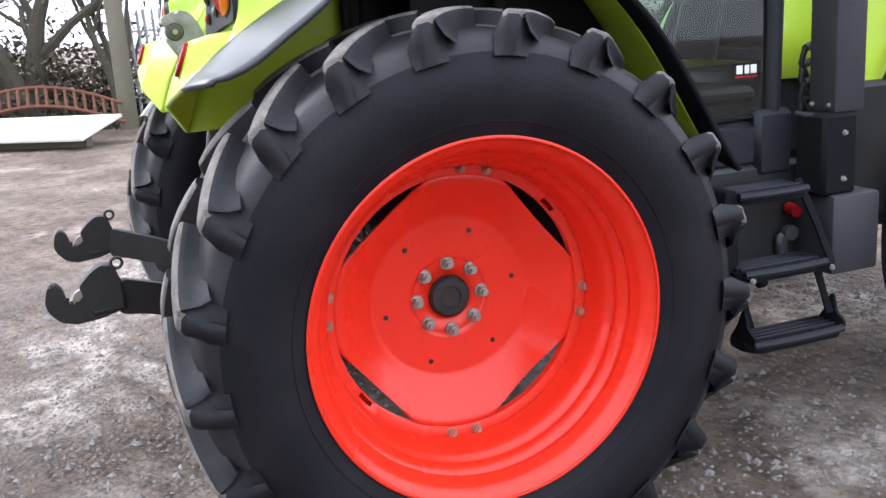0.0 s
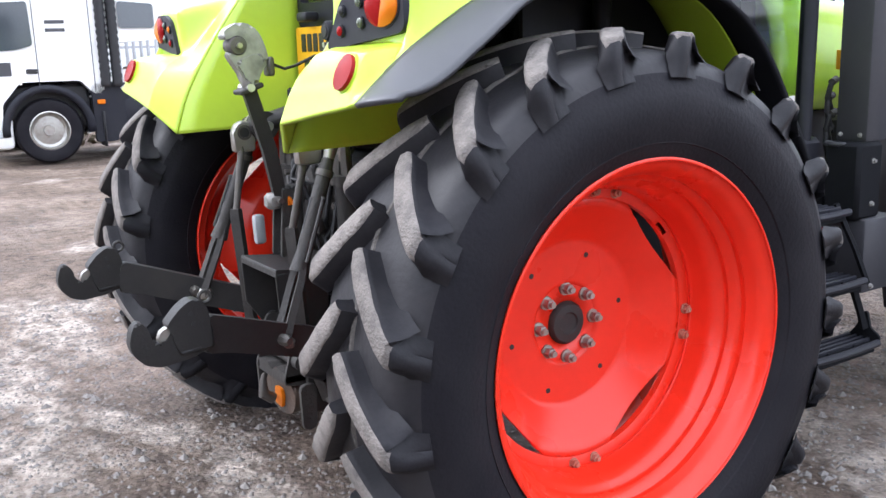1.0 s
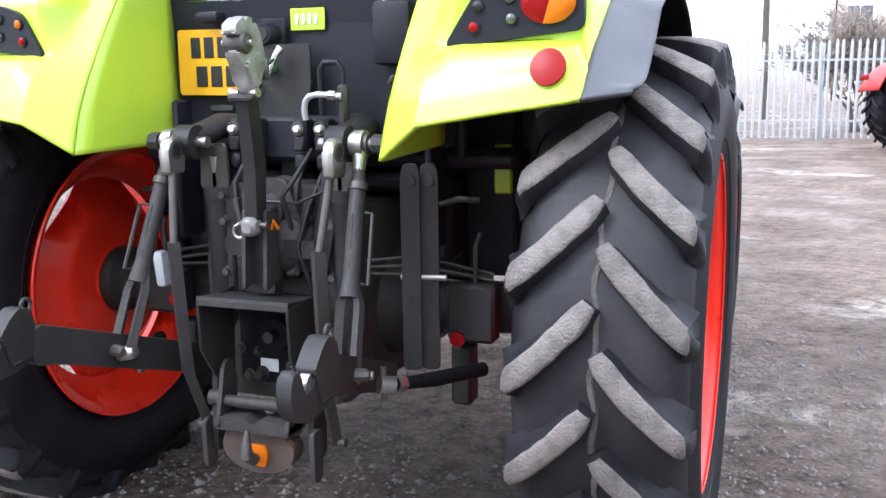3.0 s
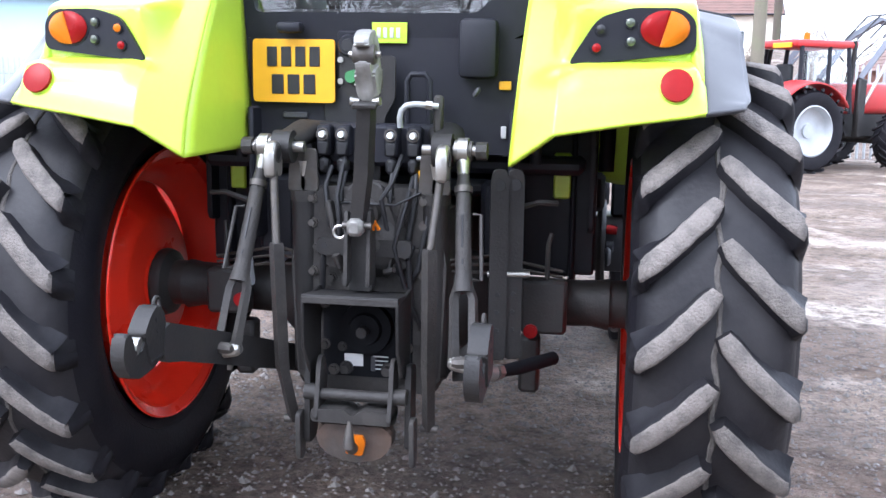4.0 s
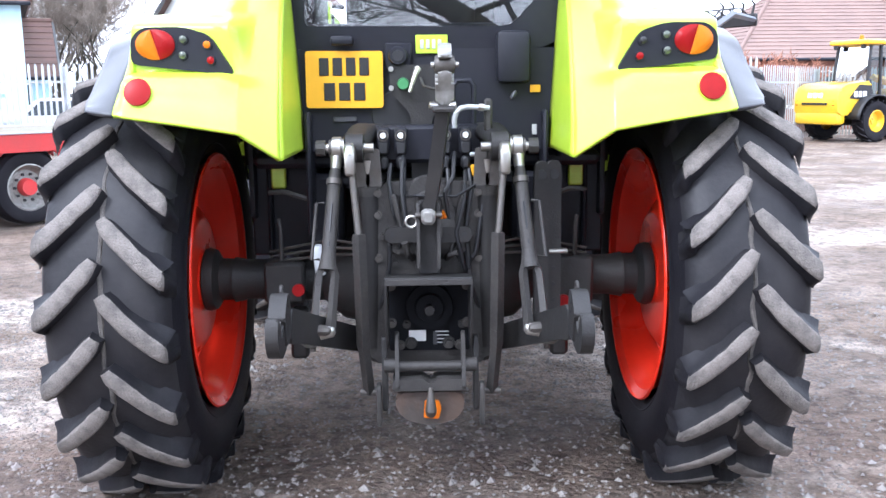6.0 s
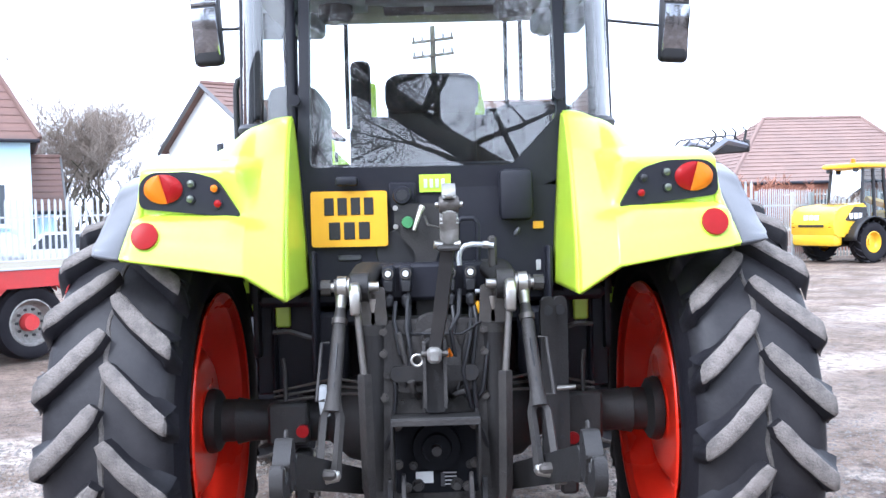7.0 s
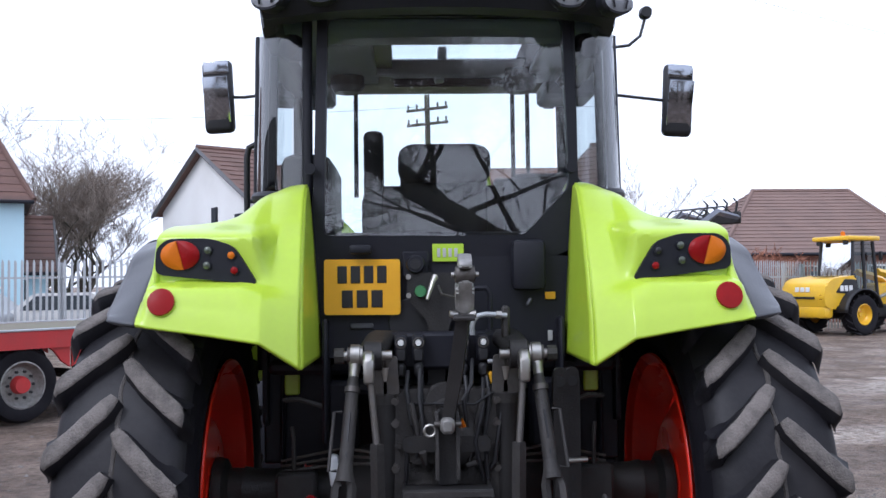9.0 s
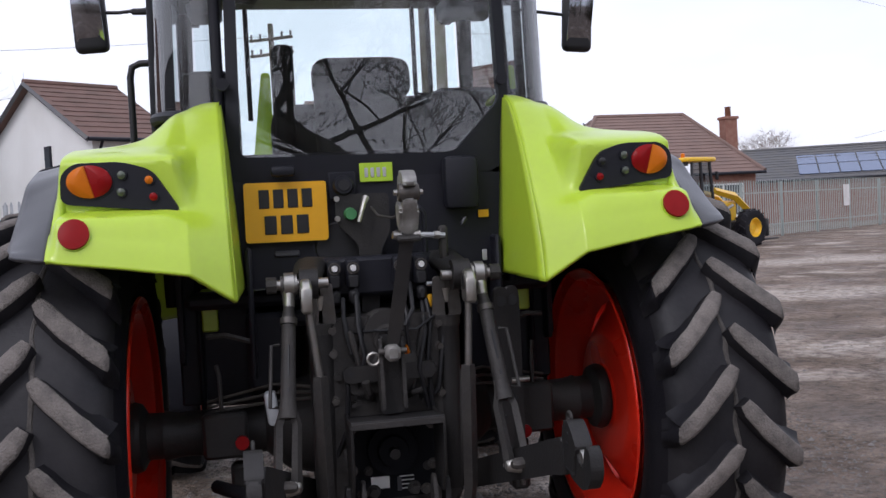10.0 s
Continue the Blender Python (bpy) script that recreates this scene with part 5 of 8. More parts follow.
# hanger bars with eyes on the right
for x, y in ((0.420, -0.300), (0.468, -0.275)):
    hb = part("hanger_bar", plate(B(), rounded([(-0.028, 0.62), (0.028, 0.62), (0.028, 1.20), (0.022, 1.245), (-0.022, 1.245), (-0.030, 1.20)], 0.015), 0.018, pose(x, y, 0, 0, 0, 12), 0.003), M["steel"], tractor, "dark hanger bar with holes")
    part("hole", lathe(B(), [(0, -0.012), (0.019, -0.012), (0.019, 0.012), (0, 0.012)], 16, axis="y"), M["ink"], hb, m=pose(x, y, 1.195))
    for z in (0.72, 0.78, 0.84):
        part("hole", lathe(B(), [(0, -0.011), (0.008, -0.011), (0.008, 0.011), (0, 0.011)], 12, axis="y"), M["ink"], hb, m=pose(x, y, z))
part("hanger_pin", sweep(B(), [(0.385, -0.30, 0.905), (0.52, -0.275, 0.905)], 0.010, 10), M["zinc"], tractor)

# top link folded up on its bracket
tl = part("top_link", sweep(B(), [(0.004, -0.478, 1.09), (0.030, -0.515, 1.25), (0.056, -0.582, 1.452)], [0.029, 0.033, 0.031], 4), M["steel"], tractor, "grey top link with a bright catch hook")
part("clevis", box(B(), (0.0, -0.50, 1.072), (0.050, 0.055, 0.055), 0.012), M["worn_light"], tl, "bare steel clevis")
part("clevis_pin", sweep(B(), [(-0.045, -0.49, 1.075), (0.048, -0.49, 1.075)], 0.010, 10), M["worn"], tl)
hook = rounded([(0.0, 1.450), (0.040, 1.456), (0.055, 1.500), (0.085, 1.535), (0.078, 1.577), (0.060, 1.622), (0.035, 1.652), (-0.009, 1.660), (-0.050, 1.640), (-0.070, 1.618), (-0.061, 1.605), (-0.040, 1.610), (-0.022, 1.612),
                (0.004, 1.602), (0.006, 1.576), (-0.022, 1.560), (-0.050, 1.570), (-0.046, 1.553), (-0.032, 1.530), (-0.012, 1.500)], 0.012, 3)
catch = part("catch_body", plate(B(), hook, 0.044, pose(0.060, -0.60, 0, 0, 0, 90), 0.011), M["worn_light"], tl, "worn bare-steel catch hook body")
cheek = rounded([(0.002, 1.462), (0.036, 1.466), (0.050, 1.503), (0.072, 1.535), (0.062, 1.565), (0.028, 1.558), (-0.018, 1.543), (-0.026, 1.530), (-0.006, 1.502)], 0.014, 3)
part("catch_rib", plate(B(), cheek, 0.062, pose(0.060, -0.60, 0, 0, 0, 90), 0.010), M["worn_light"], catch)
part("catch_bracket", box(B(), (0.060, -0.508, 1.520), (0.050, 0.022, 0.062), 0.006, pose(0, 0, 0)), M["worn"], catch)
part("catch_boss", lathe(B(), [(0.0, -0.036), (0.012, -0.036), (0.013, -0.033), (0.026, -0.032), (0.030, -0.026), (0.030, 0.026), (0.026, 0.032), (0.013, 0.033), (0.012, 0.036), (0.0, 0.036)], 24), M["worn"], catch, "round boss in the hook's mouth", m=pose(0.060, -0.618, 1.588))
part("link_collar", box(B(), (0, 0, 0), (0.074, 0.082, 0.016), 0.004, pose(0.056, -0.582, 1.452, 18)), M["iron"], tl)
for s2 in (-1, 1):
    part("catch_stud", sweep(B(), [(0.060 + s2 * 0.030, -0.618, 1.588), (0.060 + s2 * 0.046, -0.618, 1.588)], 0.009, 8), M["zinc"], tl)
    part("collar_ear", sweep(B(), [(0.053 + s2 * 0.018, -0.585, 1.452), (0.053 + s2 * 0.045, -0.588, 1.456)], 0.013, 10), M["zinc"], tl)
part("catch_rope", sweep(B(), [(0.075, -0.51, 1.53), (0.03, -0.44, 1.51), (-0.01, -0.38, 1.52), (-0.02, -0.30, 1.55)], 0.005, 6), M["iron"], tl)
br = part("link_bracket", plate(B(), rounded([(-0.038, 0.86), (0.038, 0.86), (0.032, 1.12), (-0.032, 1.12)], 0.01), 0.05, pose(0.0, -0.42, 0), 0.005), M["steel"], tractor, "top link bracket")
for s2 in (-1, 1):
    part("bracket_cheek", plate(B(), rounded([(-0.05, 0.88), (0.03, 0.90), (0.03, 1.10), (-0.03, 1.12)], 0.01), 0.012, pose(s2 * 0.036, -0.45, 0, 0, 0, 90), 0.003), M["iron"], br)
part("cross_plate", plate(B(), rounded([(-0.155, 0.965), (0.155, 0.965), (0.155, 1.02), (-0.155, 1.02)], 0.015), 0.016, pose(0, -0.40, 0), 0.003), M["steel"], tractor, "cross plate with two holes")
for x in (-0.13, 0.13):
    part("plate_hole", lathe(B(), [(0, -0.009), (0.010, -0.009), (0.010, 0.0)], 12, axis="y"), M["ink"], tractor, m=pose(x, -0.40, 0.995))
part("orange_clip", sweep(B(), [(0.045, -0.46, 1.06), (0.052, -0.465, 1.085), (0.06, -0.45, 1.06)], 0.007, 6), M["orange"], tractor, "orange clip on the bracket")
part("shackle", sweep(B(), [(-0.06 + 0.02 * math.cos(k), -0.47, 1.05 + 0.02 * math.sin(k)) for k in lin(0, 6.28, 12)], 0.005, 6, caps=False), M["zinc"], tractor)
for pts in (((0.10, -0.30, 1.28), (0.09, -0.40, 1.20), (0.06, -0.42, 1.15), (0.08, -0.38, 1.0), (0.11, -0.36, 0.9)),
            ((-0.09, -0.30, 1.28), (-0.095, -0.38, 1.15), (-0.08, -0.40, 1.05), (-0.11, -0.37, 0.93)),
            ((0.14, -0.30, 1.22), (0.13, -0.39, 1.12), (0.10, -0.41, 1.0), (0.13, -0.38, 0.86)),
            ((-0.16, -0.30, 1.14), (-0.02, -0.39, 1.13), (0.16, -0.31, 1.16))):
    part("hose", sweep(B(), pts, 0.008, 8), M["ink"], tractor, "black hydraulic hose")

# remote valve couplers with pale dust caps
for k, x in enumerate((-0.160, -0.096, 0.066, 0.140)):
    cp = part("coupler", box(B(), (x, -0.285, 1.325), (0.046, 0.06, 0.10), 0.008), M["plastic"], tractor, "hydraulic coupler with a pale cap")
    part("coupler_cap", sweep(B(), [(x, -0.335, 1.345), (x, -0.30, 1.345)], [0.010, 0.014], 14), M["whitepaint"], cp, "small white cap")
    part("coupler_lever", box(B(), (x, -0.30, 1.245), (0.034, 0.05, 0.05), 0.01), M["ink"], cp)
part("valve_block", box(B(), (0.0, -0.22, 1.31), (0.44, 0.08, 0.14), 0.015), M["plastic"], tractor)
part("silver_pipe", sweep(B(), [(0.100, -0.33, 1.372), (0.099, -0.335, 1.402), (0.106, -0.34, 1.426), (0.122, -0.345, 1.441), (0.15, -0.345, 1.446), (0.18, -0.345, 1.444), (0.225, -0.34, 1.440)], 0.0095, 10), M["galv"], tractor, "bright bent pipe")
part("silver_pipe", sweep(B(), [(0.155, -0.33, 1.275), (0.20, -0.33, 1.275), (0.225, -0.33, 1.30), (0.23, -0.32, 1.36)], 0.008, 10), M["galv"], tractor)
part("pipe_nut", sweep(B(), [(0.185, -0.345, 1.444), (0.205, -0.342, 1.442)], 0.015, 6), M["zinc"], tractor)
part("catch_lever", sweep(B(), [(-0.030, -0.235, 1.585), (-0.040, -0.25, 1.565), (-0.062, -0.265, 1.500)], [0.014, 0.010, 0.007], 8), M["zinc"], tractor, "bright release lever")
part("pipe_valve", box(B(), (0.222, -0.32, 1.415), (0.03, 0.035, 0.12), 0.008), M["iron"], tractor)
part("yellow_cap", box(B(), (0.168, -0.31, 1.215), (0.022, 0.022, 0.045), 0.006), M["plate"], tractor, "yellow coupling cap")
part("hoop_handle", sweep(B(), [(0.10, -0.22, 1.36), (0.10, -0.23, 1.52), (0.115, -0.23, 1.54), (0.16, -0.23, 1.54), (0.175, -0.23, 1.52), (0.175, -0.22, 1.36)], 0.010, 8), M["plastic"], tractor)

# PTO guard, shaft, label and the pick-up hitch
guard = part("pto_guard", plate(B(), [(-0.155, 0.0), (0.150, 0.0), (0.150, 0.012), (-0.155, 0.012)], 0.19, pose(0, -0.478, 0.845, -7), 0.003), M["steel"], tractor, "dark sheet-steel PTO guard")
for x in (-0.152, 0.147):
    part("guard_side", plate(B(), [(-0.095, 0.85), (0.095, 0.86), (0.085, 0.60), (-0.02, 0.60), (-0.088, 0.70)], 0.010, pose(x, -0.478, 0, 0, 0, 90), 0.002), M["steel"], guard)
part("pto_plate", plate(B(), rounded([(-0.15, 0.55), (0.15, 0.55), (0.15, 0.84), (-0.15, 0.84)], 0.01), 0.02, pose(0, -0.345, 0)), M["arch"], tractor)
part("pto_housing", lathe(B(), [(0, -0.04), (0.05, -0.04), (0.055, -0.02), (0.085, -0.02), (0.09, 0.02)], 28, axis="y"), M["arch"], tractor, m=pose(0, -0.36, 0.72))
part("pto_shaft", sweep(B(), [(0, -0.36, 0.72), (0, -0.44, 0.72)], 0.018, 12), M["steel"], tractor)
part("pto_label", box(B(), (-0.046, -0.358, 0.607), (0.064, 0.003, 0.042), 0.003), M["whitepaint"], tractor, "small white label")
part("pto_marks", box(B(), (0.02, -0.358, 0.597), (0.016, 0.003, 0.05), 0.003), M["flare"], tractor)
for x, z in ((-0.115, 0.815), (-0.085, 0.65), (0.115, 0.815), (0.12, 0.65)):
    part("guard_bolt", bolt(B(), (x, -0.357, z), (0, -1, 0), 0.011, 0.012), M["iron"], tractor)
for sd in (1, -1):
    part("hitch_rail", plate(B(), rounded([(-0.04, 0.36), (0.05, 0.36), (0.06, 0.62), (-0.02, 0.64)], 0.02), 0.018, pose(sd * 0.165, -0.46, 0, 0, 0, 90), 0.003), M["steel"], tractor, "hitch side rail")
    part("hitch_cheek", plate(B(), rounded([(-0.06, 0.46), (0.03, 0.44), (0.06, 0.58), (0.03, 0.66), (-0.01, 0.65), (-0.03, 0.56)], 0.02), 0.014, pose(sd * 0.118, -0.50, 0, 0, 0, 90), 0.003), M["iron"], tractor)
    part("hitch_roller", sweep(B(), [(sd * 0.125, -0.505, 0.538), (sd * 0.165, -0.505, 0.538)], 0.026, 16), M["iron"], tractor)
    part("hitch_foot", plate(B(), rounded([(-0.025, 0.31), (0.025, 0.31), (0.03, 0.47), (-0.03, 0.47)], 0.02), 0.016, pose(sd * 0.185, -0.50, 0, 0, 0, 90), 0.003), M["iron"], tractor)
    part("ball_stop", bolt(B(), (sd * 0.07, -0.36, 0.58), (0, -1, 0), 0.016, 0.03), M["iron"], tractor)
part("hitch_bar", sweep(B(), [(-0.125, -0.51, 0.535), (0.118, -0.51, 0.535)], 0.018, 14), M["iron"], tractor, "round hitch cross bar")
part("hitch_block", plate(B(), rounded([(-0.135, 0.455), (0.125, 0.455), (0.125, 0.495), (0.03, 0.50), (0.0, 0.478), (-0.03, 0.50), (-0.135, 0.495)], 0.008), 0.10, pose(0, -0.50, 0), 0.005), M["iron"], tractor, "cast hitch block")
part("hitch_plate", plate(B(), rounded([(-0.125, 0.44), (0.120, 0.44), (0.120, 0.375), (0.085, 0.335), (0.0, 0.315), (-0.085, 0.335), (-0.125, 0.375)], 0.03), 0.06, pose(0, -0.49, 0), 0.008), M["hitch_rust"], tractor, "worn hitch plate")
part("hitch_spike", sweep(B(), [(0.0, -0.55, 0.375), (0.0, -0.585, 0.40), (0.0, -0.585, 0.44), (0.0, -0.578, 0.475)], [0.020, 0.020, 0.014, 0.006], 12), M["worn"], tractor, "bright hitch hook")
part("hitch_tag", plate(B(), rounded([(-0.030, 0.350), (0.024, 0.345), (0.034, 0.385), (0.026, 0.412), (-0.026, 0.412)], 0.006), 0.012, pose(0.004, -0.527, 0), 0.002), M["orange"], tractor, "orange plastic tag")
# dark underside behind it all
part("frame_beam", box(B(), (0, 1.5, 0.72), (0.36, 2.2, 0.30), 0.03), M["steel"], tractor)
for sd in (1, -1):
    part("mud_panel", box(B(), (sd * 0.445, 0.05, 1.20), (0.02, 0.55, 0.46), 0.01), M["plastic"], tractor)
    part("rear_splash", box(B(), (sd * 0.59, 0.10, 1.12), (0.26, 0.02, 0.56), 0.008), M["plastic"], tractor)
    part("splash_panel", box(B(), (sd * 0.64, 0.42, 1.20), (0.02, 0.75, 0.85), 0.01), M["plastic"], tractor)
    part("cab_mount", box(B(), (sd * 0.40, -0.02, 1.05), (0.14, 0.16, 0.28), 0.02), M["plastic"], tractor)
part("bulkhead", box(B(), (0, 0.72, 1.02), (1.26, 0.03, 0.62), 0.01), M["plastic"], tractor)
part("cab_underside", box(B(), (0, 0.30, 1.16), (0.92, 0.75, 0.06), 0.02), M["plastic"], tractor)

# castings, pipes and brackets on the gearbox's rear face
part("casting_neck", lathe(B(), [(0.0, -0.06), (0.045, -0.06), (0.055, -0.03), (0.085, 0.0), (0.10, 0.05), (0.0, 0.05)], 24, axis="y"), M["iron"], gearbox, m=pose(0.0, -0.34, 1.10))
part("casting_web", plate(B(), rounded([(-0.15, 0.92), (-0.05, 1.20), (0.05, 1.20), (0.15, 0.92)], 0.03), 0.03, pose(0, -0.365, 0), 0.006), M["iron"], gearbox)
for sd in (1, -1):
    for z in (0.90, 1.06, 1.14):
        part("casting_bolt", bolt(B(), (sd * 0.185, -0.352, z), (0, -1, 0), 0.012, 0.014), M["worn"], gearbox)
    part("casting_rib", box(B(), (sd * 0.10, -0.37, 1.02), (0.018, 0.05, 0.24), 0.006, pose(0, 0, 0, 0, sd * 12)), M["iron"], gearbox)
    part("rocker_clevis", plate(B(), rounded([(-0.03, 1.16), (0.03, 1.16), (0.022, 1.30), (-0.022, 1.30)], 0.012), 0.014, pose(sd * 0.195, -0.345, 0), 0.003), M["worn"], tractor)
    part("rocker_clevis", plate(B(), rounded([(-0.03, 1.16), (0.03, 1.16), (0.022, 1.30), (-0.022, 1.30)], 0.012), 0.014, pose(sd * 0.238, -0.345, 0), 0.003), M["worn"], tractor)
    part("washer", sweep(B(), [(sd * 0.292, -0.415, 1.308), (sd * 0.300, -0.415, 1.308)], 0.034, 20), M["zinc"], tractor)
    part("washer", sweep(B(), [(sd * 0.336, -0.415, 1.308), (sd * 0.346, -0.415, 1.308)], 0.030, 20), M["worn"], tractor)
    for k in range(3):
        part("brake_pipe", sweep(B(), [(sd * (0.14 + 0.02 * k), -0.33, 0.88), (sd * (0.22 + 0.02 * k), -0.26, 0.90 + 0.02 * k), (sd * 0.38, -0.15, 0.88 + 0.03 * k), (sd * 0.62, -0.12, 0.85 + 0.02 * k)], 0.006, 6), M["worn"], tractor)
    part("lower_step", sweep(B(), [(sd * 0.44, -0.20, 1.10), (sd * 0.54, -0.22, 1.135), (sd * 0.60, -0.20, 1.13)], 0.010, 6), M["iron"], tractor)
for x, z0, z1 in ((-0.135, 1.24, 1.06), (-0.085, 1.24, 1.02), (0.072, 1.24, 1.05), (0.150, 1.24, 1.00), (0.19, 1.22, 0.92)):
    part("valve_hose", sweep(B(), [(x, -0.30, z0), (x * 1.05, -0.355, (z0 + z1) / 2 + 0.03), (x * 0.9, -0.375, z1), (x * 0.7, -0.34, z1 - 0.06)], 0.0085, 8), M["ink"], tractor, "black hydraulic hose")
for x in (-0.160, -0.096, 0.066, 0.140):
    part("coupler_flap", box(B(), (x, -0.318, 1.300), (0.036, 0.012, 0.045), 0.005), M["ink"], tractor)
    part("coupler_ring", lathe(B(), [(0.016, -0.006), (0.021, -0.006), (0.021, 0.006), (0.016, 0.006)], 16, closed=True, axis="y"), M["worn"], tractor, m=pose(x, -0.318, 1.345))
for x, z in ((-0.14, 0.80), (0.138, 0.80), (-0.14, 0.66), (0.138, 0.66), (-0.11, 0.575), (0.11, 0.575)):
    part("guard_bolt", bolt(B(), (x, -0.372, z), (0, -1, 0), 0.013, 0.016), M["worn"], tractor)
part("guard_lip", box(B(), (-0.002, -0.570, 0.852), (0.305, 0.006, 0.022), 0.002), M["iron"], guard)
for k in range(4):
    part("label_line", box(B(), (0.045 + 0.0, -0.358, 0.622 - 0.014 * k), (0.05, 0.002, 0.004)), M["silver"], tractor)
part("lever", sweep(B(), [(-0.06, -0.36, 0.90), (-0.075, -0.42, 0.93), (-0.085, -0.43, 0.97)], [0.012, 0.010, 0.014], 8), M["iron"], tractor)
part("lever", sweep(B(), [(0.065, -0.36, 0.90), (0.075, -0.42, 0.92), (0.105, -0.43, 0.93)], [0.012, 0.010, 0.010], 8), M["iron"], tractor)
part("sensor_cable", sweep(B(), [(-0.16, -0.30, 1.12), (-0.04, -0.41, 1.135), (0.10, -0.40, 1.13), (0.20, -0.33, 1.18), (0.24, -0.28, 1.30)], 0.005, 6), M["ink"], tractor)

# ---- right-hand side: steps, exhaust guard, tank; bonnet, loader arms, front fenders ----
steps = part("step_frame", plate(B(), rounded([(0.985, 0.96), (1.030, 0.96), (1.035, 0.66), (1.000, 0.655), (0.955, 0.72), (0.955, 0.80)], 0.012), 0.10, pose(0.90, 0, 0, 0, 0, 90), 0.004), M["arch"], tractor, "black cab steps")
part("step_stringer", sweep(B(), [(0.90, 1.315, 0.96), (0.96, 1.355, 0.80), (1.00, 1.385, 0.67)], 0.024, 6, flat=0.5), M["arch"], steps)
for y0, y1 in ((1.020, 1.045), (1.345, 1.375)):
    part("hanger", sweep(B(), [(0.96, y0, 0.68), (1.00, (y0 + y1) / 2, 0.55), (1.005, y1, 0.50)], [0.016, 0.014, 0.016], 4), M["arch"], steps)
    foot = [(0.925, 0.445), (1.055, 0.445), (1.060, 0.475), (1.02, 0.50), (1.005, 0.56), (0.99, 0.56), (0.965, 0.50)]
    part("hanger_foot", plate(B(), rounded(foot, 0.01), 0.010, pose(0, y1 + (0.02 if y0 > 1.2 else -0.02), 0), 0.002), M["arch"], steps)
    part("hanger_bolt", bolt(B(), (1.03, y0 + 0.012, 0.668), (1, 0, 0), 0.007, 0.006), M["worn_light"], steps)
for k, (x, y0, y1, z) in enumerate(((0.925, 1.015, 1.395, 0.455), (0.885, 1.008, 1.352, 0.690), (0.835, 1.020, 1.308, 0.943))):
    st = part("step", plate(B(), rounded([(y0, x), (y1, x), (y1 + 0.012, x + 0.10), (y1 - 0.02, x + 0.130), (y0 + 0.03, x + 0.135), (y0 - 0.006, x + 0.10)], 0.02), 0.030, Matrix(((0, 0, 1, 0), (1, 0, 0, 0), (0, 1, 0, z - 0.018), (0, 0, 0, 1))), 0.005), M["arch"], steps, "ribbed black step")
    # bowed front lip and long bars across the tread
    bow = [(x + 0.128 + 0.010 * math.sin(q * math.pi), y0 + 0.005 + (y1 - y0 - 0.01) * q, z - 0.004) for q in lin(0, 1, 9)]
    part("step_edge", sweep(B(), bow, 0.014, 8), M["plastic"], st, "worn front lip")
    for j in range(4):
        part("tread_bar", box(B(), (x + 0.018 + 0.026 * j, (y0 + y1) / 2, z + 0.004), (0.012, y1 - y0 - 0.02, 0.018), 0.004), M["plastic"], st)
    for q in (0.3, 0.7):
        part("tread_web", box(B(), (x + 0.06, y0 + (y1 - y0) * q, z - 0.002), (0.10, 0.012, 0.012), 0.003), M["arch"], st)
part("step_lug", box(B(), (0.97, 1.115, 0.645), (0.03, 0.05, 0.05), 0.012), M["arch"], steps)
part("step_hook", sweep(B(), [(0.99, 1.03, 0.665), (0.99, 1.03, 0.62), (0.99, 1.04, 0.605)], 0.009, 8), M["arch"], steps)
part("step_back", box(B(), (0.74, 1.20, 0.80), (0.04, 0.52, 0.40), 0.02), M["ink"], tractor)
part("red_switch", sweep(B(), [(0.765, 1.395, 0.825), (0.815, 1.39, 0.822)], [0.024, 0.022], 14), M["redlens"], tractor, "red battery switch")
part("switch_plug", sweep(B(), [(0.765, 1.39, 0.74), (0.80, 1.385, 0.74)], [0.024, 0.028], 14), M["flare"], tractor)
part("switch_cap", box(B(), (0.775, 1.36, 0.695), (0.03, 0.05, 0.09), 0.012), M["flare"], tractor)
part("fuel_tank", box(B(), (0.80, 1.535, 0.748), (0.30, 0.21, 0.285), 0.015, None, 2), M["guard"], tractor, "dark grey fuel tank")
part("tank_bracket", box(B(), (0.855, 1.475, 1.03), (0.15, 0.15, 0.29), 0.015), M["arch"], tractor)
for z in (0.945, 1.105):
    part("bracket_bolt", bolt(B(), (0.931, 1.485, z), (1, 0, 0), 0.007, 0.008), M["worn_light"], tractor)
part("exhaust_guard", box(B(), (0.855, 1.515, 1.95), (0.135, 0.135, 1.56), 0.018, None, 2), M["guard"], tractor, "tall dark exhaust guard")
part("guard_lip", box(B(), (0.842, 1.590, 1.95), (0.10, 0.02, 1.56), 0.006), M["guard"], tractor)
for x, z in ((0.815, 1.20), (0.895, 1.20)):
    part("guard_bolt", bolt(B(), (x, 1.4465, z), (0, -1, 0), 0.006, 0.007), M["worn_light"], tractor)
part("door_step_panel", box(B(), (0.70, 1.33, 1.07), (0.14, 0.16, 0.24), 0.02), M["plastic"], tractor)


def bonnet_pt(u, v):
    a = -1 + 2 * u
    y = 1.55 + 2.15 * v
    w = 0.42 - 0.05 * v
    top = 1.76 - 0.20 * v ** 1.6 - 0.10 * max(0, v - 0.85)
    x = w * math.sin(a * math.pi / 2)
    z = 1.26 - 0.05 * v + (top - 1.26) * (1 - abs(a) ** 5)
    return Vector((x, y, z))


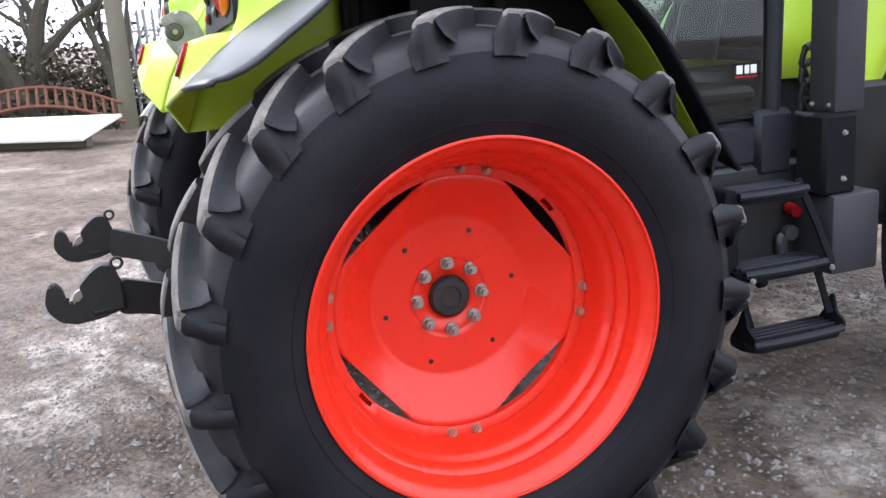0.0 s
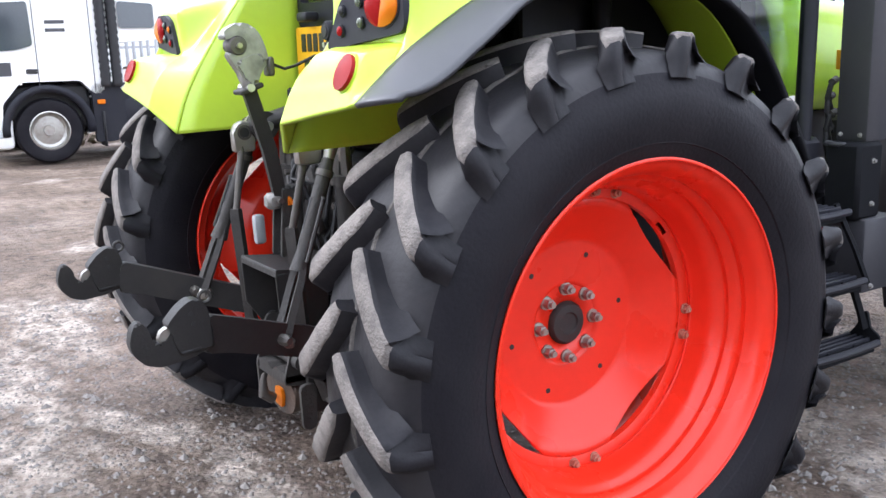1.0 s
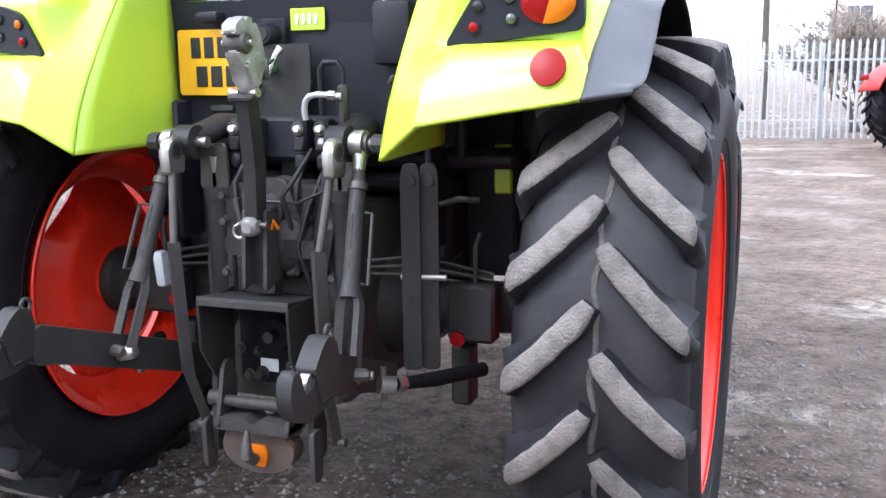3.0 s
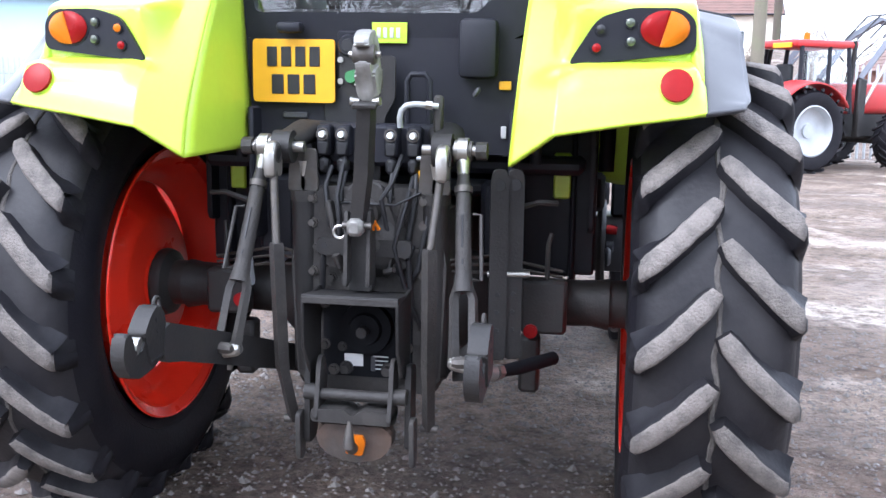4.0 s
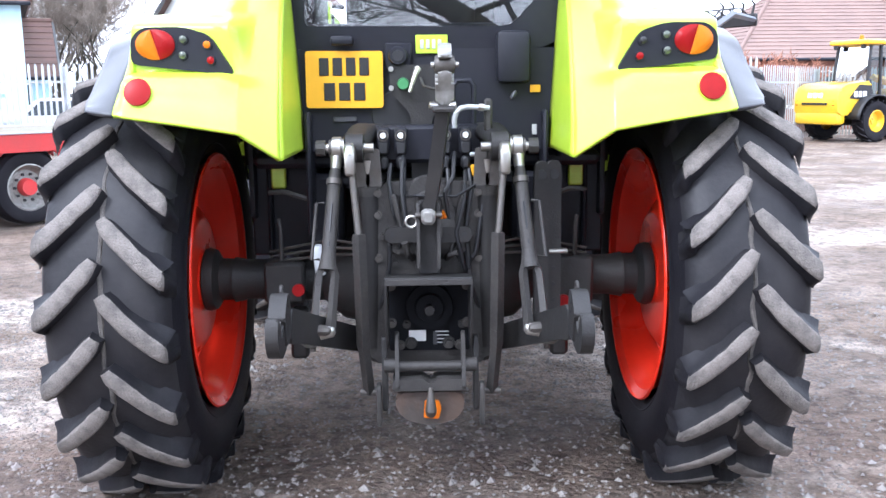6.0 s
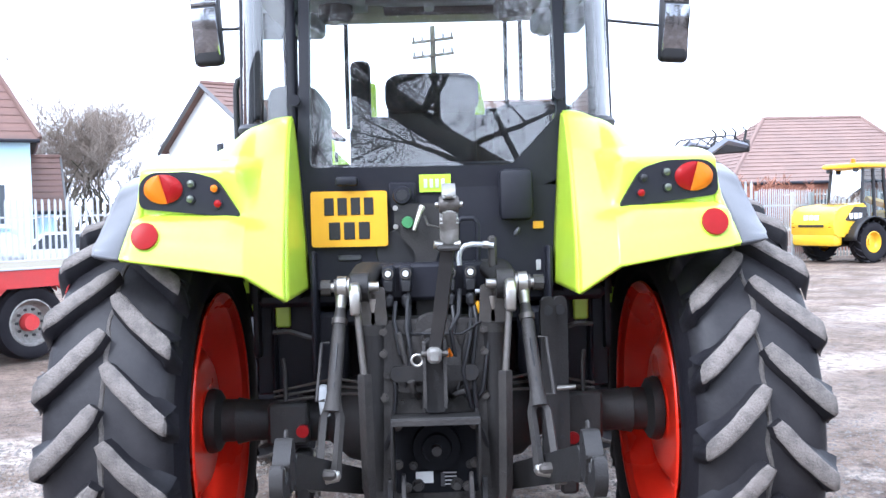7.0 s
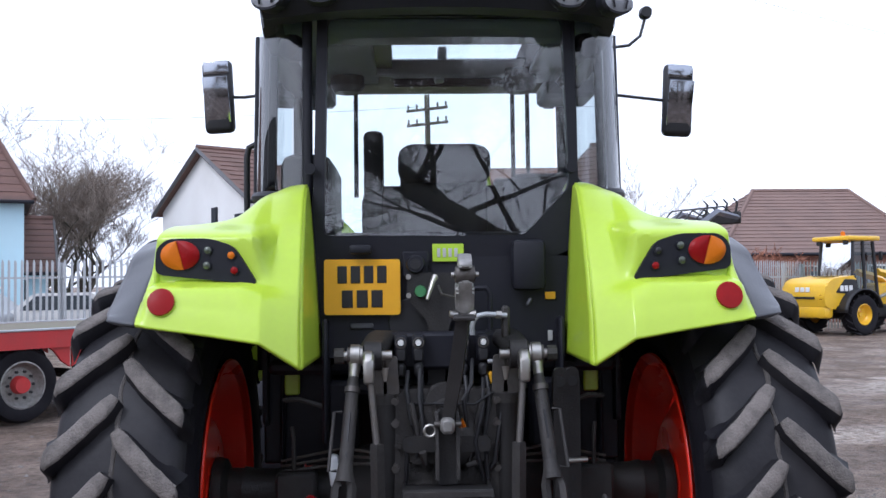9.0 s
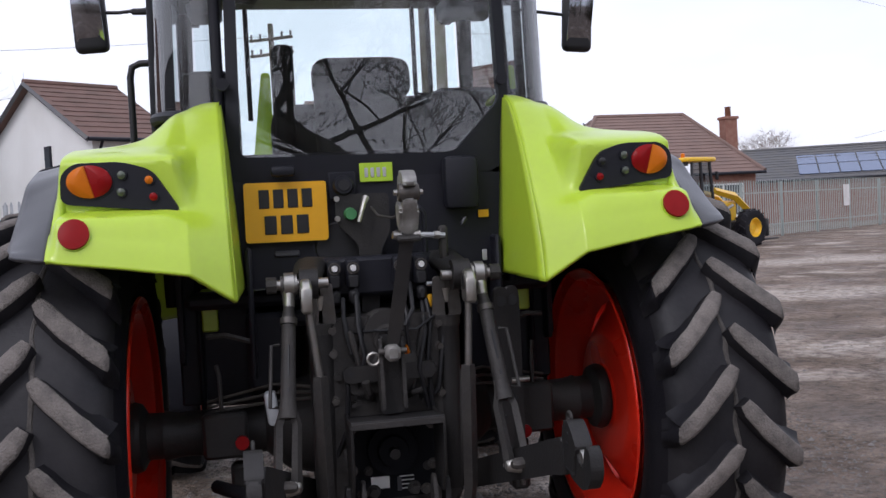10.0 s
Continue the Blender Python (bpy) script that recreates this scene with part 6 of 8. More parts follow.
bn = part("bonnet", grid(B(), bonnet_pt, lin(0, 1, 21), lin(0, 1, 20)), M["lime"], tractor, "lime-green bonnet")
thicken(bn, 0.012, 0)
part("bonnet_side", box(B(), (0, 2.55, 1.10), (0.70, 2.0, 0.36), 0.04), M["plastic"], tractor)
part("bonnet_nose", box(B(), (0, 3.70, 1.18), (0.68, 0.08, 0.60), 0.05, None, 2), M["plastic"], tractor)
for sd in (1, -1):
    # loader mounting: upright and arm
    post = part("loader_post", plate(B(), rounded([(-0.09, 1.22), (0.09, 1.22), (0.07, 1.62), (0.03, 2.02), (-0.06, 2.02), (-0.07, 1.62)], 0.03), 0.07, pose(sd * 0.58, 1.92, 0, 0, 0, 90), 0.006), M["lime"], tractor, "lime-green loader upright")
    part("post_foot", box(B(), (sd * 0.60, 1.92, 0.98), (0.14, 0.34, 0.52), 0.02), M["steel"], post)
    part("post_head", plate(B(), rounded([(-0.065, 1.80), (0.065, 1.80), (0.02, 2.36), (-0.03, 2.36)], 0.02), 0.05, pose(sd * 0.475, 1.93, 0, 0, sd * -4, 0), 0.005), M["lime"], post)
    part("post_pin", sweep(B(), [(sd * 0.53, 1.93, 1.92), (sd * 0.64, 1.93, 1.92)], 0.03, 14), M["steel"], post)
    arm = part("loader_arm", sweep(B(), [(sd * 0.58, 1.93, 1.92), (sd * 0.58, 2.5, 1.90), (sd * 0.58, 3.1, 1.66), (sd * 0.58, 3.9, 0.95), (sd * 0.58, 4.3, 0.45)], [0.07, 0.085, 0.095, 0.08, 0.06], 4), M["lime"], tractor, "lime-green front loader arm")
    part("loader_ram", sweep(B(), [(sd * 0.58, 2.0, 1.2), (sd * 0.58, 3.0, 1.5)], 0.035, 12), M["steel"], arm)
    # front fender: a black curved sheet over the wheel with a turned-down edge
    def ff(u, v):
        th = radians(-20 + 125 * v)
        r = 0.735 + 0.02 * math.sin(v * math.pi)
        edge = max(0, u - 0.82) / 0.18
        return Vector((sd * (0.80 + 0.40 * u), 2.55 - r * math.sin(th), FA + 0.03 + (r - 0.05 * edge ** 2) * math.cos(th) + 0.04))
    fz = part("front_fender", grid(B(), ff, lin(0, 1, 14), lin(0, 1, 24)), M["plastic"], tractor, "black plastic front fender")
    thicken(fz, 0.012, 0)
    part("fender_screw", sweep(B(), [(sd * 1.06, 2.55 - 0.775 * math.sin(radians(92)), 0.66), (sd * 1.06, 2.55 - 0.745 * math.sin(radians(92)), 0.66)], 0.010, 10), M["zinc"], tractor)
    part("front_axle", sweep(B(), [(0, 2.55, FA), (sd * 0.85, 2.55, FA)], 0.09, 14), M["steel"], tractor)
# yellow warning tag and hose couplings between the door and the exhaust guard
part("warning_tag", box(B(), (0.70, 1.60, 1.47), (0.05, 0.004, 0.075), 0.003), M["plate"], tractor, "yellow warning tag")
for k, z in enumerate((1.22, 1.28, 1.34, 1.40)):
    part("hose_coupling", sweep(B(), [(0.735 + 0.012 * (k % 2), 1.50, z), (0.745 + 0.012 * (k % 2), 1.46, z - 0.01)], 0.014, 10), M["iron"], tractor)
    part("loader_hose", sweep(B(), [(0.745 + 0.012 * (k % 2), 1.46, z - 0.01), (0.75, 1.45, z - 0.06), (0.74, 1.50, z - 0.14)], 0.011, 8), M["ink"], tractor)
part("grab_rail", sweep(B(), [(0.90, 1.44, 1.165), (0.83, 1.40, 1.165), (0.79, 1.40, 1.17)], 0.010, 8), M["guard"], tractor)
# black loader controls at the cab's front right
part("loader_valve", box(B(), (0.62, 2.06, 1.50), (0.10, 0.12, 0.16), 0.02), M["ink"], tractor)
part("loader_hose", sweep(B(), [(0.60, 2.04, 1.45), (0.66, 1.96, 1.30), (0.62, 1.90, 1.10)], 0.012, 8), M["ink"], tractor)

# ---- the yard's surroundings ----
def yaw_of(dx, dy):
    """Turn that sends a thing's forward (y) axis along (dx, dy)."""
    return math.degrees(math.atan2(-dx, dy))


def pale_mesh(h, w=0.066):
    """One palisade pale: folded strip with a three-pointed head."""
    bm = B()
    xs = (-w / 2, -w / 4, 0, w / 4, w / 2)
    fold = (0.0, 0.012, 0.018, 0.012, 0.0)
    tops = (h - 0.075, h - 0.02, h, h - 0.02, h - 0.075)
    f = [bm.verts.new((x, -y, 0.06)) for x, y in zip(xs, fold)]
    g = [bm.verts.new((x, -y, z)) for x, y, z in zip(xs, fold, tops)]
    f2 = [bm.verts.new((x, -y + 0.004, 0.06)) for x, y in zip(xs, fold)]
    g2 = [bm.verts.new((x, -y + 0.004, z)) for x, y, z in zip(xs, fold, tops)]
    for i in range(4):
        bm.faces.new((f[i], f[i + 1], g[i + 1], g[i]))
        bm.faces.new((f2[i + 1], f2[i], g2[i], g2[i + 1]))
        bm.faces.new((g[i], g[i + 1], g2[i + 1], g2[i]))
    bm.faces.new((f[0], g[0], g2[0], f2[0]))
    bm.faces.new((g[4], f[4], f2[4], g2[4]))
    me = bpy.data.meshes.new("pale")
    bm.to_mesh(me)
    bm.free()
    return me


def palisade(a, b, h, mat, label, spacing=0.155):
    d = Vector((b[0] - a[0], b[1] - a[1], 0))
    L = d.length
    fence = thing("fence", label, "fence", "palisade fences", pose(a[0], a[1], 0, 0, 0, math.degrees(math.atan2(d.y, d.x))))
    me = pale_mesh(h)
    me.materials.append(mat)
    for i in range(int(L / spacing) + 1):
        o = new("pale", me)
        o.parent = fence
        o.matrix_basis = pose(i * spacing, -0.03, random.uniform(-0.01, 0.01), 0, random.uniform(-0.5, 0.5))
    for z in (0.45, h - 0.45):
        part("rail", box(B(), (L / 2, 0.0, z), (L, 0.045, 0.045), 0.004), mat, fence)
    for i in range(int(L / 2.75) + 1):
        part("post", box(B(), (i * 2.75, 0.06, h / 2 - 0.05), (0.10, 0.06, h - 0.05), 0.006), mat, fence)
    return fence


galv_green = material("weathered_green_grey_steel", (0.36, 0.40, 0.38), 0.6, metal=0.2, dirt=(0.27, 0.30, 0.28), dirt_amount=0.5, grain_amount=0.1, bump=0.05)
palisade((-17.2, 20.0), (8.4, 20.2), 2.25, M["galv"], "pale galvanised palisade fence along the yard's far side")
palisade((8.6, 20.3), (11.2, 23.4), 2.05, M["galv"], "short turn of pale galvanised palisade fence")
palisade((11.3, 23.4), (30.5, 34.8), 2.05, galv_green, "grey-green palisade fence beyond the yellow loader")
palisade((-17.6, -0.1), (-17.3, 19.8), 2.25, M["galv"], "pale galvanised palisade fence behind the white truck")
sign = part("fence_sign", box(B(), (22.6, 29.95, 1.35), (0.5, 0.02, 0.85), 0.01, pose(0, 0, 0, 0, 0, 30.7)), M["boards"])
tagged(sign, "white notice board on the grey-green fence", "sign")


def tiles(parent, e0, e1, r0, r1, cols, rows, mat):
    """Overlapping roof tiles between the eaves line e0-e1 and the ridge line r0-r1, all one mesh."""
    e0, e1, r0, r1 = map(Vector, (e0, e1, r0, r1))
    n = (e1 - e0).cross(r0 - e0).normalized()
    if n.z < 0:
        n = -n
    verts, faces = [], []
    for j in range(rows):
        for i in range(cols):
            off = 0.5 if j % 2 else 0.0
            u0, u1 = (i + off) / cols, (i + off + 0.97) / cols
            u0, u1 = min(1, max(0, u0)), min(1, max(0, u1))
            if u1 - u0 < 0.002:
                continue
            v0, v1 = j / rows, min(1.0, (j + 1.12) / rows)
            k = len(verts)
            lift = random.uniform(0.0, 0.012)
            for u, v, h in ((u0, v0, 0.045 + lift), (u1, v0, 0.045 + lift), (u1, v1, 0.008), (u0, v1, 0.008)):
                p = (e0.lerp(e1, u)).lerp(r0.lerp(r1, u), v)
                verts.append(p + n * h)
            for u in (u0, u1):
                verts.append(e0.lerp(e1, u).lerp(r0.lerp(r1, u), v0) + n * 0.004)
            faces += [(k, k + 1, k + 2, k + 3), (k, k + 4, k + 5, k + 1)]
    me = bpy.data.meshes.new("tiles")
    me.from_pydata(verts, [], faces)
    me.materials.append(mat)
    ob = new("tiles", me)
    ob.parent = parent
    ob["kind"] = "stuff"
    return ob


def window(parent, x, z, w, h, y, frame_mat, bars=1):
    """A framed window set in a wall that faces -y."""
    fr = part("window", box(B(), (x, y - 0.005, z), (w + 0.12, 0.07, h + 0.12), 0.008), frame_mat, parent)
    part("pane", box(B(), (x, y - 0.043, z), (w, 0.01, h)), M["winglass"], fr)
    for k in range(bars):
        part("glazing_bar", box(B(), (x - w / 2 + w * (k + 1) / (bars + 1), y - 0.052, z), (0.045, 0.014, h)), frame_mat, fr)
    part("sill", box(B(), (x, y - 0.05, z - h / 2 - 0.09), (w + 0.25, 0.14, 0.05), 0.006), frame_mat, fr)
    return fr


def house(label, at, w, d, eaves, ridge, wall_mat, roof_mat, wins=(), gable_wins=(), chimney=None, over=0.25, hip=None):
    """A house: front wall along x at y = 0, depth d, ridge along x; gable windows are on the x = 0 end."""
    h = thing("house", label, "house", "houses round the yard", at)
    bm = B()
    v = {}
    for i, x in enumerate((0, w)):
        for j, y in enumerate((0, d)):
            for k, z in enumerate((-0.1, eaves)):
                v[i, j, k] = bm.verts.new((x, y, z))
        if not hip:
            v[i, "r"] = bm.verts.new((x, d / 2, ridge - 0.05))
    for j in (0, 1):
        bm.faces.new((v[0, j, 0], v[1, j, 0], v[1, j, 1], v[0, j, 1]))
    for i in (0, 1):
        ring = [v[i, 0, 0], v[i, 1, 0], v[i, 1, 1]] + ([] if hip else [v[i, "r"]]) + [v[i, 0, 1]]
        bm.faces.new(ring)
    part("wall", bm, wall_mat, h, smooth=False)
    drop = over * (ridge - eaves) / (d / 2)
    e = eaves - drop
    a, b = (-over, w + over)
    rl, rr = (a + hip[0], b - hip[1]) if hip else (a, b)
    quads = [((a, -over, e), (b, -over, e), (rl, d / 2, ridge), (rr, d / 2, ridge)), ((a, d + over, e), (b, d + over, e), (rl, d / 2, ridge), (rr, d / 2, ridge))]
    if hip:
        quads += [((a, -over, e), (a, d + over, e), (rl, d / 2, ridge), (rl, d / 2, ridge)), ((b, -over, e), (b, d + over, e), (rr, d / 2, ridge), (rr, d / 2, ridge))]
    bm = B()
    for q in quads:
        p = [bm.verts.new(x) for x in (q[0], q[1], q[3], q[2])]
        bm.faces.new(p if (Vector(q[2]) - Vector(q[3])).length > 0.01 else p[:3])
    rf = part("roof", bm, roof_mat, h, smooth=False)
    thicken(rf, 0.06, 0)
    for q in quads:
        L = (Vector(q[1]) - Vector(q[0])).length
        S = (Vector(q[2]) - Vector(q[0])).length
        tiles(rf, *q, max(4, int(L / 0.34)), max(4, int(S / 0.32)), roof_mat)
    part("ridge_tiles", sweep(B(), [(rl, d / 2, ridge + 0.03), (rr, d / 2, ridge + 0.03)], 0.09, 8), roof_mat, rf)
    if hip:
        for c, r in (((a, -over), rl), ((b, -over), rr)):
            part("hip_tiles", sweep(B(), [(c[0], c[1], e + 0.05), (r, d / 2, ridge + 0.04)], 0.08, 8), roof_mat, rf)
    part("gutter", sweep(B(), [(a, -over - 0.05, e - 0.02), (b, -over - 0.05, e - 0.02)], 0.055, 8), M["plastic"], h)
    part("downpipe", sweep(B(), [(0.15, -over, e - 0.05), (0.15, -0.06, e - 0.35), (0.15, -0.06, 0.0)], 0.04, 8), M["plastic"], h)
    if not hip:
        for x in (a, b):
            for y in (-over, d + over):
                part("barge_board", sweep(B(), [(x, y, e - 0.03), (x, d / 2, ridge - 0.03)], 0.07, 4), M["slate"], h)
    for x, z, ww, hh in wins:
        window(h, x, z, ww, hh, 0.0, M["whitepaint"])
    for y, z, ww, hh in gable_wins:
        fr = part("window", box(B(), (-0.0, y, z), (0.07, ww + 0.10, hh + 0.10), 0.008), M["plastic"], h)
        part("pane", box(B(), (-0.042, y, z), (0.01, ww, hh)), M["winglass"], fr)
        part("sill", box(B(), (-0.06, y, z - hh / 2 - 0.07), (0.14, ww + 0.2, 0.05), 0.005), M["plastic"], fr)
    if chimney:
        cx, cy, ct = chimney
        foot = -0.1 if cx > w else eaves
        st = part("chimney", box(B(), (cx, cy, (foot + ct) / 2), (0.52, 0.5, ct - foot), 0.01), M["brick"], h)
        part("chimney_cap", box(B(), (cx, cy, ct + 0.05), (0.62, 0.60, 0.12), 0.02), M["brick"], st)
        part("chimney_pot", lathe(B(), [(0.10, 0), (0.12, 0.05), (0.11, 0.35), (0.13, 0.40), (0.09, 0.40)], 14, axis="z"), M["rust"], st, m=pose(cx, cy, ct + 0.1))
    return h


# white gabled house: its gable end towards the yard, ridge running away to the right
gd = Vector((0.795, 0.607, 0))
house("white rendered house with a brown tiled gable roof", pose(-4.43, 21.84, 0, 0, 0, math.degrees(math.atan2(gd.y, gd.x))), 2.3, 6.2, 3.95, 5.62,
      M["render"], M["rooftile"], wins=((1.2, 3.0, 1.0, 0.9), (1.2, 1.1, 1.2, 1.1)), gable_wins=((2.4, 3.35, 0.28, 0.85), (0.7, 3.25, 0.7, 0.5)))
# pale blue house and its low brown-roofed wing
house("pale blue rendered house with a hipped brown tiled roof", pose(-17.55, 20.35, 0, 0, 0, 24), 7.0, 7.0, 4.30, 8.6, M["blue"], M["rooftile"],
      wins=((5.9, 2.2, 0.8, 1.1), (4.0, 2.2, 0.9, 1.1)), hip=(2.3, 2.3))
house("low blue outbuilding with a brown tiled roof", pose(-13.0, 25.0, 0, 0, 0, 24), 1.7, 4.0, 2.2, 3.8, M["blue"], M["rooftile"], wins=((0.8, 1.35, 0.6, 0.9),))
# long white cottage row on the left
house("long white cottage row with small windows", pose(-20.5, 2.0, 0, 0, 0, 90), 17.0, 7.0, 5.0, 7.2, M["render"], M["slate"],
      wins=((3.3, 3.72, 0.55, 0.75), (5.2, 3.72, 0.55, 0.75), (6.87, 3.72, 0.55, 0.75), (8.6, 3.72, 0.55, 0.75), (4.8, 2.0, 0.9, 0.7), (7.9, 2.0, 0.9, 0.7), (10.5, 3.72, 0.55, 0.75), (13.5, 3.72, 0.55, 0.75)))
# houses beyond the far fence, from the middle to the right
house("cream rendered house with brick quoins and a brown roof", pose(3.4, 56.0, 0), 7.0, 8.0, 6.4, 9.2, M["cream"], M["rooftile"],
      wins=((1.4, 4.6, 1.3, 1.3), (4.4, 4.6, 1.3, 1.3), (2.0, 1.8, 1.5, 1.4), (5.4, 1.8, 1.5, 1.4)))
house("wide bungalow with a hipped brown tiled roof", pose(10.75, 28.6, 0, 0, 0, 3), 7.4, 8.5, 2.55, 5.0, M["brick"], M["paletile"],
      wins=((2.5, 1.4, 1.6, 1.1), (6.0, 1.4, 1.6, 1.1)), chimney=(7.66, 2.2, 4.6), hip=(3.1, 0.85))
sol = house("low brown-roofed house with solar panels", pose(24.4, 40.6, 0, 0, 0, -28), 12.0, 7.0, 2.3, 3.9, M["brick"], M["slate"])
for r in range(2):
    for c in range(9):
        y, z = 0.75 + 1.25 * r, 2.3 + (0.75 + 1.25 * r) * 1.5 / 3.5 + 0.09
        part("solar_panel", box(B(), (2.9 + 0.98 * c, y, z), (0.92, 1.24, 0.04), 0.01, pose(0, 0, 0, 23.2)), M["solar"], sol, "dark blue solar panel")


# ---- bare trees ----
def bare_tree(label, at, height, seed, spread=0.55, trunk=0.22, levels=5, lean=(0, 0), stems=1, fork=(3, 4), twig_mat=None, category="tree", fine=0.0075, limb=None):
    rng = random.Random(seed)
    tree = thing("tree", label, category, "bare trees", pose(*at))
    limb_bm, twig_bm = B(), B()

    def grow(p, d, length, r, level):
        n = 4 if level < 2 else 3
        pts, rad = [p.copy()], [r]
        q, dd = p.copy(), d.copy()
        for i in range(n):
            dd = (dd + Vector((rng.uniform(-1, 1), rng.uniform(-1, 1), rng.uniform(-0.5, 0.8))) * 0.22).normalized()
            q = q + dd * length / n
            pts.append(q.copy())
            rad.append(r * (1 - 0.55 * (i + 1) / n))
        big = r > 0.018
        sweep(limb_bm if big else twig_bm, pts, rad, 8 if level == 0 else (5 if big else 3), caps=False)
        if level >= levels:
            return
        kids = rng.randint(*fork) + (1 if level > 1 else 0)
        for k in range(kids):
            t = rng.uniform(0.35, 1.0) if k else 1.0
            i = min(n - 1, int(t * n))
            b = pts[i].lerp(pts[i + 1], t * n - i) if t < 1 else pts[-1]
            side = Vector((rng.uniform(-1, 1), rng.uniform(-1, 1), rng.uniform(-0.15, 0.6))).normalized()
            nd = (dd * (1 - spread) + side * spread).normalized()
            grow(b, nd, length * rng.uniform(0.55, 0.80), max(fine, rad[min(i + 1, n)] * rng.uniform(0.55, 0.8)), level + 1)
    if limb:
        # one heavy limb given by its course, branching all along
        pts, rad = [Vector(q[:3]) for q in limb], [q[3] for q in limb]
        fine_pts, fine_rad = [], []
        for i in range(len(pts) - 1):
            for j in range(4):
                k = j / 4
                w = Vector((rng.uniform(-1, 1), rng.uniform(-1, 1), rng.uniform(-1, 1))) * rad[i] * 0.22 * (1 if fine_pts else 0)
                fine_pts.append(pts[i].lerp(pts[i + 1], k) + w)
                fine_rad.append(rad[i] + (rad[i + 1] - rad[i]) * k)
        sweep(limb_bm, fine_pts, fine_rad, 10, caps=False)
        for i in range(4, len(fine_pts)):
            for _ in range(2 if i > 7 else 1):
                side = Vector((rng.uniform(-1, 1), rng.uniform(-0.6, 0.6), rng.uniform(-0.35, 1.0))).normalized()
                grow(fine_pts[i], side, rng.uniform(1.3, 2.6), max(0.03, fine_rad[i] * rng.uniform(0.25, 0.5)), 1)
    for s in range(stems):
        base = Vector((rng.uniform(-0.3, 0.3) * (stems > 1), rng.uniform(-0.3, 0.3) * (stems > 1), -0.1))
        d = Vector((lean[0] + rng.uniform(-0.35, 0.35) * (stems > 1), lean[1] + rng.uniform(-0.35, 0.35) * (stems > 1), 1)).normalized()
        grow(base, d, height * 0.36, trunk, 0)
    part("trunk", limb_bm, M["bark"], tree)
    part("crown", twig_bm, twig_mat or M["twig"], tree)
    return tree


bare_tree("dense bare rounded tree behind the fence", (-12.2, 30.0, 0), 7.6, 3, 0.50, 0.13, 5, stems=5, fork=(3, 5))
bare_tree("tall thin bare tree behind the blue house", (-16.6, 36.0, 0), 11.5, 5, 0.55, 0.18, 5, stems=2)
bare_tree("bare round tree far behind the fence", (31.6, 51.3, 0), 7.3, 8, 0.6, 0.25, 5, stems=3)
bare_tree("bare shrub in front of the cream house", (3.2, 24.0, 0), 3.9, 9, 0.6, 0.06, 5, stems=6, category="shrub", fine=0.012)
bare_tree("bare shrub in front of the cream house", (5.6, 23.6, 0), 3.5, 10, 0.6, 0.06, 5, stems=6, category="shrub", fine=0.012)
bare_tree("reddish bare shrub behind the fence", (10.8, 25.6, 0), 3.3, 11, 0.6, 0.05, 4, stems=7, twig_mat=M["redtwig"], category="shrub", fine=0.014)
bare_tree("bare tree far beyond the red tractor", (13.5, 52.0, 0), 9.0, 12, 0.55, 0.2, 5, stems=2)
bare_tree("bare ivy-grown tree on the hedge bank", (-17.8, -2.2, 0), 8.5, 14, 0.5, 0.26, 5, stems=3)
bare_tree("bare tree on the hedge bank", (-18.6, -4.6, 0), 8.0, 15, 0.5, 0.2, 5, stems=3)
bare_tree("bare tree on the hedge bank", (-17.2, -0.4, 0), 6.5, 16, 0.55, 0.12, 5, stems=3)
# great tree behind the walker, mirrored in the cab's rear window
bare_tree("great bare tree with a heavy leaning limb", (4.6, -13.0, 0), 9.0, 21, 0.55, 0.34, 5, fork=(3, 4), fine=0.008,
          limb=((0.0, 0, 1.7, 0.34), (-1.6, 0.1, 2.25, 0.27), (-3.9, 0.0, 3.6, 0.20), (-5.5, 0.1, 4.6, 0.14), (-6.9, 0.3, 5.3, 0.09), (-8.2, 0.2, 6.3, 0.05)))
bare_tree("bare tree beside the great one", (-5.0, -16.0, 0), 10.0, 22, 0.55, 0.3, 5, stems=2, fine=0.012)
bare_tree("bare tree beside the great one", (8.0, -15.0, 0), 10.0, 23, 0.55, 0.3, 5, stems=2, fine=0.012)


def bramble(label, centre, size, count, seed, mat, leaf=1.0):
    """A tangled low bank: many small leaves and twigs over a mound."""
    rng = random.Random(seed)
    verts, faces = [], []
    for _ in range(count):
        p = Vector((rng.gauss(0, 0.45), rng.gauss(0, 0.45), abs(rng.gauss(0, 0.5))))
        c = Vector((centre[0] + p.x * size[0], centre[1] + p.y * size[1], p.z * size[2]))
        a = Vector((rng.uniform(-1, 1), rng.uniform(-1, 1), rng.uniform(-1, 1))).normalized() * rng.uniform(0.03, 0.09) * leaf
        b = Vector((rng.uniform(-1, 1), rng.uniform(-1, 1), rng.uniform(-1, 1))).normalized() * rng.uniform(0.02, 0.06) * leaf
        k = len(verts)
        verts += [c - a, c + b, c + a, c - b]
        faces.append((k, k + 1, k + 2, k + 3))
    me = bpy.data.meshes.new("hedge")
    me.from_pydata(verts, [], faces)
    me.materials.append(mat)
    return tagged(new("hedge", me), label, "hedge", kind="stuff")


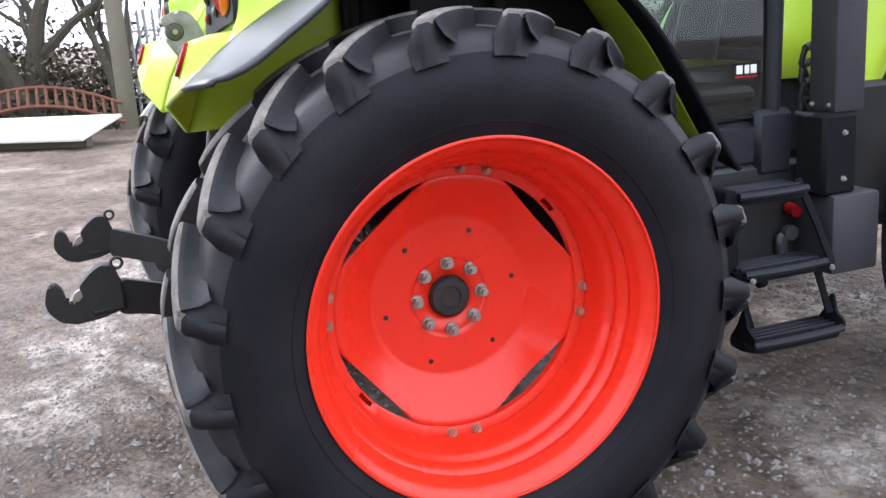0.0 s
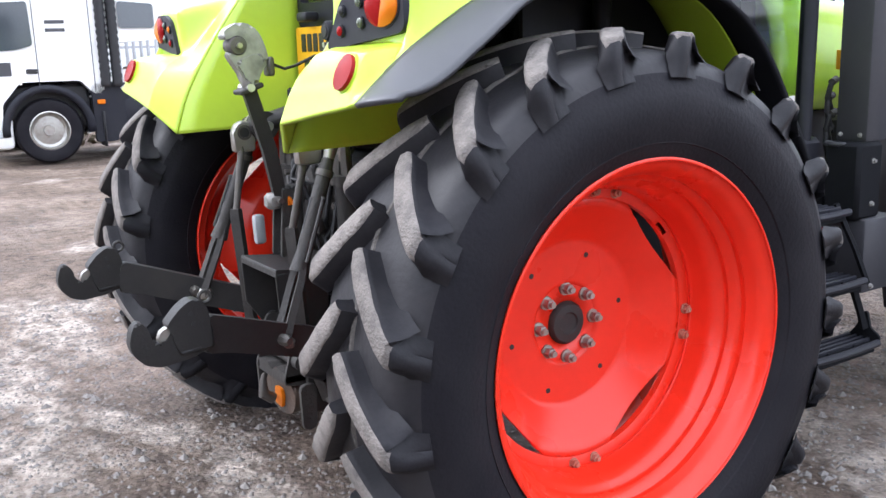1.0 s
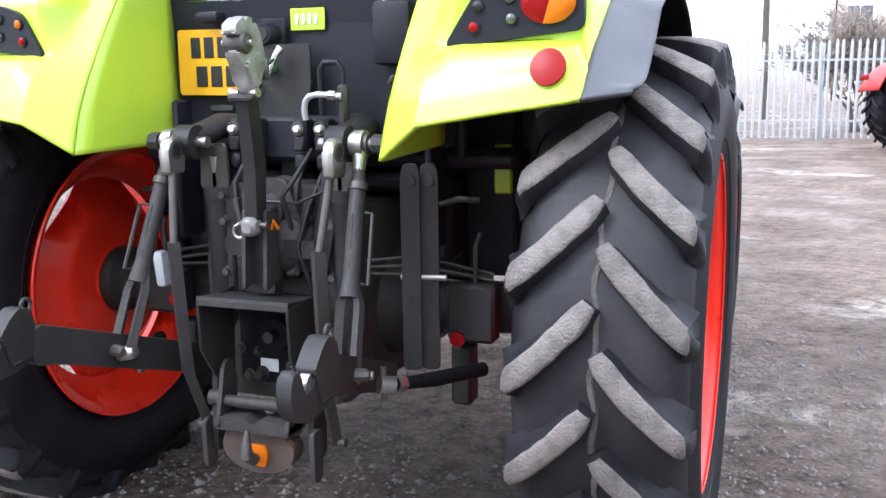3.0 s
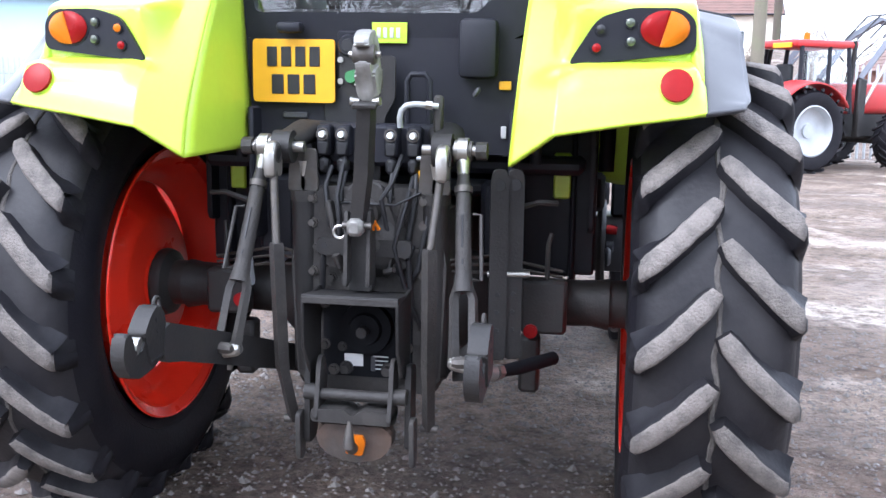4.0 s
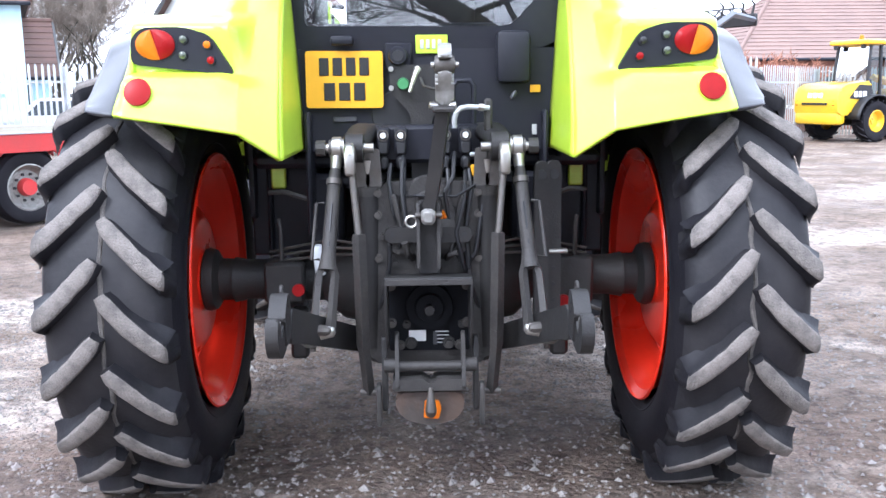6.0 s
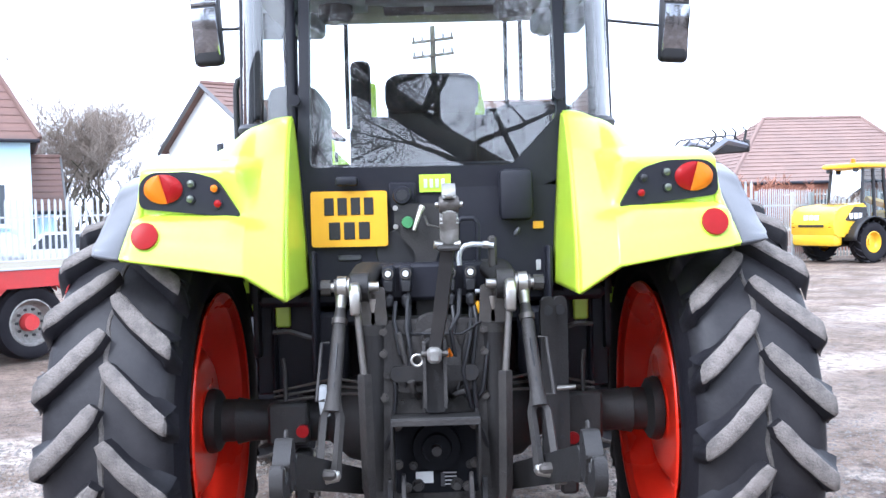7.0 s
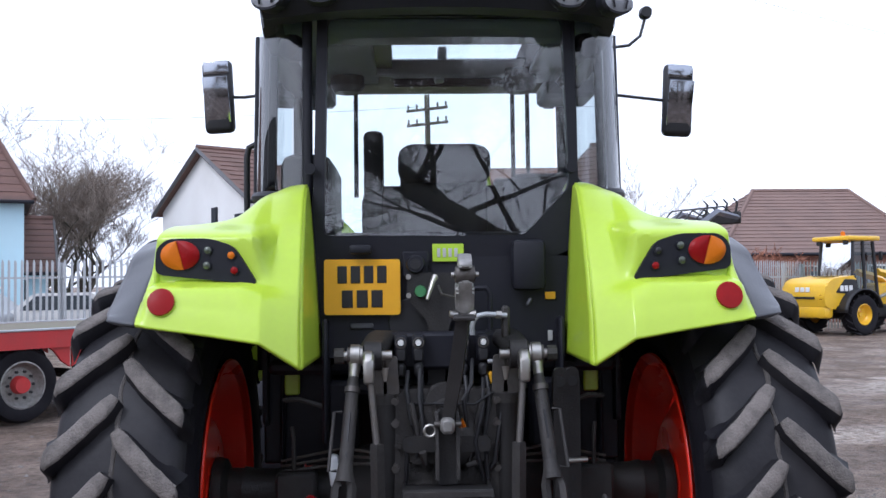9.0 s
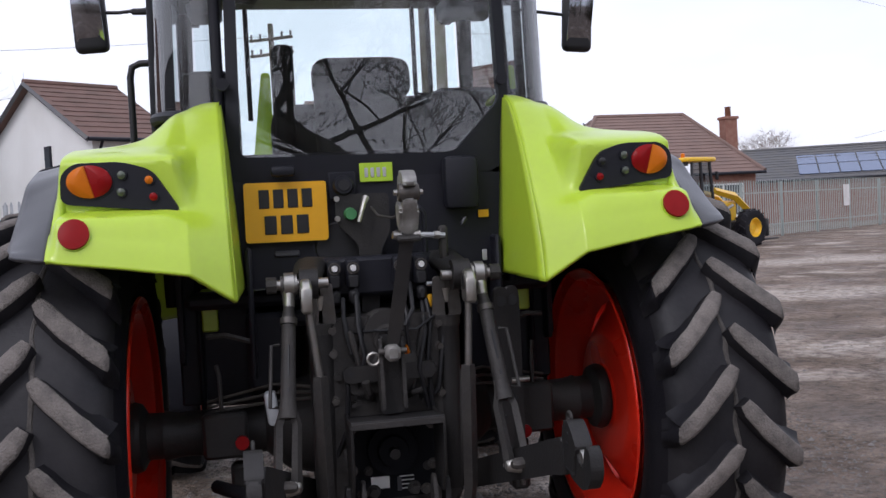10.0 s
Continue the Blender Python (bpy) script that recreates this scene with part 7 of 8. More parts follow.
bramble("tangled brown-green hedge bank below bare trees", (-18.8, -4.4), (1.8, 6.5, 1.7), 34000, 31, M["hedge"], 1.1)
bramble("tangled brown-green hedge behind the walker", (0, -19.0), (16.0, 1.6, 4.6), 70000, 32, M["hedge"], 0.7)
# never in view: added to cut the sky light from the right
bramble("unseen tangled hedge added to darken the yard's right side", (11.8, -5.5), (1.3, 8.5, 4.8), 60000, 34, M["hedge"], 1.3)
bramble("low brown verge weeds along the bank", (-15.9, -2.6), (0.5, 5.0, 0.14), 5000, 33, M["hedge"])


# ---- poles and wires ----
def pole(label, base, top, r, cross=(), mat="wood"):
    p = thing("utility_pole", label, "utility pole", "wooden poles")
    part("shaft", sweep(B(), [base, top], [r, r * 0.78], 18), M[mat], p)
    for z, w, tilt in cross:
        t = (z - base[2]) / (top[2] - base[2])
        c = Vector(base).lerp(Vector(top), t)
        part("crossarm", box(B(), c + Vector((0, -0.1, 0)), (w, 0.10, 0.10), 0.01, pose(0, 0, 0, 0, tilt)), M[mat], p)
        for k in (-0.45, -0.25, 0.25, 0.45):
            part("insulator", sweep(B(), [c + Vector((w * k, -0.1, 0.05 - w * k * math.tan(radians(tilt)))), c + Vector((w * k, -0.1, 0.22 - w * k * math.tan(radians(tilt))))], 0.04, 8), M["slate"], p)
    return p


pole("weathered wooden pole standing in the yard", (3.40, 15.2, -0.1), (3.44, 15.2, 6.7), 0.13)
pole("tall wooden power pole far behind the yard", (7.9, 41.0, -0.1), (7.85, 41.0, 18.5), 0.19, ((17.6, 0.6, 0),), "bark")
pole("mossy wooden pole beside the hedge bank", (-15.3, -0.30, -0.1), (-15.5, -0.30, 8.5), 0.17)
pole("wooden power pole with two crossarms", (0.55, 31.0, -0.1), (0.45, 31.0, 8.55), 0.125, ((8.0, 1.55, -6), (7.45, 1.55, -6)), "bark")
for a, b, sag in (((7.85, 41.0, 17.6), (60, 52, 10.0), 0.8), ((0.4, 30.9, 8.1), (-40, 34, 9.5), 0.8), ((31.3, 41.7, 4.3), (75, 60, 12.5), 0.3)):
    pts = [Vector(a).lerp(Vector(b), t) - Vector((0, 0, 4 * sag * t * (1 - t))) for t in lin(0, 1, 16)]
    tagged(part("wire", sweep(B(), pts, 0.007, 5), M["ink"]), "thin black overhead wire between poles", "wire")

# ---- boards and rusty rack lying by the hedge ----
t = thing("board", "white sheet board lying on the gravel", "board")
part("sheet", box(B(), (-13.35, -1.95, 0.30), (1.1, 2.9, 0.05), 0.008, pose(0, 0, 0, 0, 14, -38)), M["boards"], t)
part("bearer", box(B(), (-13.2, -1.9, 0.1), (0.15, 2.2, 0.2), 0.01, pose(0, 0, 0, 0, 0, -38)), M["wood"], t)
t = thing("board", "grey-green framed panel leaning by the fence", "board")
part("sheet", box(B(), (-16.0, 0.75, 0.33), (0.9, 1.45, 0.04), 0.006, pose(0, 0, 0, 0, 30, -38)), material("faded_green_board", (0.42, 0.44, 0.36), 0.7), t)
for k in (-1, 1):
    part("batten", box(B(), (-16.0 + k * 0.42, 0.75 + k * 0.56, 0.35), (0.95, 0.07, 0.05), 0.006, pose(0, 0, 0, 0, 30, -38)), M["boards"], t)
rack = thing("rack", "rusty curved steel grating beside the boards", "rack")
arc = [Vector((-14.9 - 0.35 * math.sin(t * 3.14), -3.4 + 3.0 * t, 0.35 + 0.55 * math.sin(0.35 + t * 2.5))) for t in lin(0, 1, 20)]
part("rail", sweep(B(), arc, 0.035, 6), M["rust"], rack)
part("rail", sweep(B(), [p + Vector((0.35, 0, -0.32)) for p in arc], 0.035, 6), M["rust"], rack)
for p in arc[1:-1]:
    part("slat", sweep(B(), [p, p + Vector((0.35, 0, -0.32))], 0.028, 4), M["rust"], rack)


# ---- far wheel with joined tread, for the other machines ----
def far_wheel(parent, c, R, half, rim_r, rim_mat, lugs=20, sd=1, label="", name="wheel"):
    rc = R * 0.95
    prof = [(rim_r, -half * 0.85), ((rim_r + rc) / 2, -half * 1.02), (rc * 0.94, -half * 0.95), (rc, -half * 0.6), (rc, half * 0.6), (rc * 0.94, half * 0.95), ((rim_r + rc) / 2, half * 1.02), (rim_r, half * 0.85)]
    w = part(name, lathe(B(), prof, 48, closed=True), M["tyre"], parent, label, m=pose(*c))
    if lugs:
        bm = B()
        for k in range(lugs):
            for s in (1, -1):
                a0 = (k + (0.5 if s > 0 else 0)) * math.tau / lugs
                ring = []
                for x, da in ((0.0, 0.0), (s * half * 0.5, 0.14), (s * half * 0.98, 0.24)):
                    for off in (-0.035, 0.035):
                        for r in (rc - 0.01, R):
                            a = a0 + da + off
                            ring.append(bm.verts.new((x, -r * math.sin(a), r * math.cos(a))))
                for i in range(2):
                    p, q = ring[4 * i:4 * i + 4], ring[4 * i + 4:4 * i + 8]
                    for u, v in ((0, 1), (1, 3), (3, 2)):
                        bm.faces.new((p[u], p[v], q[v], q[u]))
                e = ring[8:12]
                bm.faces.new((e[0], e[1], e[3], e[2]))
        ob = part("tread", bm, M["lug"], w)
        ob["kind"] = "stuff"
    d = sd
    prof = [(rim_r + 0.01, -half * 0.8 * d), (rim_r * 0.93, -half * 0.3 * d), (rim_r * 0.93, half * 0.35 * d), (rim_r + 0.012, half * 0.86 * d), (rim_r * 0.97, half * 0.90 * d), (rim_r * 0.88, half * 0.3 * d), (rim_r * 0.75, half * 0.12 * d), (rim_r * 0.30, half * 0.18 * d), (rim_r * 0.28, half * 0.34 * d), (0.0, half * 0.34 * d)]
    part("rim", lathe(B(), prof, 40), rim_mat, w)
    return w


# ---- red tractor with a raised front loader ----
rt = thing("tractor", "red tractor with silver rims and a raised grey front loader", "tractor", at=pose(4.05, 16.9, 0, 0, 0, yaw_of(0.83, 0.55)))
for sd in (1, -1):
    far_wheel(rt, (sd * 0.9, 0, 0.82), 0.83, 0.24, 0.49, M["galv"], 22, sd, "lugged rear tyre")
    far_wheel(rt, (sd * 0.9, 2.55, 0.60), 0.60, 0.20, 0.34, M["galv"], 20, sd, "lugged front tyre")
    bm = B()
    grid(bm, lambda u, v: Vector((sd * (0.55 + 0.58 * u), -0.98 * math.cos(radians(20 + 130 * v)), 0.86 + 0.93 * math.sin(radians(20 + 130 * v)) - 0.05 * u * u)), lin(0, 1, 8), lin(0, 1, 18))
    f = part("fender", bm, M["trailer_red"], rt, "red rear fender")
    thicken(f, 0.03, 0)
    part("tail_lamp", box(B(), (sd * 0.95, -0.93, 1.42), (0.22, 0.05, 0.10), 0.02), M["redlens"], rt)
    for y, z0 in ((0.02, 1.65), (0.75, 1.25), (1.40, 1.15)):
        part("cab_pillar", sweep(B(), [(sd * 0.64, y, z0), (sd * 0.58, y + (0.05 if y < 1 else -0.1), 2.46)], 0.045, 8), M["plastic"], rt)
    bm = B()
    bm.faces.new([bm.verts.new(p) for p in ((sd * 0.63, 0.04, 1.7), (sd * 0.63, 1.37, 1.2), (sd * 0.58, 1.30, 2.44), (sd * 0.58, 0.07, 2.44))])
    q = part("side_window", bm, M["glass"], rt, smooth=False)
    q.visible_shadow = False
    post = part("loader_post", box(B(), (sd * 0.55, 1.75, 1.25), (0.14, 0.22, 1.2), 0.03), M["steel"], rt)
    part("loader_arm", sweep(B(), [(sd * 0.55, 1.7, 1.85), (sd * 0.55, 2.5, 2.75), (sd * 0.55, 3.3, 3.15), (sd * 0.55, 4.1, 3.05)], [0.075, 0.085, 0.085, 0.06], 4), material("grey_loader_paint", (0.13, 0.14, 0.17), 0.5, dirt=(0.2, 0.19, 0.18), dirt_amount=0.4) if sd > 0 else bpy.data.materials["grey_loader_paint"], rt, "raised grey loader arm")
    part("loader_ram", sweep(B(), [(sd * 0.55, 1.8, 1.25), (sd * 0.55, 2.75, 2.7)], 0.04, 10), M["zinc"], rt)
part("cab_roof", box(B(), (0, 0.72, 2.52), (1.26, 1.65, 0.15), 0.06, None, 2), M["trailer_red"], rt, "red cab roof")
part("roof_sign", box(B(), (0.25, -0.12, 2.48), (0.5, 0.05, 0.10), 0.01), M["plate"], rt, "yellow plate on the roof edge")
part("beacon", lathe(B(), [(0, 0), (0.07, 0), (0.06, 0.14), (0.0, 0.17)], 16, axis="z"), M["orange"], rt, "orange beacon", m=pose(0.40, 0.35, 2.59))
part("cab_floor", box(B(), (0, 0.45, 1.20), (1.4, 1.5, 0.3), 0.05), M["plastic"], rt)
part("seat", box(B(), (0, 0.2, 1.75), (0.45, 0.15, 0.75), 0.05), M["seat"], rt)
part("bonnet", box(B(), (0, 2.3, 1.45), (0.72, 2.1, 0.62), 0.14, None, 3), M["trailer_red"], rt, "red bonnet")
part("engine", box(B(), (0, 2.0, 0.90), (0.5, 2.6, 0.55), 0.05), M["steel"], rt)
part("exhaust", sweep(B(), [(0.60, 1.35, 1.2), (0.60, 1.45, 2.45), (0.60, 1.42, 2.60)], 0.05, 12), M["steel"], rt)
part("bucket_carriage", box(B(), (0, 4.15, 3.05), (1.15, 0.10, 0.30), 0.03), M["steel"], rt)
for k in range(4):
    part("carriage_tine", sweep(B(), [(-0.45 + 0.3 * k, 4.12, 3.15), (-0.45 + 0.3 * k, 4.20, 3.42), (-0.45 + 0.3 * k, 4.05, 3.52)], [0.035, 0.03, 0.015], 6), M["steel"], rt)
    part("arm_hose", sweep(B(), [(0.50 - 0.33 * k, 2.3, 2.70), (0.50 - 0.33 * k, 2.9, 3.22), (0.50 - 0.33 * k, 3.6, 3.30), (0.45 - 0.3 * k, 4.05, 3.12)], 0.02, 6), M["ink"], rt)
part("axle", sweep(B(), [(-0.8, 0, 0.82), (0.8, 0, 0.82)], 0.12, 12), M["steel"], rt)
part("front_axle", sweep(B(), [(-0.8, 2.55, 0.60), (0.8, 2.55, 0.60)], 0.09, 12), M["steel"], rt)

# ---- yellow wheeled loader ----
yl = thing("loader", "yellow wheeled loader with a dark glazed cab parked by the fence", "loader", at=pose(11.56, 22.0, 0, 0, 0, yaw_of(0.91, 0.42)))
for sd in (1, -1):
    for y in (0, 2.40):
        far_wheel(yl, (sd * 0.82, y, 0.56), 0.57, 0.20, 0.28, M["yellow"], 16, sd, "loader tyre with yellow rim")
    for y0, y1 in ((0.02, 0.16), (0.55, 0.55), (1.05, 0.95)):
        part("cab_pillar", sweep(B(), [(sd * 0.58, y0, 1.0), (sd * 0.53, y1, 2.56)], 0.045, 8), M["ink"], yl)
    bm = B()
    bm.faces.new([bm.verts.new(p) for p in ((sd * 0.57, 0.05, 1.15), (sd * 0.57, 1.03, 1.05), (sd * 0.52, 0.94, 2.55), (sd * 0.52, 0.18, 2.55))])
    q = part("side_window", bm, M["dark_glass"], yl, smooth=False)
    q.visible_shadow = False
    part("dark_panel", plate(B(), rounded([(-0.80, 1.16), (0.0, 1.10), (0.0, 1.50), (-0.45, 1.52)], 0.05), 0.02, pose(sd * 0.755, 0, 0, 0, 0, 90), 0.004), M["ink"], yl, "black side panel")
    for k in range(3):
        part("white_mark", box(B(), (sd * 0.770, -0.58 + 0.17 * k, 1.27), (0.008, 0.13, 0.15), 0.003), M["whitepaint"], yl, "plain white mark")
    bm = B()
    grid(bm, lambda u, v: Vector((sd * (0.58 + 0.46 * u), -0.72 * math.cos(radians(5 + 160 * v)), 0.56 + 0.68 * math.sin(radians(5 + 160 * v)))), lin(0, 1, 5), lin(0, 1, 16))
    thicken(part("rear_fender", bm, M["ink"], yl), 0.03, 0)
    part("loader_arm", sweep(B(), [(sd * 0.35, 1.35, 1.72), (sd * 0.35, 2.3, 1.52), (sd * 0.35, 2.9, 1.12), (sd * 0.35, 3.45, 0.58)], [0.10, 0.13, 0.12, 0.08], 4), M["yellow"], yl, "yellow lift arm")
    part("ram", sweep(B(), [(sd * 0.35, 1.4, 1.0), (sd * 0.35, 2.2, 1.25)], 0.05, 10), M["zinc"], yl)
    part("work_lamp", box(B(), (sd * 0.45, -0.02, 2.52), (0.16, 0.07, 0.12), 0.02), M["ink"], yl)
    part("mirror", box(B(), (sd * 0.78, 0.95, 2.15), (0.12, 0.05, 0.25), 0.02), M["ink"], yl)
    part("tail_lamp", box(B(), (sd * 0.62, -1.20, 1.04), (0.12, 0.05, 0.16), 0.02), M["redlens"], yl)
hood = [(-1.16, 0.72), (-1.24, 1.05), (-1.14, 1.40), (-0.85, 1.54), (0.0, 1.62), (0.0, 0.98), (-0.62, 0.98), (-0.72, 0.72)]
bd = part("engine_cover", plate(B(), rounded(hood, 0.09), 1.50, pose(0, 0, 0, 0, 0, 90), 0.05), M["yellow"], yl, "yellow engine cover")
for k in range(3):
    part("white_mark", box(B(), (-0.18 + 0.18 * k, -1.215, 1.24), (0.14, 0.012, 0.13), 0.003, pose(0, 0, 0, -6)), M["whitepaint"], bd, "plain white mark")
part("counterweight", box(B(), (0, -1.02, 0.64), (1.46, 0.34, 0.34), 0.09, None, 2), M["yellow"], yl)
part("grille", box(B(), (0, -1.235, 1.02), (0.85, 0.03, 0.06), 0.004), M["ink"], yl)
for k in range(5):
    part("vent_slot", box(B(), (0.2, -0.75 + 0.14 * k, 1.592), (0.5, 0.06, 0.02), 0.004), M["ink"], bd)
part("chassis", box(B(), (0, 1.0, 0.62), (0.8, 3.6, 0.36), 0.05), M["steel"], yl)
part("front_frame", box(B(), (0, 1.95, 1.0), (0.6, 1.1, 0.8), 0.08), M["yellow"], yl)
part("cab_base", box(B(), (0, 0.52, 0.98), (1.18, 1.06, 0.40), 0.05), M["ink"], yl)
part("cab_roof", box(B(), (0, 0.52, 2.64), (1.28, 1.25, 0.13), 0.05, None, 2), M["yellow"], yl, "yellow cab roof")
part("beacon", lathe(B(), [(0, 0), (0.07, 0), (0.06, 0.13), (0.0, 0.16)], 14, axis="z"), M["orange"], yl, "orange beacon", m=pose(0.1, 0.3, 2.70))
part("seat", box(B(), (0, 0.45, 1.55), (0.48, 0.16, 0.75), 0.05), M["seat"], yl)
part("steering_column", sweep(B(), [(0, 0.95, 1.1), (0, 0.80, 1.65)], 0.06, 8), M["ink"], yl)
bm = B()
bm.faces.new([bm.verts.new(p) for p in ((-0.56, 0.03, 1.3), (0.56, 0.03, 1.3), (0.51, 0.17, 2.56), (-0.51, 0.17, 2.56))])
q = part("rear_window", bm, M["dark_glass"], yl, smooth=False)
q.visible_shadow = False
part("fork_carriage", box(B(), (0, 3.52, 0.52), (1.3, 0.10, 0.55), 0.03), M["ink"], yl, "black fork carriage")
for x in (-0.3, 0.3):
    part("fork", box(B(), (x, 3.98, 0.14), (0.12, 0.95, 0.05), 0.01), M["ink"], yl)
part("axle", sweep(B(), [(-0.75, 0, 0.56), (0.75, 0, 0.56)], 0.1, 10), M["steel"], yl)

# ---- red low-loader trailer ----
tr = thing("trailer", "red low-loader trailer with red hub caps", "trailer", at=pose(-6.09, 7.07, 0, 0, 0, -38))
part("deck", box(B(), (0, 2.0, 1.02), (2.25, 5.0, 0.10), 0.02), M["wood"], tr, "worn timber deck")
for sd in (1, -1):
    bm = plate(B(), rounded([(-0.6, 0.86), (4.6, 0.86), (4.6, 1.06), (-0.6, 1.06)], 0.03), 0.10, pose(sd * 1.20, 0, 0, 0, 0, 90), 0.01)
    beam = part("side_beam", bm, M["trailer_red"], tr, "red side beam")
    part("deck_edge", box(B(), (sd * 1.215, 2.0, 1.075), (0.10, 5.2, 0.022), 0.004), M["galv"], beam)
    for y in (0.98, 2.13):
        arch = [(y - 0.56, 0.88), (y - 0.56, 0.62)] + [(y - 0.51 * math.cos(a), 0.45 + 0.51 * math.sin(a)) for a in lin(0.5, math.pi - 0.5, 15)] + [(y + 0.56, 0.62), (y + 0.56, 0.88), (y + 0.40, 1.0), (y - 0.40, 1.0)]
        part("wheel_arch", plate(B(), arch, 0.04, pose(sd * 1.19, 0, 0, 0, 0, 90), 0.004), M["trailer_red"], beam, "red wheel arch")
        w = far_wheel(tr, (sd * 1.05, y, 0.45), 0.452, 0.14, 0.265, M["worn_light"], 0, sd, "trailer tyre")
        part("hub_cap", lathe(B(), [(0, 0.12 * sd), (0.09, 0.12 * sd), (0.105, 0.06 * sd), (0.105, -0.05 * sd)], 20), M["trailer_red"], w, "red hub cap")
        for k in range(10):
            a = k * math.tau / 10
            part("wheel_nut", sweep(B(), [(0.05 * sd, 0.155 * math.cos(a), 0.155 * math.sin(a)), (0.075 * sd, 0.155 * math.cos(a), 0.155 * math.sin(a))], 0.018, 6), M["ink"], w)
for y in (0.98, 2.13):
    part("axle", sweep(B(), [(-0.95, y, 0.45), (0.95, y, 0.45)], 0.06, 8), M["steel"], tr)
part("end_beam", box(B(), (0, -0.60, 0.86), (2.30, 0.10, 0.38), 0.02), M["trailer_red"], tr, "red end beam")
part("rear_block", box(B(), (0.0, -0.5, 0.60), (0.5, 0.2, 0.2), 0.02), M["ink"], tr)

# ---- white truck ----
tk = thing("truck", "white lorry cab with a dark chassis", "truck", at=pose(-13.6, 1.2, 0, 0, 0, yaw_of(-0.05, -1.0)))
bm = B()
side = rounded([(0.78, 0.55), (0.86, 1.2), (0.80, 1.9), (0.66, 2.7), (0.45, 3.35), (-1.75, 3.45), (-1.75, 1.85), (-0.85, 1.80), (-0.85, 1.05), (-0.70, 1.05), (-0.50, 1.26), (0.35, 1.26), (0.62, 0.95), (0.66, 0.55)], 0.05)
plate(bm, side, 2.42, pose(0, 0, 0, 0, 0, 90), 0.03)
cabin = part("cabin", bm, M["whitepaint"], tk, "white lorry cab")
for sd in (1, -1):
    win = rounded([(0.72, 1.72), (0.60, 2.42), (0.14, 2.44), (0.12, 1.80), (0.35, 1.74)], 0.05)
    part("door_window", plate(B(), win, 0.02, pose(sd * 1.22, 0, 0, 0, 0, 90)), M["winglass"], cabin, "dark door window")
    part("rear_window", plate(B(), rounded([(-1.15, 2.03), (-1.70, 2.03), (-1.70, 2.40), (-1.15, 2.44)], 0.06), 0.02, pose(sd * 1.22, 0, 0, 0, 0, 90)), M["winglass"], cabin)
    for y in (0.08, -0.72):
        part("door_seam", box(B(), (sd * 1.214, y, 1.95), (0.006, 0.012, 1.7)), M["flare"], cabin)
    part("door_handle", box(B(), (sd * 1.222, 0.17, 1.42), (0.03, 0.16, 0.07), 0.01), M["ink"], cabin)
    part("sticker", box(B(), (sd * 1.2145, 0.58, 1.46), (0.006, 0.26, 0.20), 0.02), M["flare"], cabin, "grey picture sticker on the door")
    part("text_bar", box(B(), (sd * 1.2145, -0.22, 2.14), (0.006, 0.28, 0.05), 0.004), M["flare"], cabin)
    part("text_bar", box(B(), (sd * 1.2145, -0.22, 2.02), (0.006, 0.28, 0.05), 0.004), M["flare"], cabin)
    bm = B()
    grid(bm, lambda u, v: Vector((sd * (0.92 + 0.32 * u), -0.62 * math.cos(radians(-5 + 190 * v)), 0.52 + 0.64 * math.sin(radians(-5 + 190 * v)))), lin(0, 1, 4), lin(0, 1, 18))
    thicken(part("wheel_arch", bm, M["plastic"], tk, "black wheel arch"), 0.11, 0)
    part("wheel_housing", box(B(), (sd * 0.86, 0.0, 0.86), (0.30, 1.30, 0.72), 0.05), M["ink"], tk)
    part("side_skirt", plate(B(), rounded([(-0.66, 0.30), (-0.66, 1.20), (-1.30, 1.20), (-1.30, 0.42), (-0.95, 0.30)], 0.05), 0.10, pose(sd * 1.16, 0, 0, 0, 0, 90), 0.01), M["plastic"], tk, "black side skirt behind the wheel")
    far_wheel(tk, (sd * 1.05, 0, 0.52), 0.52, 0.15, 0.29, M["zinc"], 0, sd, "lorry tyre with a bright rim")
    far_wheel(tk, (sd * 1.0, -3.7, 0.52), 0.52, 0.26, 0.29, M["zinc"], 0, sd, "lorry tyre with a bright rim")
    part("tank", box(B(), (sd * 1.0, -1.75, 0.72), (0.45, 1.3, 0.55), 0.08, None, 2), M["plastic"], tk)
    part("mudflap", box(B(), (sd * 1.05, -0.80, 0.50), (0.42, 0.03, 0.55), 0.01), M["ink"], tk)
    part("side_lamp", box(B(), (sd * 1.245, -0.78, 0.92), (0.03, 0.12, 0.07), 0.01), M["orange"], tk)
    part("mirror", box(B(), (sd * 1.40, 0.72, 2.35), (0.20, 0.10, 0.55), 0.04), M["ink"], tk)
    part("mirror_arm", sweep(B(), [(sd * 1.2, 0.55, 2.6), (sd * 1.40, 0.72, 2.6)], 0.02, 6), M["ink"], tk)
    part("step", box(B(), (sd * 1.12, 0.70, 0.50), (0.2, 0.2, 0.10), 0.02), M["galv"], tk)
for k in (0, 1):
    bm = B()
    pts = [(-1.24, -0.88 - 0.17 * k, 1.15 + 0.055 * j) for j in range(42)]
    sweep(bm, pts, [0.085 if j % 2 else 0.068 for j in range(42)], 12)
    part("air_hose", bm, M["ink"], tk, "ribbed black air intake")
part("chassis", box(B(), (0, -2.4, 0.82), (0.95, 5.2, 0.3), 0.03), M["steel"], tk)
part("bumper", box(B(), (0, 0.66, 0.52), (2.40, 0.30, 0.5), 0.08, None, 2), M["whitepaint"], tk)
part("catwalk", box(B(), (0, -1.75, 1.06), (1.6, 1.1, 0.05), 0.01), M["galv"], tk)
part("fifth_wheel", box(B(), (0, -3.2, 1.12), (0.9, 0.9, 0.2), 0.05), M["steel"], tk)
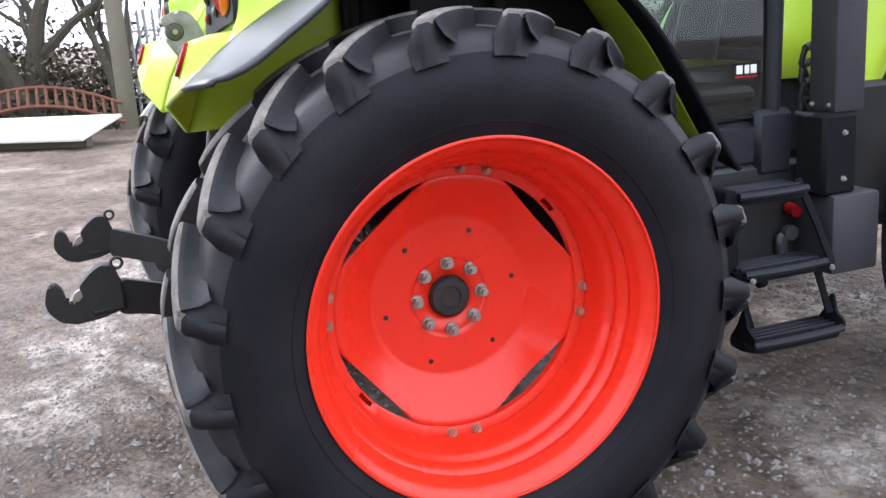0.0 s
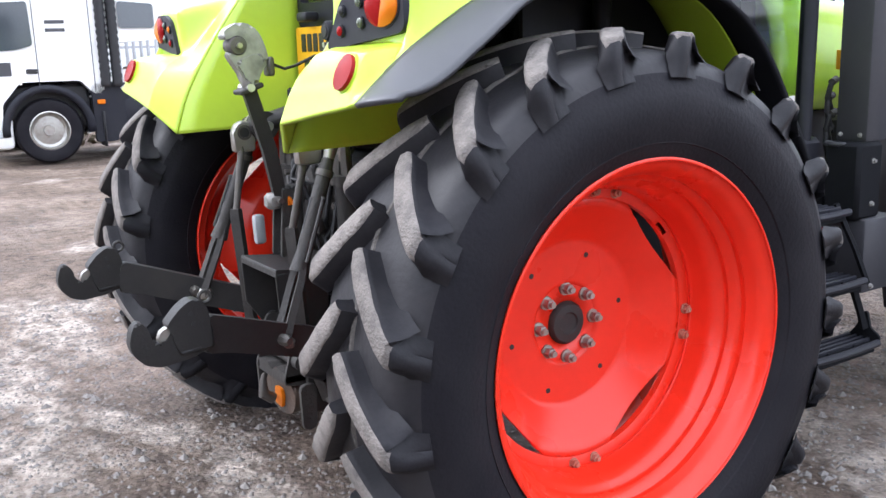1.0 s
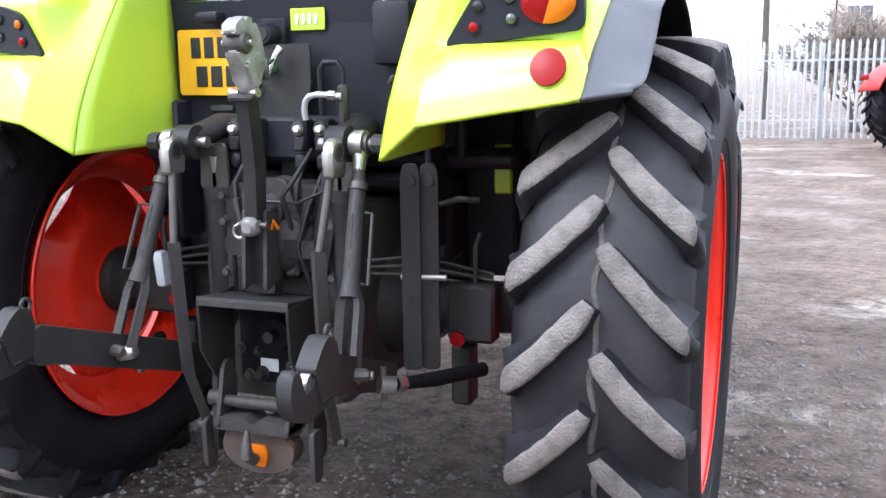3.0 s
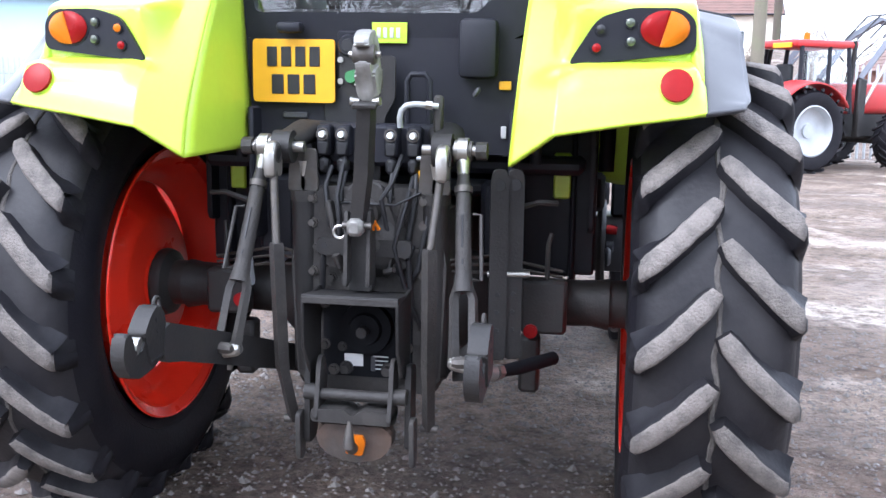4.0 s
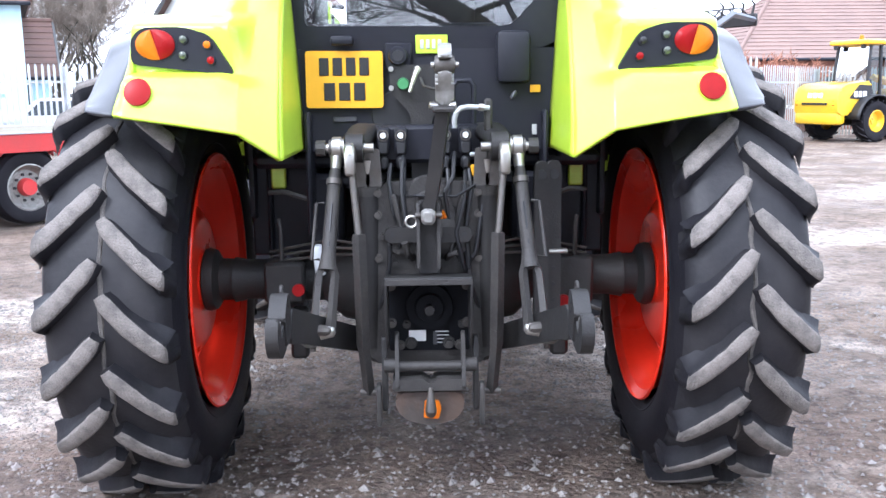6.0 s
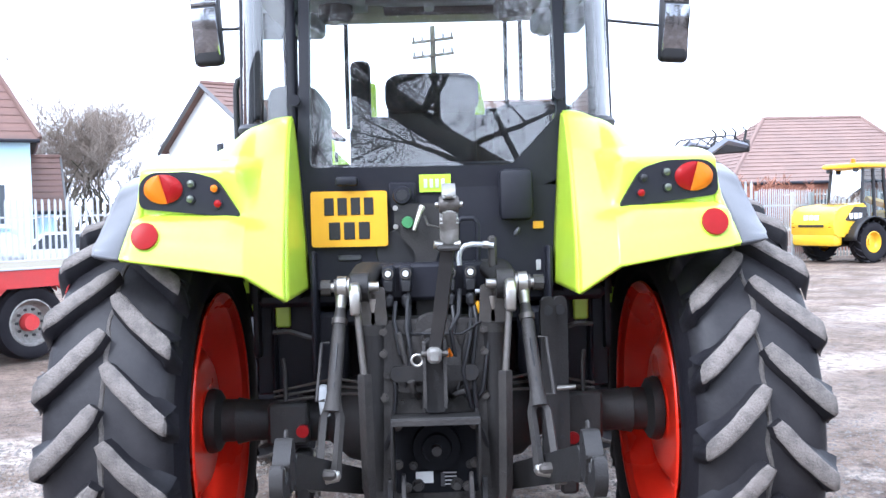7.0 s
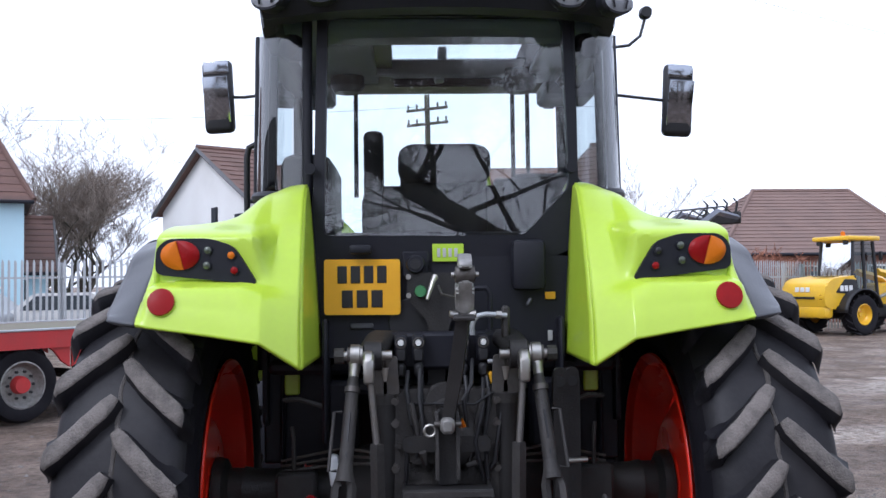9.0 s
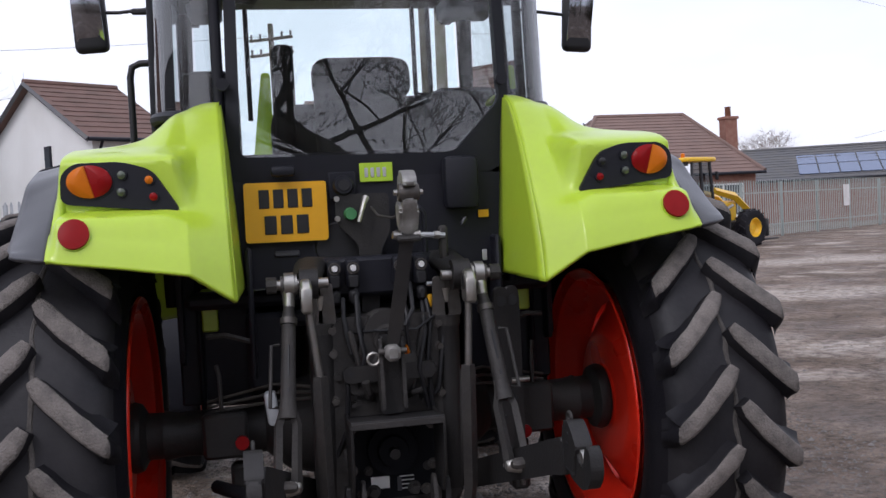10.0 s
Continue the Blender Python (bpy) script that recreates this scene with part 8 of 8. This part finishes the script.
for k in (-0.7, 0.7):
    part("headboard_post", sweep(B(), [(k, -2.35, 1.0), (k, -2.35, 1.95)], 0.035, 6), M["steel"], tk)
part("headboard", sweep(B(), [(-0.9, -2.35, 1.95), (0.9, -2.35, 1.95)], 0.035, 6), M["steel"], tk)
gn = thing("trailer", "red gooseneck resting on the lorry's coupling", "trailer", at=pose(-14.3, 4.0, 0))
neck = part("neck", sweep(B(), [(0, -0.62, 2.22), (0, -0.25, 1.80), (0, 0.15, 1.70), (0, 1.2, 1.72), (0, 3.6, 1.60)], [0.07, 0.09, 0.11, 0.11, 0.12], 4), M["trailer_red"], gn)
part("lower_beam", sweep(B(), [(0, -0.15, 1.36), (0, 1.1, 1.40), (0, 3.6, 1.36)], [0.10, 0.12, 0.12], 4), M["trailer_red"], gn)
part("web", plate(B(), rounded([(-0.1, 1.30), (0.35, 1.34), (0.15, 1.72), (-0.2, 1.72)], 0.04), 0.06, pose(0, 0, 0, 0, 0, 90), 0.006), M["trailer_red"], gn)
part("skid", box(B(), (0, 0.5, 1.27), (0.8, 0.9, 0.06), 0.02), M["steel"], gn)
part("side_beam", box(B(), (0.95, 2.6, 1.42), (0.12, 2.2, 0.22), 0.02), M["trailer_red"], gn)
part("cross_beam", box(B(), (0, 3.5, 1.42), (2.0, 0.2, 0.22), 0.02), M["trailer_red"], gn)
# parked cars far behind the fence, low and pale
for x, y, col in ((-12.6, 21.6, "galv"), (-9.4, 21.9, "whitepaint")):
    car = thing("car", "pale car parked behind the palisade fence", "car", "cars behind the fence", pose(x, y, 0, 0, 0, 80))
    prof = rounded([(-2.0, 0.35), (2.0, 0.35), (2.05, 0.75), (1.2, 0.92), (0.55, 1.40), (-1.1, 1.42), (-1.75, 0.98), (-2.05, 0.85)], 0.15)
    part("body", plate(B(), prof, 1.65, pose(0, 0, 0, 0, 0, 90), 0.06), M[col], car)
    part("window", plate(B(), rounded([(0.95, 0.95), (0.48, 1.33), (-1.0, 1.34), (-1.45, 0.98)], 0.05), 1.67, pose(0, 0, 0, 0, 0, 90)), M["winglass"], car)
    for a in (-1.25, 1.25):
        for b in (-0.72, 0.72):
            far_wheel(car, (b, a, 0.31), 0.31, 0.1, 0.19, M["galv"], 0, 1 if b > 0 else -1)

# ---- loose stones on the yard, nearest the camera's way ----
rng = random.Random(77)
verts, faces = [], []
for _ in range(30000):
    if rng.random() < 0.75:
        x, y = rng.uniform(-3.5, 3.2), rng.uniform(-2.6, 3.0)
    else:
        x, y = rng.uniform(-8, 8), rng.uniform(-3, 12)
    r = rng.uniform(0.004, 0.011) * (2.2 if rng.random() < 0.07 else 1.0)
    z = (rise(x, y) if abs(x) <= 6 and abs(y) <= 6 else 0.0) + r * 0.15
    k = len(verts)
    a0 = rng.uniform(0, 6.28)
    ring = [(x + r * rng.uniform(0.7, 1.3) * math.cos(a0 + i * 1.2566), y + r * rng.uniform(0.7, 1.3) * math.sin(a0 + i * 1.2566), z) for i in range(5)]
    verts += [*ring, (x, y, z + r * rng.uniform(0.5, 1.0))]
    faces += [(k + i, k + (i + 1) % 5, k + 5) for i in range(5)]
me = bpy.data.meshes.new("gravel")
me.from_pydata(verts, [], faces)
stone_mat = material("loose_stones", (0.23, 0.21, 0.195), 0.85, dirt=(0.12, 0.11, 0.10), dirt_amount=0.8, dirt_scale=30, grain_amount=0.3, bump=0.2)
me.materials.append(stone_mat)
tagged(new("gravel", me), "loose grey-brown gravel stones scattered on the yard", "gravel", kind="stuff")
